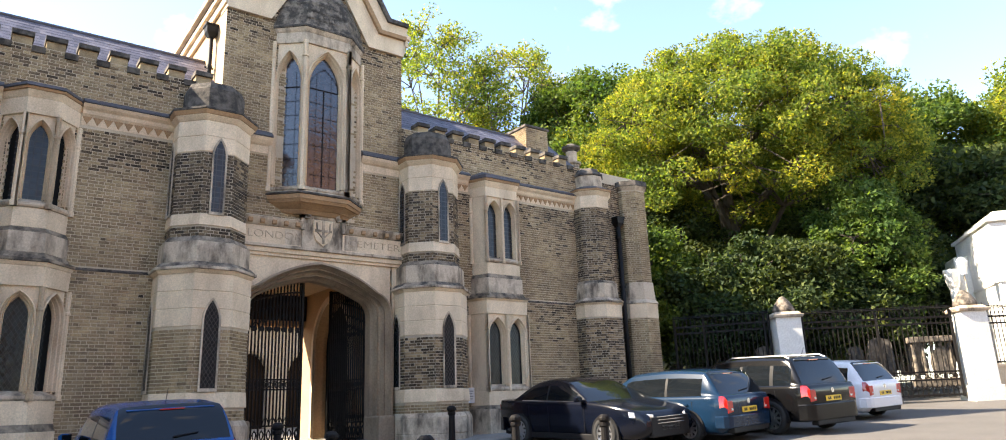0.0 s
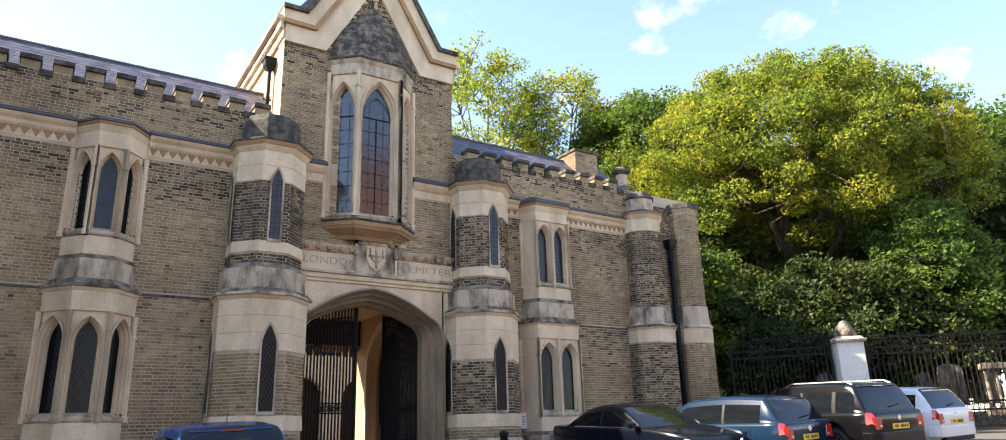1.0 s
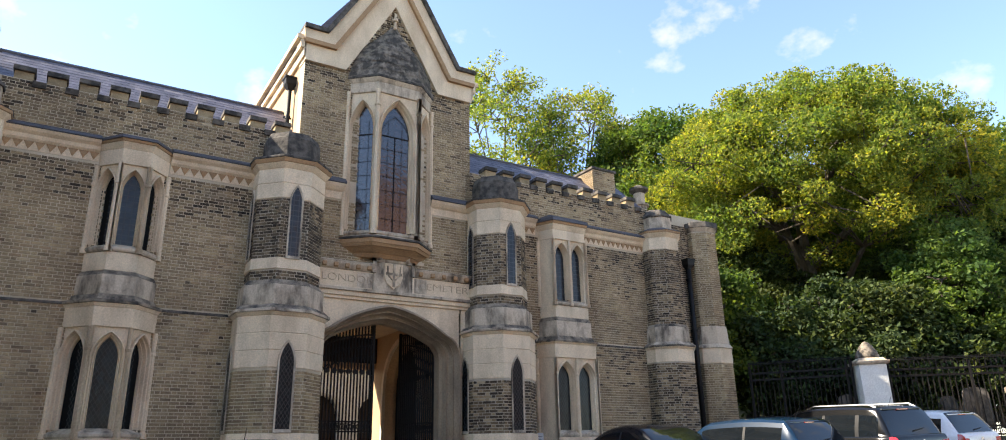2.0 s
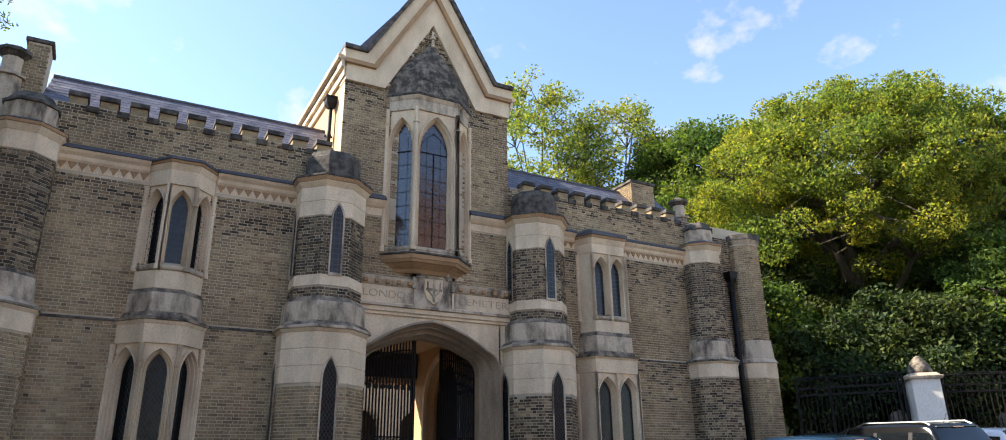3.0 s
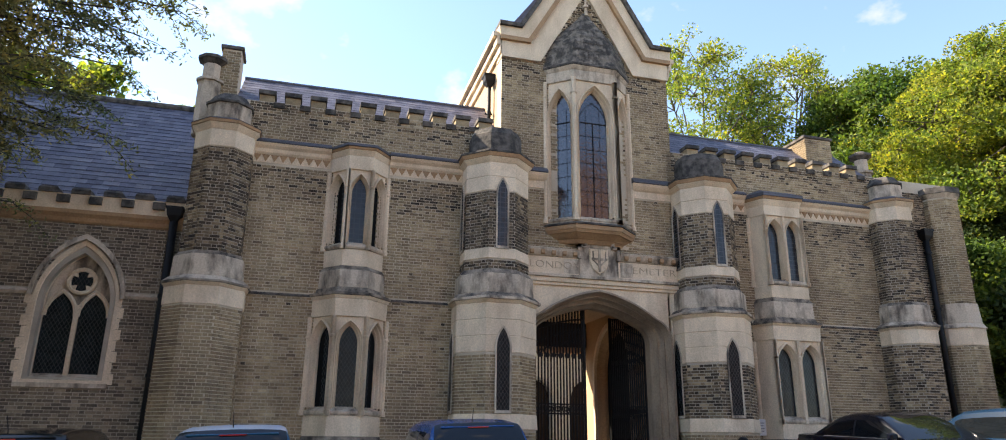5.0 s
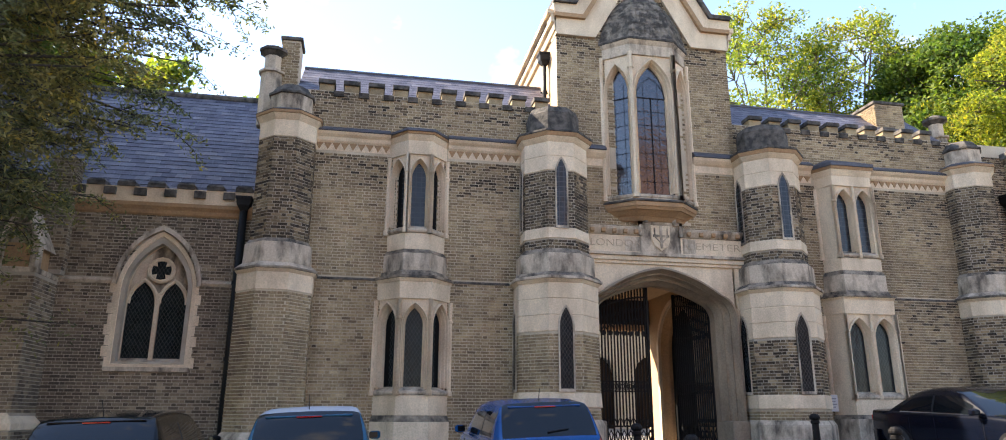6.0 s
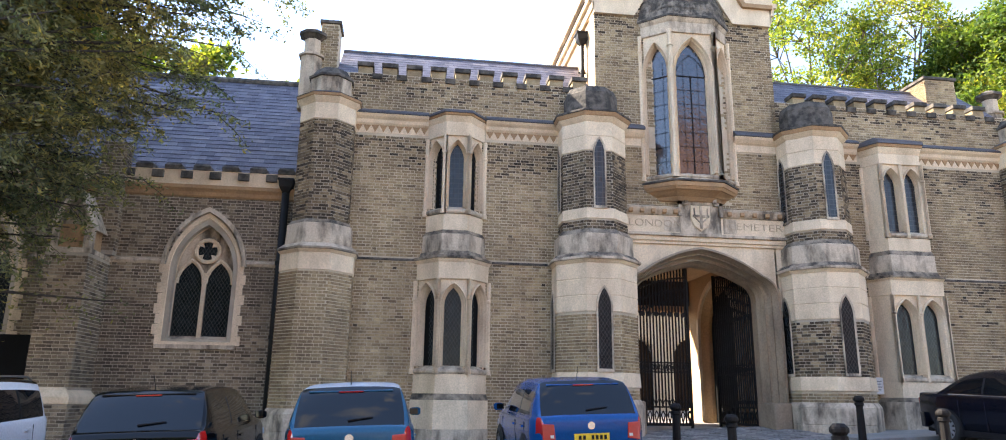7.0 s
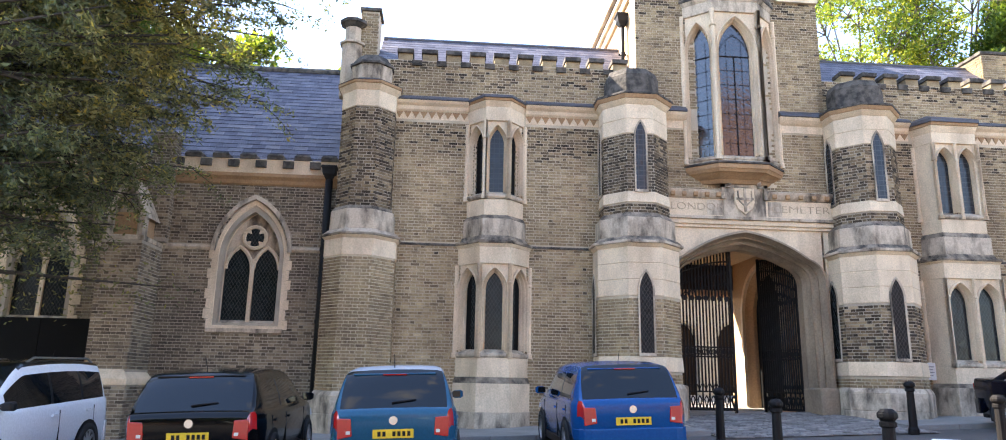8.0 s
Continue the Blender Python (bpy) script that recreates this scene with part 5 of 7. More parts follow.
def chapel_window(xc):
    w = thing("chapel_window", "two-light pointed stone window with a round eye in its tracery", "window", "chapel windows", kind="structure")
    F = face_frame((xc, CY, 0), (0, -1, 0))
    hw, z0, zs, rise = 0.66, 2.14, 3.72, 1.12
    outs = [(0.86, 1.98, 1.42, -0.01), (0.86, 1.98, 1.42, 0.03), (0.78, 2.06, 1.3, 0.03), (0.74, 2.09, 1.24, -0.05), (0.70, 2.11, 1.18, -0.08), (0.66, 2.14, 1.12, -0.18), (0.66, 2.14, 1.12, -0.3)]
    s = Shape()
    s.loft([[F(x, z, o) for x, z in pointed(0, a, b, zs, r, 9)] for a, b, r, o in outs], caps=False)
    part("stone_frame", s, STONE, w)
    # hood mould
    s = Shape()
    h1, h2 = pointed(0, 0.96, 3.7, 3.85, 1.42, 9)[1:-1], pointed(0, 0.87, 3.7, 3.85, 1.30, 9)[1:-1]
    s.loft([[F(x, z, 0.0) for x, z in h1], [F(x, z, 0.10) for x, z in h1], [F(x, z, 0.12) for x, z in h2], [F(x, z, 0.02) for x, z in h2]], caps=False, closed=False)
    part("hood_mould", s, STONE_GREY, w)
    # uneven jamb stones
    rj = random.Random(int(-xc * 10))
    z = 1.98
    k = 0
    while z < 3.75:
        h = 0.24
        for sg in (-1, 1):
            e = 0.91 + (0.07 if (k + (sg > 0)) % 2 else 0.0) + rj.uniform(0, 0.05)
            q = Shape()
            a, b = sorted((sg * 0.8, sg * e))
            q.loft([[F(a, z + 0.006, o), F(b, z + 0.006, o), F(b, z + h - 0.006, o), F(a, z + h - 0.006, o)] for o in (0.0, 0.024)])
            part("jamb_stone", q, STONE, w)
        z += h
        k += 1
    q = Shape()
    q.loft([[F(-0.9, 1.9, o), F(0.9, 1.9, o), F(0.9, 2.0, o), F(-0.9, 2.0, o)] for o in (0.0, 0.07)])
    q.loft([[F(-0.66, 2.1, -0.02), F(0.66, 2.1, -0.02), F(0.66, 2.06, 0.02), F(-0.66, 2.06, 0.02)], [F(-0.66, 2.22, -0.22), F(0.66, 2.22, -0.22), F(0.66, 2.06, -0.22), F(-0.66, 2.06, -0.22)]])
    part("sill", q, STONE_GREY, w, bevel=0.01)
    # tracery
    q = Shape()
    q.loft([[F(-0.045, 2.14, -0.14), F(0.045, 2.14, -0.14), F(0.05, 2.14, -0.22), F(-0.05, 2.14, -0.22)], [F(-0.045, 3.7, -0.14), F(0.045, 3.7, -0.14), F(0.05, 3.7, -0.22), F(-0.05, 3.7, -0.22)]])
    part("mullion", q, STONE, w)
    for c in (-0.33, 0.33):
        q = Shape()
        q.tube([F(x, z, -0.18) for x, z in pointed(c, 0.31, 3.3, 3.45, 0.55, 8)[1:-1]], 0.05, 6)
        part("tracery_arch", q, STONE, w)
        glass_sheet("window_light", F, pointed(c, 0.31, 2.14, 3.45, 0.55, 8), -0.20, LEADED, w, "dark leaded glass")
    q = Shape()
    q.tube([F(0.27 * math.cos(a), 4.24 + 0.27 * math.sin(a), -0.18) for a in [k * math.tau / 16 for k in range(17)]], 0.05, 6)
    part("tracery_eye", q, STONE, w)
    for k in range(4):
        a = math.pi / 4 + k * math.pi / 2
        cusp = Shape()
        cusp.loft([[F(0.25 * math.cos(a + d), 4.24 + 0.25 * math.sin(a + d), o) for d in (-0.28, 0.28)] + [F(0.13 * math.cos(a), 4.24 + 0.13 * math.sin(a), o)] for o in (-0.195, -0.15)])
        part("tracery_cusp", cusp, STONE, w)
    glass_sheet("window_eye", F, [(0.26 * math.cos(a), 4.24 + 0.26 * math.sin(a)) for a in [k * math.tau / 16 for k in range(16)]], -0.2, LEADED, w)
    s = Shape()
    s.add([F(x, z, -0.23) for x, z in pointed(0, 0.68, 2.1, zs, 1.15, 9)], [tuple(range(len(pointed(0, 0.68, 2.1, zs, 1.15, 9))))])
    part("tracery_field", s, STONE_GREY, w)
    return w


for xw in WINS:
    chapel_window(xw)


def buttress(xc):
    b = thing("buttress", "stepped brick buttress with a gabled stone head", "buttress", kind="structure")
    y1 = CY
    q = Shape()
    hw = 0.44
    q.box(xc - hw - 0.1, xc + hw + 0.1, -1.05, y1, -1.2, 0.68)
    part("base_core", q, MORTAR_PALE, b)
    bricks = []
    F = face_frame((xc, -1.05, 0), (0, -1, 0))
    bricks += brick_quads(F, -hw - 0.1, hw + 0.1, -0.9, 0.66, None, 41)
    G = face_frame((xc + hw + 0.1, (-1.05 + y1) / 2, 0), (1, 0, 0))
    bricks += brick_quads(G, -(y1 + 1.05) / 2, (y1 + 1.05) / 2, -0.9, 0.66, None, 42)
    q = Shape()
    q.loft([[(xc - hw - 0.14 + e, -1.09 + e, z), (xc + hw + 0.14 - e, -1.09 + e, z), (xc + hw + 0.14 - e, y1, z), (xc - hw - 0.14 + e, y1, z)] for z, e in ((0.66, 0.0), (0.8, 0.0), (1.0, 0.2))])
    part("offset_stone", q, STONE, b, bevel=0.015)
    q = Shape()
    q.box(xc - hw, xc + hw, -0.88, y1, 0.8, 3.85)
    part("shaft_core", q, MORTAR_PALE, b)
    F = face_frame((xc, -0.88, 0), (0, -1, 0))
    G = face_frame((xc + hw, (-0.88 + y1) / 2, 0), (1, 0, 0))
    bricks += brick_quads(F, -hw, hw, 1.0, 3.8, None, 43) + brick_quads(G, -(y1 + 0.88) / 2, (y1 + 0.88) / 2, 1.0, 3.8, None, 44)
    lay(bricks, GREY_BRICK, GREY_BRICK_ONE, b)
    # gabled head
    q = Shape()
    q.box(xc - 0.46, xc + 0.46, -0.86, y1, 3.85, 3.97)
    q.box(xc - 0.4, xc - 0.26, -0.84, -0.55, 3.97, 4.5)
    q.box(xc + 0.26, xc + 0.4, -0.84, -0.55, 3.97, 4.5)
    part("head_shafts", q, STONE_GREY, b, bevel=0.02)
    q = Shape()
    q.box(xc - 0.3, xc + 0.3, -0.76, y1, 3.95, 4.5)
    part("head_niche", q, STONE_ORANGE, b)
    q = Shape()
    q.loft([[(xc - 0.45, y, 4.38), (xc - 0.45, y, 4.46), (xc, y, 5.42), (xc + 0.45, y, 4.46), (xc + 0.45, y, 4.38), (xc, y, 5.28)] for y in (-0.9, -0.7)])
    part("gable_moulding", q, STONE_GREY, b)
    q = Shape()
    q.add([(xc - 0.42, -0.72, 4.42), (xc + 0.42, -0.72, 4.42), (xc, -0.72, 5.34), (xc - 0.42, y1, 4.42), (xc + 0.42, y1, 4.42), (xc, y1, 5.34)], [(0, 1, 2), (0, 2, 5, 3), (1, 4, 5, 2)])
    part("gable_roof", q, STONE_GREY, b)
    q = Shape()
    q.rod((xc, -0.85, 5.32), (xc, -0.85, 5.5), 0.05, 6)
    q.loft([[(xc + a * w, -0.85 + c * w, z) for a, c in ((-1, 0), (0, -1), (1, 0), (0, 1))] for z, w in ((5.46, 0.05), (5.54, 0.15), (5.62, 0.05))])
    part("finial", q, STONE_GREY, b)
    # upper brick pier behind the parapet
    q = Shape()
    q.box(xc + 0.02, xc + 0.56, CY - 0.25, y1 + 0.1, 4.0, 6.75)
    part("upper_pier", q, MORTAR_PALE, b)
    up = brick_quads(face_frame((xc + 0.29, CY - 0.25, 0), (0, -1, 0)), -0.27, 0.27, 4.1, 6.75, None, 45)
    up += brick_quads(face_frame((xc + 0.56, CY - 0.075, 0), (1, 0, 0)), -0.175, 0.175, 4.1, 6.75, None, 46)
    brick_mass("brickwork", up, GREY_BRICK, b)
    return b


buttress(-14.85)
hoard = thing("hoarding", "plain black timber hoarding against the chapel wall", "hoarding")
for k in range(7):
    q = Shape()
    q.box(-24 + k * 1.23, -24 + k * 1.23 + 1.22, -0.30, -0.25, -0.95, 2.1)
    part("panel", q, BOARD_AND_SHADE, hoard, bevel=0.004)
q = Shape()
q.box(-24, -15.4, -0.25, 0.2, 2.02, 2.08)
part("top_board", q, BOARD_AND_SHADE, hoard)

# ---- parked cars ----
def paint(name, colour, metal=0.35):
    return plain(name, colour, 0.2, metal * 0.2, 0.25, 0.2)


CAR_GLASS = plain("car_glass", (0.006, 0.008, 0.010), 0.02, 0.0, 0.0, 0.5)
RUBBER = plain("tyre_rubber", (0.015, 0.015, 0.015), 0.85)
TRIM = plain("black_trim", (0.009, 0.009, 0.010), 0.55, 0, 0, 0.25)
ALLOY = plain("alloy_rim", (0.55, 0.56, 0.58), 0.3, 0.9)
CHROME = plain("chrome", (0.75, 0.76, 0.78), 0.12, 1.0)
RED_LAMP = plain("red_lamp", (0.42, 0.012, 0.010), 0.12, 0.0, 1.0)
CLEAR_LAMP = plain("clear_lamp", (0.62, 0.64, 0.66), 0.1, 0.3, 1.0)
PLATE_Y = plain("plate_yellow", (0.75, 0.50, 0.03), 0.45)
PLATE_W = plain("plate_white", (0.75, 0.75, 0.72), 0.45)


def car_wheel(car, x, y, r, side):
    """Wheel with tyre and a spoked rim; side is the sign of the outer side along y."""
    n = 20
    ring = lambda rr, yy: [(x + rr * math.cos(k * math.tau / n), y + side * yy, r + rr * math.sin(k * math.tau / n)) for k in range(n)]
    q = Shape()
    q.loft([ring(r * 0.62, -0.10), ring(r * 0.93, -0.10), ring(r, -0.07), ring(r, 0.06), ring(r * 0.94, 0.095), ring(r * 0.70, 0.10), ring(r * 0.66, 0.07)], caps=False)
    w = part("wheel", q, RUBBER, car, smooth=True)
    q = Shape()
    q.loft([ring(r * 0.68, 0.04), ring(r * 0.68, 0.085), ring(r * 0.61, 0.085), ring(r * 0.58, 0.01)], caps=False)
    for k in range(10):
        a = k * math.tau / 10
        c, s2 = math.cos(a), math.sin(a)
        q.loft([[(x + c * d - s2 * e, y + side * yy, r + s2 * d + c * e) for d, e, yy in ((d0, -wd, 0.03), (d0, wd, 0.03), (d0, wd, yo), (d0, -wd, yo))] for d0, wd, yo in ((r * 0.1, 0.035, 0.075), (r * 0.62, 0.022, 0.07))])
    q.loft([ring(0.06, 0.03), ring(0.06, 0.085)])
    part("rim", q, ALLOY, w)
    q = Shape()
    q.loft([ring(r * 0.64, 0.0), ring(r * 0.64, 0.012)])
    part("brake_backing", q, TRIM, w)


def car(name, L, W, H, colour, label, m, style="hatch", rails=False, rear_plate=PLATE_Y, roof=None, trim_low=False):
    """A parked car, nose towards +x, built from shell, cabin, panes, lamps and wheels."""
    c = thing(name, label, "car", "parked cars")
    hw = W / 2
    x0, x1 = -L / 2, L / 2
    belt_r, belt_f = {"hatch": (0.645, 0.615), "suv": (0.63, 0.60), "saloon": (0.70, 0.64), "mpv": (0.63, 0.57)}[style]
    br, bf = belt_r * H, belt_f * H
    sill = 0.19 if style != "suv" else 0.27
    ws = {"hatch": 0.235, "suv": 0.22, "saloon": 0.19, "mpv": 0.29}[style] * L     # windscreen foot from the middle
    rw = {"hatch": -0.468, "suv": -0.465, "saloon": -0.36, "mpv": -0.475}[style] * L    # rear window foot
    rf = {"hatch": 0.06, "suv": 0.06, "saloon": 0.02, "mpv": 0.09}[style] * L     # roof front
    rr = {"hatch": -0.385, "suv": -0.40, "saloon": -0.19, "mpv": -0.43}[style] * L    # roof rear
    hood = bf * 0.80
    wb, wr = hw * 0.93, hw * 0.76

    def ztop(x):
        """Height of the shoulder line, which becomes the bonnet."""
        if x > ws:
            u = (x - ws) / (x1 - ws)
            return bf + 0.03 - (bf + 0.03 - hood) * u ** 1.5 - 0.17 * max(0.0, (u - 0.86) / 0.14) ** 2
        u = (x - x0) / (ws - x0)
        return br + (bf + 0.03 - br) * u - 0.09 * max(0.0, 1 - (x - x0) / 0.07) ** 2

    def roofline(x):
        zs = ztop(x)
        if x <= rw or x >= ws:
            return zs
        arc = lambda q: H - 0.05 * ((q - (rr + rf) / 2) / ((rf - rr) / 2)) ** 2
        if x < rr:
            u = (x - rw) / (rr - rw)
            return zs + (arc(rr) - zs) * (1 - (1 - u) ** 1.3)
        if x > rf:
            u = (ws - x) / (ws - rf)
            return zs + (arc(rf) - zs) * (1 - (1 - u) ** 1.25)
        return arc(x)

    def section(x):
        """Ring across the car: floor, flank, shoulder, side glass, cant rail, roof."""
        er, ef = x - x0, x1 - x
        w = hw * (1 - 0.15 * max(0.0, 1 - er / (0.1 * L)) ** 2 - 0.24 * max(0.0, 1 - ef / (0.17 * L)) ** 2)
        zs, zr = ztop(x), roofline(x)
        h = zr - zs
        k = min(1.0, h / (H - br))
        zb = sill + 0.14 * max(0.0, 1 - min(er, ef) / 0.2)
        d = zs - zb
        half = [(0.0, zb), (w * 0.82, zb), (w * 0.95, zb + 0.05), (w * 0.982, zb + 0.35 * d), (w, zb + 0.66 * d), (w * 0.988, zs - 0.07), (w * 0.962, zs - 0.012)]
        y7, yr = w * 0.945, w * (0.93 - 0.155 * k)
        for j in range(6):
            half.append((y7 + (yr - y7) * (j / 5) ** 1.35, zs + 0.91 * h * j / 5))
        cr = 0.012 + 0.012 * k
        half += [(yr * 0.955, zs + 0.965 * h + 0.3 * cr), (yr * 0.85, zs + 0.99 * h + 0.7 * cr), (yr * 0.5, zs + h + cr), (0.0, zs + h + 1.25 * cr)]
        return [(x, y, z) for y, z in half] + [(x, -y, z) for y, z in reversed(half[1:-1])]

    span = ws - rw
    cuts = {"hatch": ((0.13, 0.42), (0.44, 0.80)), "suv": ((0.07, 0.22), (0.25, 0.50), (0.525, 0.84)), "saloon": ((0.14, 0.47), (0.49, 0.86)), "mpv": ((0.06, 0.27), (0.29, 0.54), (0.56, 0.90))}[style]
    cuts = [(rw + span * a, rw + span * e) for a, e in cuts]
    lin = lambda a, e, n: [a + (e - a) * k / n for k in range(n + 1)]
    st = [x0, x0 + 0.012, x0 + 0.03, x0 + 0.06] + lin(rw, rr, 7) + lin(rr, rf, 8) + lin(rf, ws, 8) + lin(ws, x1 - 0.12, 6) + [x1 - 0.06, x1 - 0.025, x1 - 0.008, x1]
    st += [e for pair in cuts for e in pair]
    st = sorted({round(x, 4) for x in st})
    st = [x for i, x in enumerate(st) if i == 0 or x - st[i - 1] > 0.006]
    rings = [section(x) for x in st]
    n = len(rings[0])
    groups = {}
    for i in range(len(st) - 1):
        xm = (st[i] + st[i + 1]) / 2
        for e in range(n):
            j = e if e < n // 2 else n - 1 - e
            sd = 1 if e < n // 2 else -1
            key = ("body", 0)
            if 7 <= j <= 10 and roofline(xm) - ztop(xm) > 0.12:
                for ci, (ca, ce) in enumerate(cuts):
                    if ca < xm < ce:
                        key = ("side_window", sd * (ci + 1))
                if key[0] == "body" and cuts[0][0] < xm < cuts[-1][1]:
                    key = ("pillar_cover", sd * (1 + sum(ce < xm for ca, ce in cuts)))
            elif j in (4, 5) and style != "mpv" and xm < x0 + 0.13:
                key = ("tail_lamp", sd)
            elif j >= 13 and rw + 0.015 < xm < rr - 0.02:
                key = ("rear_window", 0)
            elif j >= 13 and rf + 0.06 < xm < ws - 0.03:
                key = ("windscreen", 0)
            elif j >= 12 and rr - 0.02 <= xm <= rf + 0.06:
                key = ("roof_panel", 0)
            groups.setdefault(key, []).append((i, e))
    mats = {"tail_lamp": RED_LAMP, "body": colour, "roof_panel": roof or colour, "pillar_cover": TRIM}
    for (nm, _), cells in groups.items():
        ids, q = {}, Shape()

        def vid(i, e):
            if (i, e) not in ids:
                ids[(i, e)] = len(q.v)
                q.v.append(rings[i][e])
            return ids[(i, e)]
        for i, e in cells:
            f = (e + 1) % n
            q.f.append((vid(i, e), vid(i, f), vid(i + 1, f), vid(i + 1, e)))
        if nm == "body":
            q.f.append(tuple(vid(0, e) for e in reversed(range(n))))
            q.f.append(tuple(vid(len(st) - 1, e) for e in range(n)))
        part(nm, q, mats.get(nm, CAR_GLASS), c, smooth=True)

    def on_rear(u, v):
        """Point just outside the rear window: u across from -1 to 1, v up from 0 to 1."""
        x = rw + (rr - rw) * v
        return Vector((x - 0.02, u * wr * 0.9, roofline(x) + 0.015))
    for sg in (-1, 1):
        if style == "saloon":
            g2 = Shape()
            g2.tube([(x, sg * (hw * 0.95 + 0.004), ztop(x) + 0.004) for x in lin(cuts[0][0], cuts[-1][1], 8)], 0.01, 5)
            part("window_trim", g2, CHROME, c)
        # door seams and handles
        ys = sg * hw
        for xd in (ws - 0.1, (ws + rw) * 0.5 + 0.02, rw + 0.62):
            g2 = Shape()
            g2.box(xd - 0.004, xd + 0.004, min(ys * 0.975, ys * 1.002), max(ys * 0.975, ys * 1.002), sill + 0.12, ztop(xd) - 0.1)
            part("door_seam", g2, TRIM, c)
        for xd in ((ws + rw) * 0.5 + 0.18, rw + 0.80):
            g2 = Shape()
            g2.loft([[(xd + dx, ys * k, ztop(xd) - 0.17 + dz) for dx, dz in ((-0.09, -0.015), (0.09, -0.015), (0.08, 0.015), (-0.08, 0.015))] for k in (0.985, 1.03)])
            part("door_handle", g2, colour, c)
        # mirror
        mx = ws - 0.16
        g2 = Shape()
        g2.loft([[(mx + dx * k, sg * (wb + 0.03 + yy), bf + 0.10 + dz * k) for dx, dz in ((-0.06, -0.06), (0.05, -0.05), (0.06, 0.04), (-0.06, 0.06))] for yy, k in ((0.02, 0.7), (0.06, 1.05), (0.16, 1.1), (0.20, 0.75))])
        mir = part("door_mirror", g2, colour if style != "mpv" else TRIM, c, bevel=0.012)
        g2 = Shape()
        g2.box(mx - 0.074, mx - 0.066, sg * (wb + 0.12) - 0.065, sg * (wb + 0.12) + 0.065, bf + 0.055, bf + 0.15)
        part("mirror_glass", g2, CAR_GLASS, mir)
        # sill strip
        g2 = Shape()
        g2.box(-L * 0.26, L * 0.27, min(ys * 0.94, ys * 0.99), max(ys * 0.94, ys * 0.99), sill - 0.01, sill + (0.11 if not trim_low else 0.2))
        part("sill_trim", g2, TRIM, c, bevel=0.01)
    # wheels, each before a black plate that paints the shaded arch gap
    r = {"hatch": 0.31, "suv": 0.36, "saloon": 0.325, "mpv": 0.325}[style]
    for wx in (x0 + 0.20 * L, x1 - 0.205 * L):
        for sg in (-1, 1):
            n = 14
            g2 = Shape()
            arc = [(wx + (r + 0.055) * math.cos(k * math.pi / n), r + (r + 0.055) * math.sin(k * math.pi / n)) for k in range(n + 1)]
            poly = [(wx + r + 0.05, sill - 0.02)] + arc + [(wx - r - 0.05, sill - 0.02)]
            g2.loft([[(x, sg * hw * 0.93, z) for x, z in poly], [(x, sg * hw * 1.003, z) for x, z in poly]])
            part("arch_gap_shade", g2, TRIM, c)
            car_wheel(c, wx, sg * (hw - 0.062), r, sg)
    # tail: lamps, plate, badge, bumper, wiper, spoiler
    zt = br
    for sg in (-1, 1):
        g2 = Shape()
        h0, h1 = zt - 0.36, zt - 0.10
        face = [(hw * 0.62, h0 + 0.03), (hw * 0.84, h0), (hw * 0.85, h1), (hw * 0.64, h1 - 0.01)]
        g2.loft([[(x, sg * y, z) for y, z in face] for x in (x0 + 0.02, x0 - 0.012)])
        lampo = part("tail_lamp", g2, RED_LAMP, c, bevel=0.01)
        g2 = Shape()
        a1, a2 = sorted((sg * hw * 0.65, sg * hw * 0.71))
        g2.box(x0 - 0.018, x0 + 0.01, a1, a2, h0 + 0.06, h0 + 0.10)
        part("reversing_lens", g2, CLEAR_LAMP, lampo)
        g2 = Shape()
        a1, a2 = sorted((sg * hw * 0.58, sg * hw * 0.82))
        zl = hood - 0.12
        g2.loft([[(x1 - 0.30, sg * hw * 0.94, zl + 0.03), (x1 - 0.33, sg * hw * 0.93, zl + 0.13), (x1 - 0.05, sg * hw * 0.50, zl + 0.05), (x1 - 0.03, sg * hw * 0.52, zl - 0.03)],
                 [(x1 - 0.27, sg * hw * 0.965, zl + 0.03), (x1 - 0.30, sg * hw * 0.955, zl + 0.14), (x1 + 0.0, sg * hw * 0.52, zl + 0.07), (x1 + 0.012, sg * hw * 0.54, zl - 0.03)]])
        part("headlamp", g2, CLEAR_LAMP, c, bevel=0.008)
    g2 = Shape()
    g2.box(x0 - 0.014, x0 + 0.03, -0.26, 0.26, zt - 0.36, zt - 0.25)
    pl2 = part("number_plate", g2, rear_plate, c)
    for k in range(7):
        if k != 4:
            g2 = Shape()
            g2.box(x0 - 0.018, x0 - 0.013, -0.22 + k * 0.063, -0.22 + k * 0.063 + 0.04, zt - 0.335, zt - 0.275)
            part("plain_bar", g2, TRIM, pl2)
    g2 = Shape()
    g2.box(x1 - 0.02, x1 + 0.02, -0.26, 0.26, 0.36, 0.47)
    part("number_plate", g2, PLATE_W, c)
    g2 = Shape()
    g2.rod((x0 + 0.02, 0, zt - 0.14), (x0 - 0.006, 0, zt - 0.14), 0.055, 14)
    part("badge_disc", g2, CHROME, c)
    g2 = Shape()
    g2.loft([[(x, y, z) for x, y in ((x0 - 0.035, -hw * 0.72), (x0 - 0.01, -hw * 0.83), (x0 + 0.07, -hw * 0.92), (x0 + 0.25, -hw * 0.985), (x0 + 0.25, hw * 0.985), (x0 + 0.07, hw * 0.92), (x0 - 0.01, hw * 0.83), (x0 - 0.035, hw * 0.72))] for z in (0.30, 0.34, zt - 0.44, zt - 0.40)])
    part("rear_bumper", g2, TRIM if trim_low else colour, c, bevel=0.02)
    g2 = Shape()
    g2.box(x0 - 0.02, x0 + 0.15, -hw * 0.7, hw * 0.7, 0.20, 0.33)
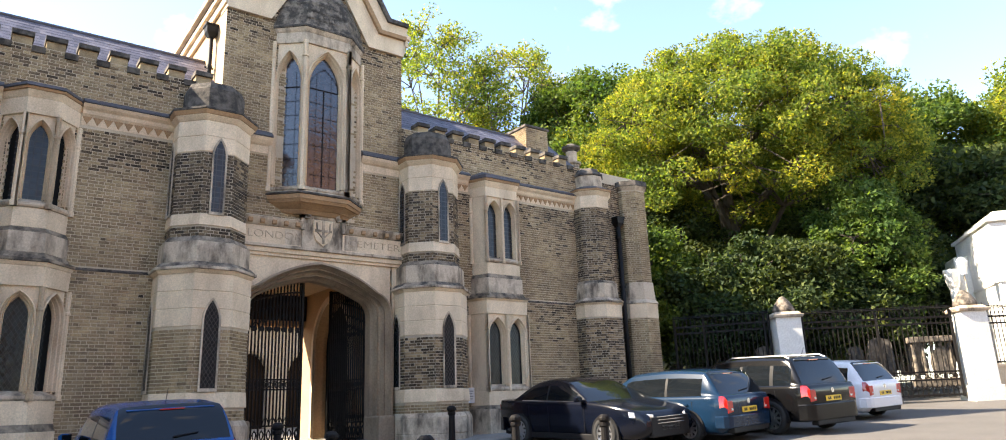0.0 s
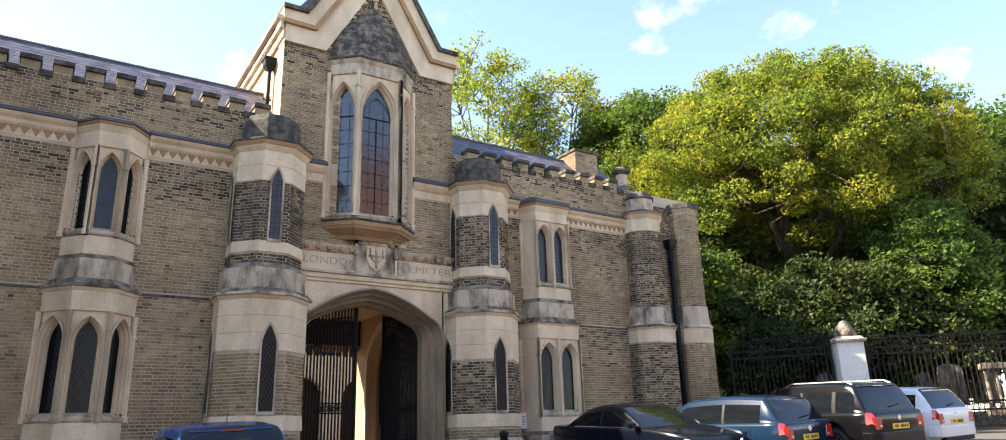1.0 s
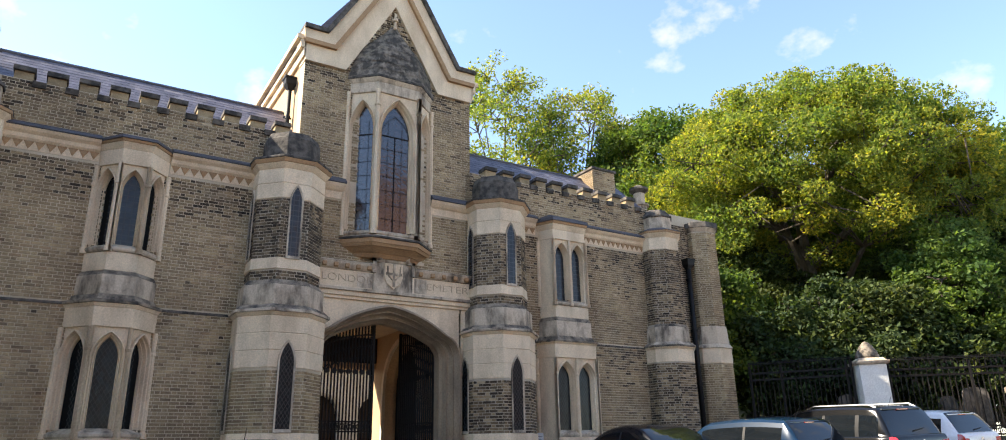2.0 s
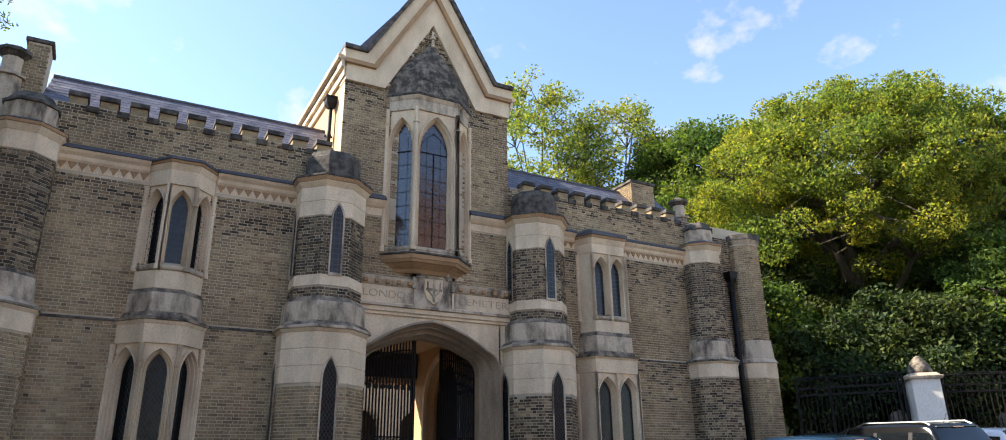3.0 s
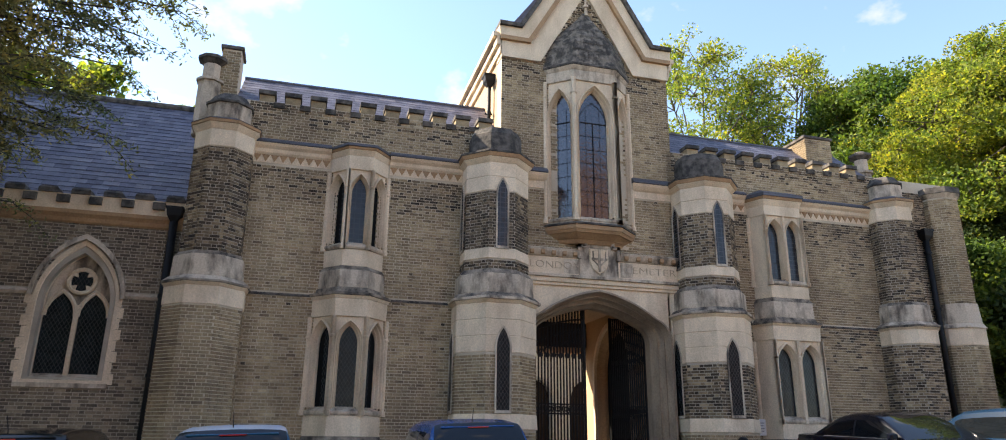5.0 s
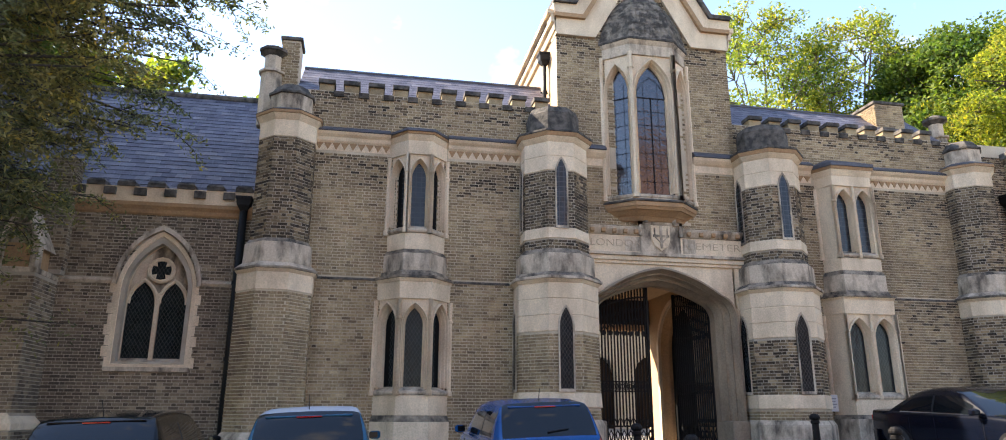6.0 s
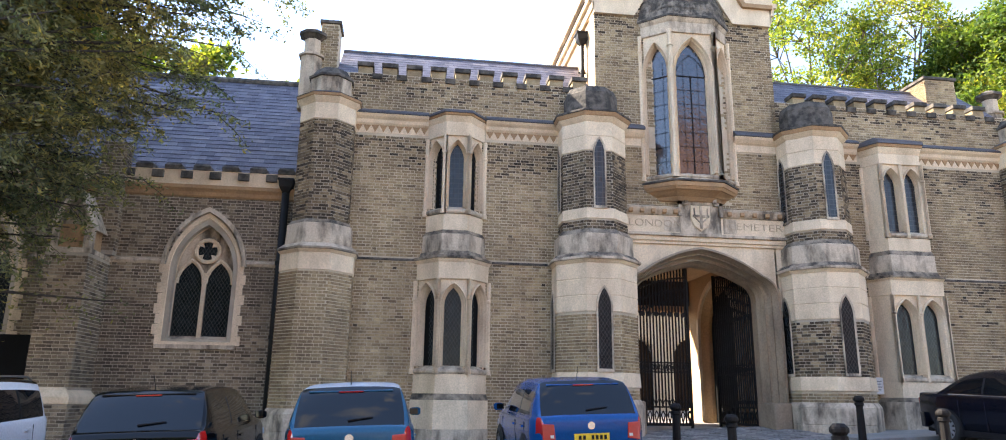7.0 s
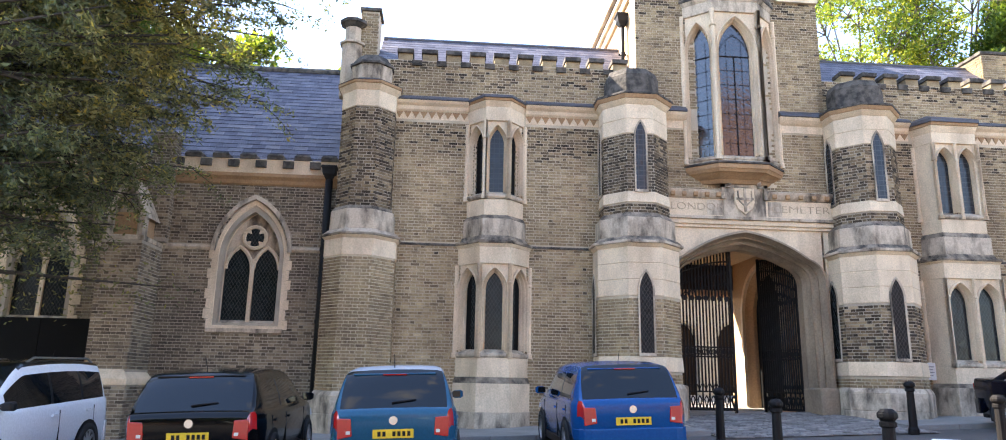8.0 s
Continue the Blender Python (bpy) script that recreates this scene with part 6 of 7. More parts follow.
    part("rear_valance", g2, TRIM, c, bevel=0.02)
    g2 = Shape()
    g2.loft([[(x, y, z) for x, y in ((x1 + 0.02, -hw * 0.62), (x1 + 0.02, hw * 0.62), (x1 - 0.12, hw * 0.6), (x1 - 0.12, -hw * 0.6))] for z in (0.24, hood - 0.10)])
    part("front_grille", g2, TRIM, c, bevel=0.02)
    for z in (0.50, 0.56, 0.62):
        g2 = Shape()
        g2.box(x1 + 0.012, x1 + 0.026, -hw * 0.42, hw * 0.42, z, z + 0.012)
        part("grille_bar", g2, CHROME, c)
    if style != "saloon":
        g2 = Shape()
        a, b = on_rear(0.05, 0.10), on_rear(-0.5, 0.16)
        g2.rod(a, b, 0.014, 6, 0.008)
        part("rear_wiper", g2, TRIM, c)
        g2 = Shape()
        g2.loft([[(rr - 0.07, y, H - 0.10) for y in (-wr * 0.86, wr * 0.86)] + [(rr + 0.14, y, H - 0.06) for y in (wr * 0.9, -wr * 0.9)],
                 [(rr - 0.08, y, H - 0.075) for y in (-wr * 0.86, wr * 0.86)] + [(rr + 0.14, y, H - 0.035) for y in (wr * 0.9, -wr * 0.9)]])
        part("roof_spoiler", g2, colour, c, bevel=0.012)
        g2 = Shape()
        g2.box(rr - 0.09, rr - 0.075, -0.16, 0.16, H - 0.096, H - 0.08)
        part("high_brake_lamp", g2, RED_LAMP, c)
        g2 = Shape()
        g2.rod((rr + 0.22, 0.02, H - 0.02), (rr + 0.10, 0.02, H + 0.19), 0.007, 6, 0.004)
        part("aerial", g2, TRIM, c)
    if rails:
        for sg in (-1, 1):
            g2 = Shape()
            y = sg * (wr - 0.07)
            g2.tube([(rr + 0.05, y, H - 0.04), (rr + 0.2, y, H + 0.025), (rf - 0.45, y, H + 0.035), (rf - 0.25, y, H - 0.03)], 0.018, 6)
            part("roof_rail", g2, ALLOY, c)
    c.matrix_world = m
    return c


BLACK = paint("black_car_paint", (0.0025, 0.0025, 0.003), 0.0)
NAVY = paint("dark_navy_paint", (0.003, 0.0045, 0.010), 0.2)
POLO = paint("steel_blue_paint", (0.016, 0.09, 0.16), 0.5)
BLUE = paint("bright_blue_paint", (0.003, 0.066, 0.22), 0.35)
SLATEB = paint("slate_blue_paint", (0.005, 0.02, 0.045), 0.3)
GREY = paint("anthracite_paint", (0.0045, 0.0045, 0.005), 0.2)
# pale colour that paints the bright sky reflection onto the hatchback's roof
ROOF_SHEEN = paint("painted_sky_sheen", (0.62, 0.70, 0.78), 0.1)
WHITE = paint("white_car_paint", (0.72, 0.73, 0.74), 0.0)


def parked(x, y, heading):
    """Pose on the sloping road; heading in degrees anticlockwise from +x."""
    tilt = Matrix.Rotation(-math.atan(0.038), 4, "Y") @ Matrix.Rotation(math.atan(0.025), 4, "X")
    return Matrix.Translation((x, y, gz(x, y))) @ tilt @ Matrix.Rotation(radians(heading), 4, "Z")


car("hatchback_car", 3.97, 1.68, 1.46, POLO, "steel-blue small hatchback with sky reflection painted on its roof, parked nose to the wall", parked(-8.16, -5.70, 91), roof=ROOF_SHEEN)
car("hatchback_car", 3.99, 1.73, 1.467, BLUE, "bright blue hatchback parked nose to the kerb", parked(-4.78, -4.75, 91))
car("hatchback_car", 4.2, 1.77, 1.47, BLACK, "black hatchback parked nose to the chapel", parked(-10.72, -5.45, 90))
car("mpv_car", 4.4, 1.80, 1.66, WHITE, "white people carrier with dark roof parked tail to the wall", parked(-14.2, -5.9, -90), style="mpv", rails=True, roof=BLACK)
car("saloon_car", 4.62, 1.81, 1.43, NAVY, "very dark navy saloon parked tail to the wall", parked(4.35, -5.0, -90), style="saloon")
car("hatchback_car", 4.38, 1.82, 1.47, SLATEB, "slate-blue hatchback parked nose in", parked(6.05, -5.75, 92), roof=None)
car("suv_car", 4.57, 1.85, 1.66, GREY, "dark grey estate four-by-four with roof rails", parked(8.4, -6.4, 84), style="suv", rails=True)
car("hatchback_car", 3.95, 1.72, 1.48, WHITE, "white small hatchback parked beside the four-by-four", parked(12.1, -6.0, 86))


# ---- bollards, bicycles, small things ----
def bollard(m, label="black cast-iron bollard with a collared top"):
    b = thing("bollard", label, "bollard", "bollards before the gate")
    prof = [(0.10, -0.1), (0.10, 0.10), (0.078, 0.14), (0.066, 0.78), (0.066, 0.80), (0.088, 0.82), (0.088, 0.86), (0.07, 0.875), (0.094, 0.90), (0.094, 0.965), (0.06, 1.0), (0.0, 1.005)]
    q = Shape()
    q.loft([[(r * math.cos(k * math.tau / 12), r * math.sin(k * math.tau / 12), z) for k in range(12)] for r, z in prof])
    part("post", q, IRON, b, smooth=False)
    q = Shape()
    q.loft([[(r * math.cos(k * math.tau / 12), r * math.sin(k * math.tau / 12), z) for k in range(12)] for r, z in ((0.10, 0.902), (0.105, 0.915), (0.105, 0.945), (0.10, 0.96))])
    part("collar", q, IRON, b)
    b.matrix_world = m
    return b


first = bollard(pose(-2.72, -4.75, gz(-2.72, -4.75)))
for x, y, dz in ((1.52, -3.65, 0.0), (-2.6, -6.7, -0.1), (-2.75, -9.7, -0.05), (0.75, -6.9, -0.1), (1.35, -8.5, -0.12)):
    copy_thing(first, pose(x, y, gz(x, y) + dz, 0, 0, 20 * x))
mk = thing("marker_post", "white rounded marker post at the roadside", "post")
q = Shape()
q.loft([[(x * k, y * k, z) for x, y in ((-0.14, -0.05), (0.14, -0.05), (0.16, 0.0), (0.14, 0.05), (-0.14, 0.05), (-0.16, 0.0))] for z, k in ((-0.1, 1.0), (0.62, 1.0), (0.68, 0.93), (0.70, 0.75))])
part("body", q, plain("marker_white", (0.8, 0.8, 0.79), 0.5), mk)
mk.matrix_world = pose(-2.6, -10.4, gz(-2.6, -10.4), 0, 0, -25)


def bicycle(m):
    b = thing("bicycle", "dark bicycle leaning against the wall", "bicycle", "bicycles by the wall")
    for x in (-0.52, 0.52):
        q = Shape()
        q.tube([(x + 0.33 * math.cos(k * math.tau / 20), 0, 0.34 + 0.33 * math.sin(k * math.tau / 20)) for k in range(21)], 0.018, 6)
        w = part("wheel", q, RUBBER, b)
        q = Shape()
        for k in range(12):
            q.rod((x, 0, 0.34), (x + 0.32 * math.cos(k * math.tau / 12), 0, 0.34 + 0.32 * math.sin(k * math.tau / 12)), 0.003, 3)
        part("spokes", q, ALLOY, w)
    q = Shape()
    for a, c2 in (((-0.52, 0, 0.34), (-0.05, 0, 0.30)), ((-0.05, 0, 0.30), (-0.2, 0, 0.92)), ((-0.2, 0, 0.85), (0.38, 0, 0.86)), ((-0.05, 0, 0.30), (0.40, 0, 0.76)), ((0.36, 0, 0.92), (0.52, 0, 0.34)), ((-0.52, 0, 0.34), (-0.2, 0, 0.82))):
        q.rod(a, c2, 0.019, 6)
    part("frame", q, TRIM, b)
    q = Shape()
    q.tube([(0.42, -0.30, 1.06), (0.46, -0.18, 1.08), (0.36, 0, 1.0), (0.46, 0.18, 1.08), (0.42, 0.30, 1.06)], 0.016, 6)
    q.rod((0.36, 0, 0.9), (0.35, 0, 1.02), 0.018, 6)
    part("handlebar", q, TRIM, b)
    q = Shape()
    q.loft([[(-0.34, -0.07, z), (-0.34, 0.07, z), (-0.05, 0.02, z), (-0.05, -0.02, z)] for z in (0.92, 0.98)])
    part("saddle", q, TRIM, b, bevel=0.015)
    b.matrix_world = m
    return b


bk = bicycle(pose(-13.35, -0.75, gz(-13.35) + 0.10, 12, 0, 10))
copy_thing(bk, pose(6.35, -1.0, gz(6.35) + 0.10, 10, 0, 80))

# ---- railings, piers and carriage gates up the road ----
FA, P1, P2 = Vector((12.85, -0.55, 0)), Vector((15.0, -3.55, 0)), Vector((19.45, -7.45, 0))
fdir = (P2 - P1).normalized()


def gate_pier(p, h, name="gate_pier"):
    g = thing(name, "white rendered gate pier with a weathered stone ball cap", "gate pier", "gate piers")
    ang = math.degrees(math.atan2(fdir.y, fdir.x))
    for z0, z1, a0, a1, mat, nm in ((-0.3, 0.35, 0.48, 0.48, RENDER_WHITE, "plinth"), (0.35, h, 0.41, 0.41, RENDER_WHITE, "shaft"), (h, h + 0.1, 0.48, 0.51, STONE_GREY, "cornice"), (h + 0.1, h + 0.2, 0.46, 0.36, STONE_GREY, "cap_slope")):
        q = Shape()
        q.loft([[(x * a, y * a, z) for x, y in ((-1, -1), (1, -1), (1, 1), (-1, 1))] for z, a in ((z0, a0), (z1, a1))])
        part(nm, q, mat, g, bevel=0.02)
    q = Shape()
    prof = [(0.36, 0.2), (0.37, 0.28), (0.30, 0.44), (0.20, 0.60), (0.09, 0.72), (0.02, 0.75)]
    q.loft([[(r * math.cos(k * math.tau / 12), r * math.sin(k * math.tau / 12), h + z) for k in range(12)] for r, z in prof])
    part("domed_cap", q, LICHEN, g, smooth=True)
    g.matrix_world = pose(p.x, p.y, gz(p.x), 0, 0, ang)
    return g


gate_pier(P1, 2.95)
gate_pier(P2, 2.72)


def railing(name, a, b, z_low, z_top, label, pitch=0.14, spikes=True, gate=False):
    f = thing(name, label, "railings" if not gate else "iron gate", "roadside ironwork")
    L = (b - a).length
    d = (b - a) / L
    ang = math.degrees(math.atan2(d.y, d.x))
    for z in ([z_low + 0.06, z_top] + ([z_low + 0.55, z_low + 0.8, z_top - 0.2] if gate else [z_top - 0.22])):
        q = Shape()
        q.box(0, L, -0.025, 0.025, z - 0.03, z + 0.03)
        part("rail", q, IRON, f)
    n = int(L / pitch)
    for k in range(n + 1):
        x = 0.04 + (L - 0.08) * k / n
        q = Shape()
        big = k in (0, n) or (gate and k == n // 2) or (not gate and k % 14 == 7)
        q.rod((x, 0, z_low), (x, 0, z_top + (0.1 if not big else 0.25)), 0.016 if not big else 0.05, 6)
        q.rod((x, 0, z_top + 0.1), (x, 0, z_top + 0.26), 0.026, 6, 0.003)
        part("bar", q, IRON, f)
        if gate:
            for zc in (z_low + 0.3, z_low + 0.67):
                q = Shape()
                q.tube([(x + 0.06 * math.cos(t), 0, zc + 0.07 * math.sin(t)) for t in [j * math.tau / 8 for j in range(9)]], 0.016, 5)
                part("ring_ornament", q, IRON, f)
    # crest of crossed wire thorns
    rng = random.Random(int(L * 100))
    q = Shape()
    for k in range(int(L / 0.09)):
        x = 0.05 + k * 0.09
        q.rod((x, rng.uniform(-0.1, 0.1), z_top + 0.18 + rng.uniform(-0.05, 0.05)), (x + rng.uniform(-0.14, 0.14), rng.uniform(-0.14, 0.14), z_top + 0.42 + rng.uniform(-0.08, 0.08)), 0.012, 4, 0.006)
    q.rod((0, -0.05, z_top + 0.3), (L, -0.05, z_top + 0.3), 0.018, 5)
    q.rod((0, 0.05, z_top + 0.36), (L, 0.05, z_top + 0.36), 0.014, 5)
    part("spiked_crest", q, IRON, f)
    f.matrix_world = pose(a.x, a.y, 0, 0, 0, ang)
    return f


G0 = gz(15.0)
railing("railings", FA, P1 - fdir * 0.5, 1.95, 3.45, "black iron railings with a spiked crest on a low wall")
railing("carriage_gate", P1 + fdir * 0.52, P2 - fdir * 0.52, G0 + 0.2, 3.35, "tall black iron carriage gates, shut, with spiked crest", 0.16, gate=True)
P3 = P2 + Vector((5.0, -3.4, 0))
railing("railings", P2 + (P3 - P2).normalized() * 0.5, P3, 1.75, 3.3, "black iron railings on a low brick wall beyond the pier")


def low_wall(a, b, z1, mat, label, cap=STONE):
    w = thing("low_wall", label, "wall", kind="structure")
    d = (b - a).normalized()
    nn2 = Vector((-d.y, d.x, 0)) * 0.18
    for z0, zt, k, m2, nm in ((0.0, z1 - 0.1, 1.0, mat, "wall_body"), (z1 - 0.1, z1, 1.25, cap, "coping")):
        q = Shape()
        q.loft([[p + nn2 * k + ZUP * z0 for p in (a, b)] + [p - nn2 * k + ZUP * z0 for p in (b, a)], [p + nn2 * k + ZUP * zt for p in (a, b)] + [p - nn2 * k + ZUP * zt for p in (b, a)]])
        part(nm, q, m2, w)
    return w


low_wall(FA - Vector((0.4, -0.5, 0)), P1 - fdir * 0.4, 1.95, MORTAR, "low brick wall with pale coping under the railings", RENDER_WHITE)
low_wall(P2 + fdir * 0.4, P3, 1.75, MORTAR, "low brick wall under the railings")

# ---- white house beyond ----
STONE_PALE = surface("pale_grey_render", (0.68, 0.67, 0.64), (0.52, 0.51, 0.49), 25, 1.8, 0.9, 0.5, 0.3)
house = thing("white_house", "white rendered house with plain upper block", "house")
for x0, x1, y0, y1, z0, z1, nm in ((0.0, 9, 0.0, 4.4, 0.3, 6.3, "main_block"), (-0.1, 9.1, -0.1, 4.5, 6.3, 6.42, "coping"), (0.3, 9, 0.3, 4.0, 6.42, 6.75, "attic"), (-0.5, 0.0, 3.0, 4.4, 0.3, 5.6, "side_wing"), (-0.05, 9.05, -0.05, 4.45, 4.1, 4.22, "string_course")):
    q = Shape()
    q.box(x0, x1, y0, y1, z0, z1)
    part(nm, q, RENDER_WHITE, house, bevel=0.03)
for y0 in (0.7, 1.9):
    q = Shape()
    q.box(-0.02, 0.03, y0, y0 + 0.7, 4.6, 5.8)
    part("blind_window", q, STONE_PALE, house)
house.matrix_world = pose(22.05, -7.75, 0.5, 0, 0, -54.8)
col = thing("garden_column", "white stone column with a square carved capital", "column")
for z0, z1, a0, a1 in ((0, 0.3, 0.4, 0.4), (0.3, 3.9, 0.26, 0.24), (3.9, 4.1, 0.26, 0.36), (4.1, 4.45, 0.36, 0.4), (4.45, 4.6, 0.42, 0.42)):
    q = Shape()
    q.loft([octagon(0, 0, a0, z0), octagon(0, 0, a1, z1)])
    part("drum", q, RENDER_WHITE, col, bevel=0.02)
col.scale = (0.62, 0.62, 0.98)
col.location = (22.7, -6.0, 0.9)
lamp = thing("street_lamp", "pale four-sided glass lantern on a slim post", "street lamp")
q = Shape()
q.rod((0, 0, 0), (0, 0, 4.2), 0.05, 8, 0.035)
part("post", q, STONE_GREY, lamp)
q = Shape()
q.loft([[(x * a, y * a, z) for x, y in ((-1, -1), (1, -1), (1, 1), (-1, 1))] for z, a in ((4.2, 0.14), (4.65, 0.24), (4.7, 0.27), (4.85, 0.1))])
part("lantern", q, plain("lantern_grey", (0.5, 0.52, 0.55), 0.3), lamp)
lamp.scale = (0.55, 0.55, 0.97)
lamp.location = (21.4, -6.9, 0.9)
bal = thing("balustrade", "weathered stone balustrade behind the carriage gates", "balustrade")
for z0, z1 in ((0.0, 0.3), (1.55, 1.75)):
    q = Shape()
    q.box(0, 1.5, -0.16, 0.16, z0, z1)
    part("rail", q, LICHEN, bal, bevel=0.02)
for k in range(5):
    q = Shape()
    x = 0.15 + k * 0.3
    q.loft([[(x + r * math.cos(t), r * math.sin(t), z) for t in [j * math.tau / 8 for j in range(8)]] for z, r in ((0.3, 0.09), (0.45, 0.06), (0.8, 0.12), (1.2, 0.07), (1.4, 0.06), (1.55, 0.09))])
    part("baluster", q, LICHEN, bal, smooth=True)
bal.matrix_world = pose(19.9, -5.2, 1.1, 0, 0, -48)

# ---- bank behind the railings with gravestones ----
q = Shape()
gx = [13 + 3.0 * i for i in range(16)]
gy = [-2 + 3.0 * j for j in range(16)]
vv = []
for y in gy:
    for x in gx:
        e = max(0, (x - 15) * 0.68 + (y + 3.5) * 0.73)
        vv.append((x, y, gz(x) + 0.25 + min(5.0, e * 0.16) + 0.3 * noise.noise((x * 0.3, y * 0.3, 0)) - (1.2 if e <= 0.01 else 0)))
q.add(vv, [(j * 16 + i, j * 16 + i + 1, (j + 1) * 16 + i + 1, (j + 1) * 16 + i) for j in range(15) for i in range(15)])
tagged(part("bank", q, EARTH), "leafy earth bank rising behind the railings", "ground", kind="structure")
rng = random.Random(3)
for k in range(12):
    t = rng.uniform(0.0, 1.1)
    p = FA.lerp(P2, t) + Vector((0.73, 0.68, 0)) * rng.uniform(1.5, 4.5)
    gsn = thing("gravestone", "old grey round-topped gravestone leaning on the bank", "gravestone", "gravestones on the bank")
    q = Shape()
    h = rng.uniform(0.9, 1.5)
    out = [(0.28, 0.0), (0.28, h - 0.2), (0.2, h - 0.07), (0.0, h), (-0.2, h - 0.07), (-0.28, h - 0.2), (-0.28, 0.0)]
    q.loft([[(x, -0.05, z) for x, z in out], [(x, 0.05, z) for x, z in out]])
    part("slab", q, STONE_DARK, gsn)
    gsn.matrix_world = pose(p.x, p.y, gz(p.x) + 0.75, rng.uniform(-6, 6), rng.uniform(-5, 5), -42 + rng.uniform(-12, 12))


# ---- trees ----
def leaf_cloud(name, centres, mat, size, parent, seed, flat=0.0, aspect=1.0, label=""):
    """One mesh of many small folded leaves at the given places."""
    r = np.random.RandomState(seed)
    c = np.asarray(centres, dtype=np.float64)
    n = len(c)
    u = r.normal(size=(n, 3))
    u[:, 2] *= (1 - flat)
    u /= np.linalg.norm(u, axis=1)[:, None]
    w = r.normal(size=(n, 3))
    w[:, 2] *= (1 - flat)
    w -= u * (w * u).sum(1)[:, None]
    w /= np.linalg.norm(w, axis=1)[:, None] + 1e-9
    sz = size * r.uniform(0.6, 1.35, size=(n, 1))
    drop = np.array([0, 0, -0.18]) * sz
    v = np.empty((n, 4, 3))
    v[:, 0] = c - u * sz * 0.5
    v[:, 1] = c + w * sz * 0.28 * aspect + drop
    v[:, 2] = c + u * sz * 0.5
    v[:, 3] = c - w * sz * 0.28 * aspect + drop * 0.4
    me = bpy.data.meshes.new(name)
    me.vertices.add(n * 4)
    me.vertices.foreach_set("co", v.reshape(-1))
    me.loops.add(n * 4)
    me.loops.foreach_set("vertex_index", np.arange(n * 4, dtype=np.int32))
    me.polygons.add(n)
    me.polygons.foreach_set("loop_start", np.arange(0, n * 4, 4, dtype=np.int32))
    me.update(calc_edges=True)
    return part(name, me, mat, parent, label)


def tree(name, base, height, spread, crown_low, n_limbs, n_leaves, leaf, mat, bark, seed, label, category="tree", gap=0.0, tuft=0.9, trunk_r=0.35, squash=1.0, low=-0.65, thick=0.2):
    """Tapered trunk, limbs to the rim of an uneven crown, twigs with tufts of leaves round their ends."""
    t = thing(name, label, category, at=base)
    rg = random.Random(seed)
    s = Shape()
    lean = Vector((rg.uniform(-0.06, 0.06), rg.uniform(-0.06, 0.06), 1))
    top = lean * (height * 0.62)
    s.tube([lean * (height * 0.62 * k / 5) + Vector((rg.uniform(-0.1, 0.1), rg.uniform(-0.1, 0.1), 0)) * (k > 0) for k in range(6)], [trunk_r * (1.25 - 0.17 * k) for k in range(6)], 8)
    part("trunk", s, bark, t)
    mid = (height + crown_low) / 2
    tufts = []
    limbs = Shape()
    # main boughs fork from the trunk; the finer limbs leave them
    forks = []
    for k in range(9):
        th = k * 2.399 + rg.uniform(-0.4, 0.4)
        foot = lean * (crown_low * 0.85 + (height * 0.6 - crown_low * 0.85) * (k / 8) ** 1.2)
        out = spread * rg.uniform(0.35, 0.6)
        end = Vector((out * math.cos(th), out * math.sin(th), min(height * 0.88, foot.z + (height - foot.z) * rg.uniform(0.35, 0.7))))
        bend = foot.lerp(end, 0.5) + Vector((rg.uniform(-0.4, 0.4), rg.uniform(-0.4, 0.4), -0.06 * spread))
        limbs.tube([foot, bend, end], [trunk_r * 0.45, trunk_r * 0.32, trunk_r * 0.16], 6)
        forks += [bend, bend.lerp(end, 0.5), end]
    forks += [lean * (height * q) for q in (0.4, 0.5, 0.6)]
    for k in range(n_limbs):
        th = k * 2.399 + rg.uniform(-0.3, 0.3)
        el = math.asin(max(-0.75, min(0.93, low + (0.95 - low) * (k + 0.5) / n_limbs)))
        rim = rg.uniform(0.8, 1.0)
        tip = Vector((spread * rim * math.cos(th) * math.cos(el), spread * rim * math.sin(th) * math.cos(el), mid + (height - crown_low) / 2 * rim * math.sin(el) * squash))
        start = min(forks, key=lambda p: (p - tip).length + (2.0 if p.z > tip.z else 0.0))
        m1 = start.lerp(tip, 0.5) + Vector((rg.uniform(-0.6, 0.6), rg.uniform(-0.6, 0.6), rg.uniform(0.0, 0.9)))
        limbs.tube([start, m1, tip], [trunk_r * thick, trunk_r * thick * 0.5, 0.025], 5)
        for j in range(5):
            f = rg.uniform(0.45, 1.0)
            p = (m1.lerp(tip, (f - 0.5) * 2) if f > 0.5 else start.lerp(m1, f * 2))
            q = p + Vector((rg.gauss(0, 1), rg.gauss(0, 1), rg.gauss(0.15, 0.8))) * spread * 0.15
            far = math.sqrt((q.x / spread) ** 2 + (q.y / spread) ** 2 + ((q.z - mid) / (height - crown_low) * 2) ** 2)
            if far > 1.02:
                q = p.lerp(q, 0.35)
            limbs.tube([p, q], [0.045, 0.015], 4)
            tufts.append(q)
        tufts.append(tip)
    part("branch_mass", limbs, bark, t, kind="stuff")
    r = np.random.RandomState(seed)
    tf = np.array([tuple(p) for p in tufts])
    keep = r.uniform(size=len(tf)) >= gap
    tf = tf[keep]
    w = r.uniform(0.5, 1.5, size=len(tf))
    idx = r.choice(len(tf), size=n_leaves, p=w / w.sum())
    rad = tuft * w[idx][:, None]
    off = r.normal(size=(n_leaves, 3))
    off /= np.linalg.norm(off, axis=1)[:, None]
    off *= rad * r.uniform(0.25, 1.0, size=(n_leaves, 1)) ** 0.5
    off[:, 2] *= 0.62
    leaf_cloud("crown", tf[idx] + off, mat, leaf, t, seed, 0.25)
    return t


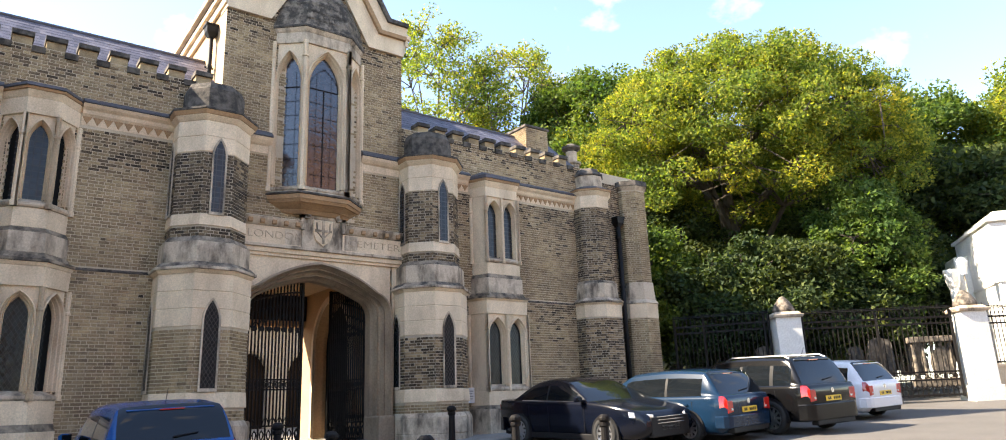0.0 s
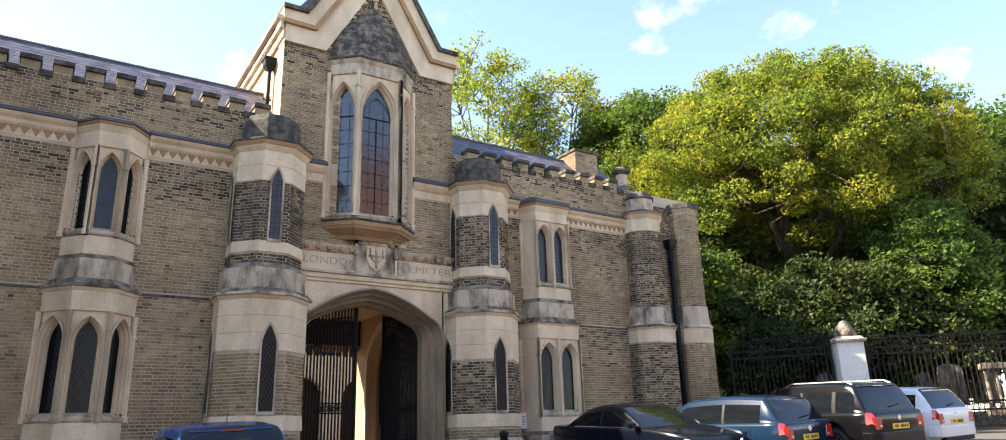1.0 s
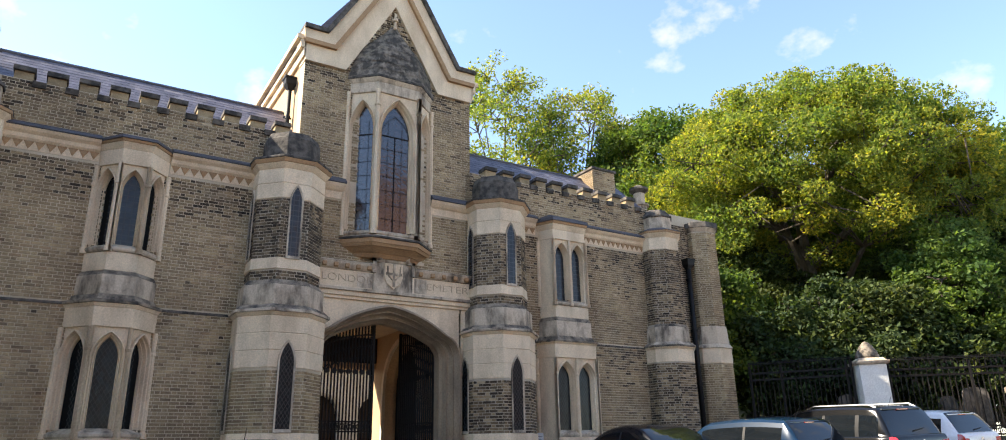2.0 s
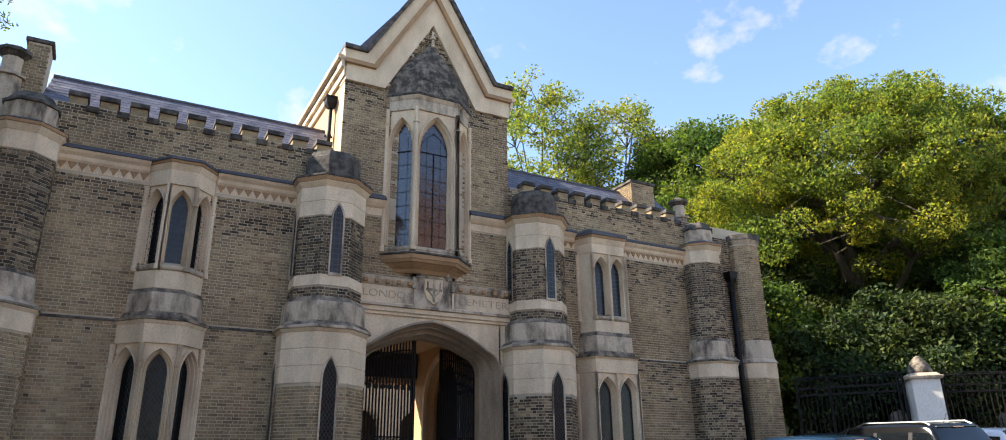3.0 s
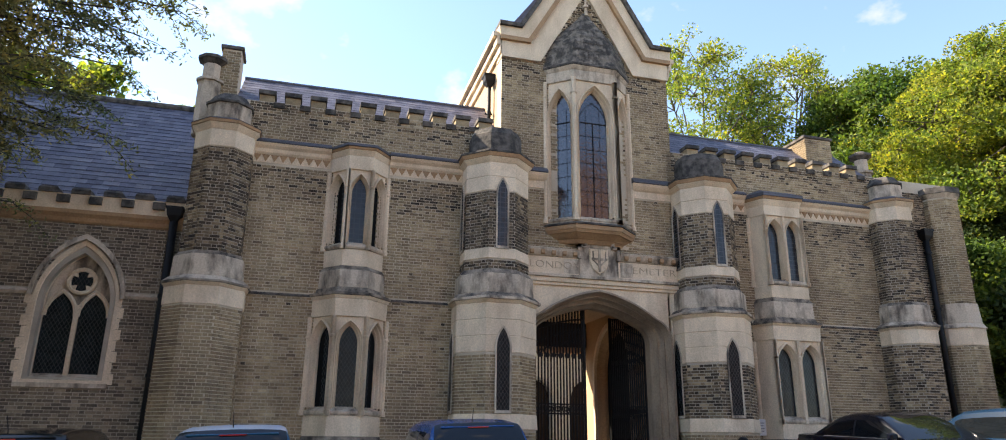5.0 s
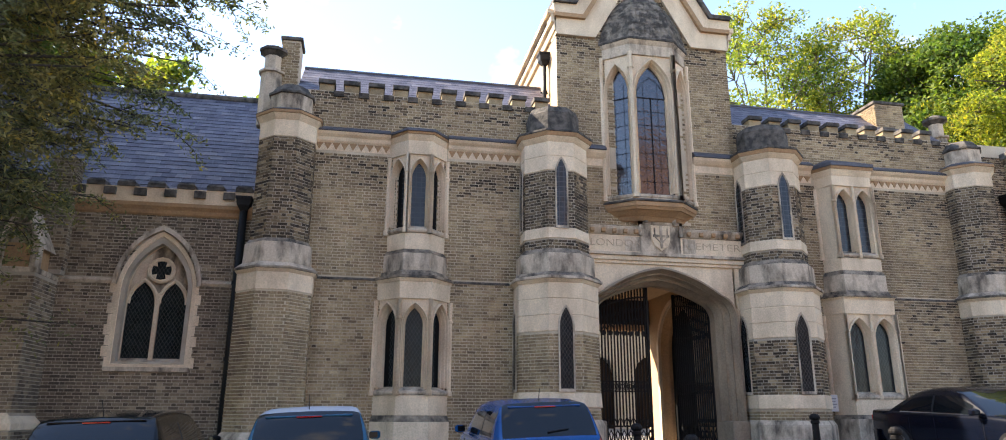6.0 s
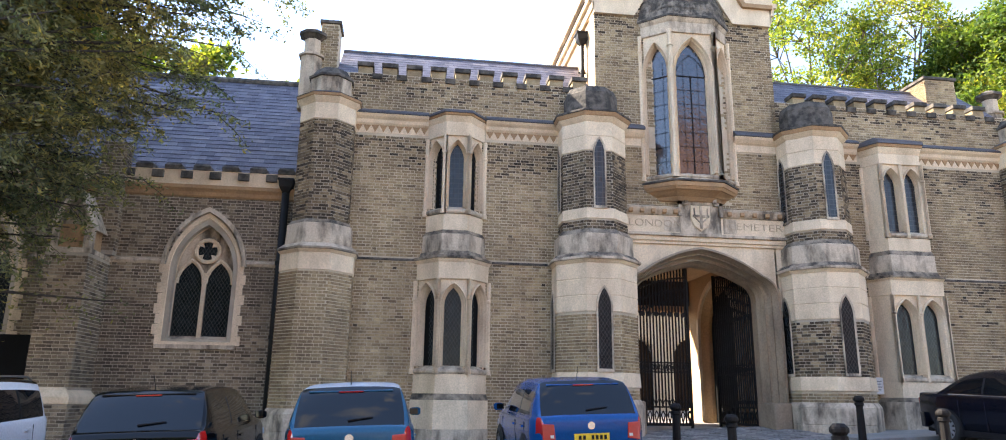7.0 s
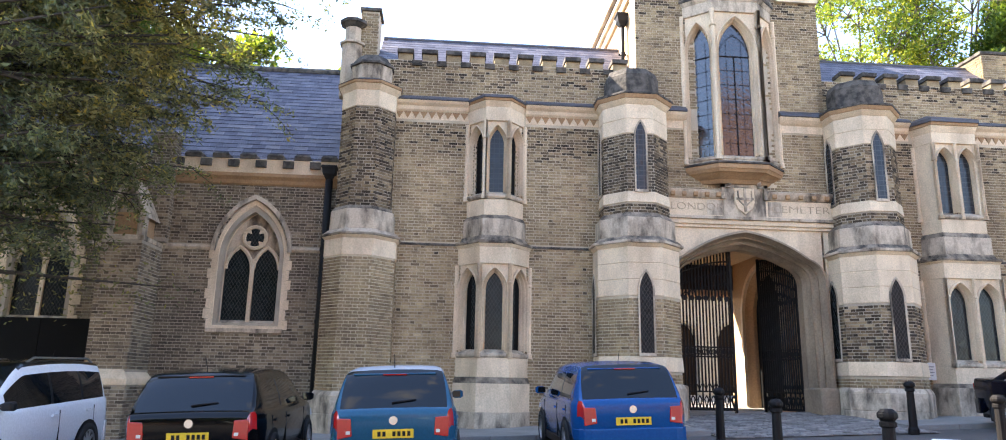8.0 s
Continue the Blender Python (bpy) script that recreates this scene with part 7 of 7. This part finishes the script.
tree("plane_tree", (24.2, 3.9, 2.4), 16.2, 8.7, 3.9, 180, 340000, 0.15, LEAF_PLANE, BARK, 1, "broad plane tree with sunlit yellow-green crown", tuft=0.8, trunk_r=0.5, gap=0.15, low=-0.42, thick=0.12)
tree("birch_tree", (14.2, 17.0, 1.5), 23.4, 4.3, 6.0, 70, 26000, 0.18, LEAF_PLANE, BARK, 2, "slender airy tree with thin light-green crown", gap=0.12, tuft=0.65, trunk_r=0.2)
tree("birch_tree", (18.6, 15.0, 1.5), 22.2, 4.0, 5.0, 70, 28000, 0.18, LEAF_PLANE, BARK, 3, "slender airy tree with thin light-green crown", gap=0.12, tuft=0.65, trunk_r=0.22)
tree("lime_tree", (22.0, 11.5, 2.0), 18.8, 5.2, 4.0, 70, 90000, 0.22, LEAF_MID, BARK, 4, "dense green lime tree behind the railings", tuft=1.1)
tree("lime_tree", (31.5, 2.0, 2.6), 13.5, 5.2, 2.5, 70, 80000, 0.22, LEAF_MID, BARK, 5, "mid-green tree beside the plane tree", tuft=1.1)
tree("cedar_tree", (34.0, -1.5, 2.4), 11.5, 6.5, 2.5, 46, 60000, 0.30, LEAF_DARK, BARK_DARK, 6, "dark spreading cedar with level branches", tuft=1.0, trunk_r=0.45, squash=0.8)
tree("lime_tree", (41.0, -7.0, 2.6), 16.5, 6.0, 3.0, 70, 90000, 0.22, LEAF_PLANE, BARK, 7, "sunlit yellow-green tree beyond the white house", tuft=1.2)
tree("lime_tree", (37.0, 0.5, 2.6), 16.0, 5.0, 3.0, 60, 60000, 0.26, LEAF_MID, BARK, 10, "tall green tree behind the cedar", tuft=1.1)
tree("lime_tree", (36.0, 6.0, 2.6), 15.0, 6.0, 3.0, 36, 34000, 0.4, LEAF_MID, BARK, 8, "green tree in the wood behind", tuft=1.2)
tree("lime_tree", (30.0, 13.0, 2.6), 18.0, 6.0, 3.0, 36, 34000, 0.4, LEAF_MID, BARK, 9, "green tree in the wood behind", tuft=1.2)
# understorey
for k, (x, y, h, sp, m) in enumerate(((16.8, 0.6, 4.2, 2.3, LEAF_DARK), (18.8, -1.4, 3.4, 2.2, LEAF_DARK), (21.4, -2.4, 3.8, 2.4, LEAF_DARK), (25.5, -2.8, 6.0, 2.4, LEAF_DARK), (15.2, 3.2, 6.8, 2.6, LEAF_MID), (20.5, 5.2, 8.5, 3.4, LEAF_DARK),
                                      (26.2, 0.2, 8.0, 3.4, LEAF_DARK), (22.3, -3.1, 8.2, 2.1, LEAF_MID), (29.0, -0.5, 6.5, 3.0, LEAF_DARK), (17.0, 7.5, 9.0, 3.4, LEAF_DARK), (18.4, -0.4, 5.6, 2.2, LEAF_DARK), (20.0, -1.6, 5.4, 2.0, LEAF_DARK))):
    tree("holly_bush" if m is LEAF_DARK else "young_tree", (x, y, gz(x) + 0.9), h, sp, 0.1, 34, 24000, 0.19, m, BARK_DARK, 20 + k, "dense dark evergreen shrub under the trees" if m is LEAF_DARK else "young leafy tree among the shrubs", "shrub" if m is LEAF_DARK else "tree", tuft=0.6, trunk_r=0.12)
# the plane's bent low limb
limb = bpy.data.objects["plane_tree"]
q = Shape()
q.tube([(24.3, 3.9, 7.2), (23.9, 2.6, 7.2), (24.4, 1.0, 7.6), (25.0, 0.1, 8.7), (25.3, -0.4, 10.0)], [0.24, 0.21, 0.18, 0.15, 0.09], 8)
low = part("low_limb", q, BARK, limb, "pale bent limb reaching out below the crown")
low.location = -Vector(limb.location)

# yew at the roadside: long drooping sprays over the chapel
yew = thing("yew_tree", "large dark yew with drooping feathery sprays", "tree", at=(-19.2, -4.2, -0.9))
q = Shape()
q.tube([(0, 0, 0), (0.1, 0.1, 3), (0.2, 0.2, 7), (0.3, 0.3, 11)], [0.55, 0.45, 0.3, 0.1], 10)
part("trunk", q, BARK_DARK, yew)
rng = random.Random(77)
twigs = Shape()
pts = []
dirs = []
for k in range(84):
    f = k / 83
    ztip = 4.6 + 8.2 * f
    reach = 4.5 + 4.5 * min(1.0, f * 1.25) + rng.uniform(-0.8, 0.5)
    if f > 0.8:
        reach *= 1 - (f - 0.8) * 1.2
    ang = rng.uniform(-0.32, 0.42)
    start = Vector((0.15, 0.15, max(2.5, ztip - 1.2 + rng.uniform(-0.8, 0.8))))
    tip = Vector((reach * math.cos(ang), reach * math.sin(ang) + rng.uniform(-0.6, 0.6), ztip + rng.uniform(-0.5, 0.3)))
    m1 = start.lerp(tip, 0.5) + Vector((0, 0, rng.uniform(0.3, 1.0)))
    limb_k = Shape()
    limb_k.tube([start, m1, tip], [0.08, 0.045, 0.012], 5)
    part("limb", limb_k, BARK_DARK, yew)
    for j in range(24):
        g2 = rng.uniform(0.15, 1.0)
        p = (1 - g2) ** 2 * start + 2 * g2 * (1 - g2) * m1 + g2 * g2 * tip
        dv = Vector((rng.uniform(0.1, 1.0), rng.uniform(-0.8, 0.8), rng.uniform(-0.7, 0.1))).normalized() * rng.uniform(0.5, 1.15)
        twigs.tube([p, p + dv * 0.55 + Vector((0, 0, 0.06)), p + dv], [0.011, 0.008, 0.003], 3)
        for i in range(62):
            u = rng.uniform(0.05, 1.05)
            sp = 0.10 * (1.15 - u * 0.5)
            pts.append(tuple(p + dv * u + Vector((rng.gauss(0, sp), rng.gauss(0, sp), rng.gauss(-0.03, sp * 0.7)))))
# extra unseen limbs all round, added to shade the chapel wall from the sky
for k in range(70):
    f = (k + 0.5) / 70
    ang = 0.5 + 5.3 * ((k * 0.618) % 1.0)
    ztip = 3.6 + 9.0 * f
    reach = 6.5 * (1 - max(0.0, f - 0.6) * 1.2) + rng.uniform(-1.0, 0.6)
    start = Vector((0.15, 0.15, max(2.2, ztip - 1.0)))
    tip = Vector((reach * math.cos(ang), reach * math.sin(ang), ztip))
    if tip.y > 3.6:
        tip.y = 3.6
    m1 = start.lerp(tip, 0.5) + Vector((0, 0, rng.uniform(0.2, 0.8)))
    twigs.tube([start, m1, tip], [0.08, 0.045, 0.012], 5)
    for j in range(420):
        g2 = rng.uniform(0.2, 1.0)
        p = (1 - g2) ** 2 * start + 2 * g2 * (1 - g2) * m1 + g2 * g2 * tip
        pts.append(tuple(p + Vector((rng.gauss(0, 0.45), rng.gauss(0, 0.45), rng.gauss(-0.1, 0.3)))))
part("twig_mass", twigs, BARK_DARK, yew, kind="stuff")
leaf_cloud("needle_sprays", pts, LEAF_YEW, 0.115, yew, 5, 0.3, 0.55)
tree("lime_tree", (-13.5, 20.0, 0), 17.0, 4.0, 4.0, 26, 22000, 0.34, LEAF_PLANE, BARK, 15, "sunlit green tree behind the chapel roof", tuft=1.1)
tree("lime_tree", (-20.5, 19.0, 0), 19.0, 5.0, 4.0, 30, 26000, 0.36, LEAF_PLANE, BARK, 16, "sunlit green tree behind the chapel roof", tuft=1.1)


# trees on the far side of the road
for k, (x, y, h) in enumerate(((-21.0, -27.5, 11.0), (-13.5, -28.5, 10.0))):
    tree("lime_tree", (x, y, -1.6), h, 3.6, 2.6, 36, 16000, 0.42, LEAF_MID, BARK, 60 + k, "leafy street tree across the road", tuft=1.1)


# terrace of houses across the road
def terrace_house(x0, mat, label, height=9.6):
    h = thing("terrace_house", label, "house", "houses across the road")
    q = Shape()
    q.box(0, 8.9, -8, 0, -2.5, height)
    part("wall", q, mat, h)
    q = Shape()
    q.add([(-0.1, 0.3, height), (9.0, 0.3, height), (9.0, -8.3, height), (-0.1, -8.3, height), (-0.1, -4, height + 3.4), (9.0, -4, height + 3.4)], [(0, 1, 5, 4), (2, 3, 4, 5), (0, 4, 3), (1, 2, 5)])
    part("roof", q, TILE, h)
    for zc in (0.6, 3.9, 7.0):
        for k in range(3):
            q = Shape()
            q.box(1.0 + k * 2.7, 2.2 + k * 2.7, 0.0, 0.04, zc - 0.8, zc + 0.9)
            w = part("window", q, PANE, h)
            q = Shape()
            q.box(0.9 + k * 2.7, 2.3 + k * 2.7, 0.0, 0.12, zc - 0.95, zc - 0.8)
            part("sill", q, RENDER_WHITE, w)
    h.location = (x0, -33.0, 0)
    return h


HOUSE_BRICK = surface("red_house_brick", (0.40, 0.22, 0.14), (0.28, 0.15, 0.10), 30, 1.5, 0.9, 0.6, 0.3)
for k in range(6):
    terrace_house(-36 + k * 11.2, HOUSE_BRICK if k % 2 or k == 4 else STONE_ORANGE, "red brick terrace house across the road" if k % 2 or k == 4 else "ochre stone-faced terrace house across the road", 21.0 if k == 4 else 9.0 + (k % 3) * 0.8)
# two trees added off to the left to keep sun off the chapel roof
tree("lime_tree", (-25.0, 8.5, -0.8), 23.0, 6.2, 5.0, 60, 60000, 0.33, LEAF_MID, BARK, 17, "tall leafy tree added beyond the chapel to shade its roof", tuft=1.1)
tree("lime_tree", (-30.0, 13.0, -0.8), 23.0, 6.2, 5.0, 50, 45000, 0.36, LEAF_MID, BARK, 18, "tall leafy tree added beyond the chapel to shade its roof", tuft=1.2)
tree("courtyard_tree", (0.5, 20.0, 0.5), 9.0, 3.6, 1.0, 26, 16000, 0.26, LEAF_DARK, BARK_DARK, 91, "dark evergreen behind the courtyard arcade", tuft=0.9, trunk_r=0.2)

# ---- single bricks, setts and slates, last ----
for nm, own, mat_one, parent in SINGLES:
    for b in own:
        c = sum(b, Vector()) / 8
        me = bpy.data.meshes.new(nm)
        me.from_pydata([tuple(p - c) for p in b], [], BRICK_FACES)
        me.materials.append(mat_one)
        o = new(nm, me)
        o.parent = parent
        o.location = c - parent.location
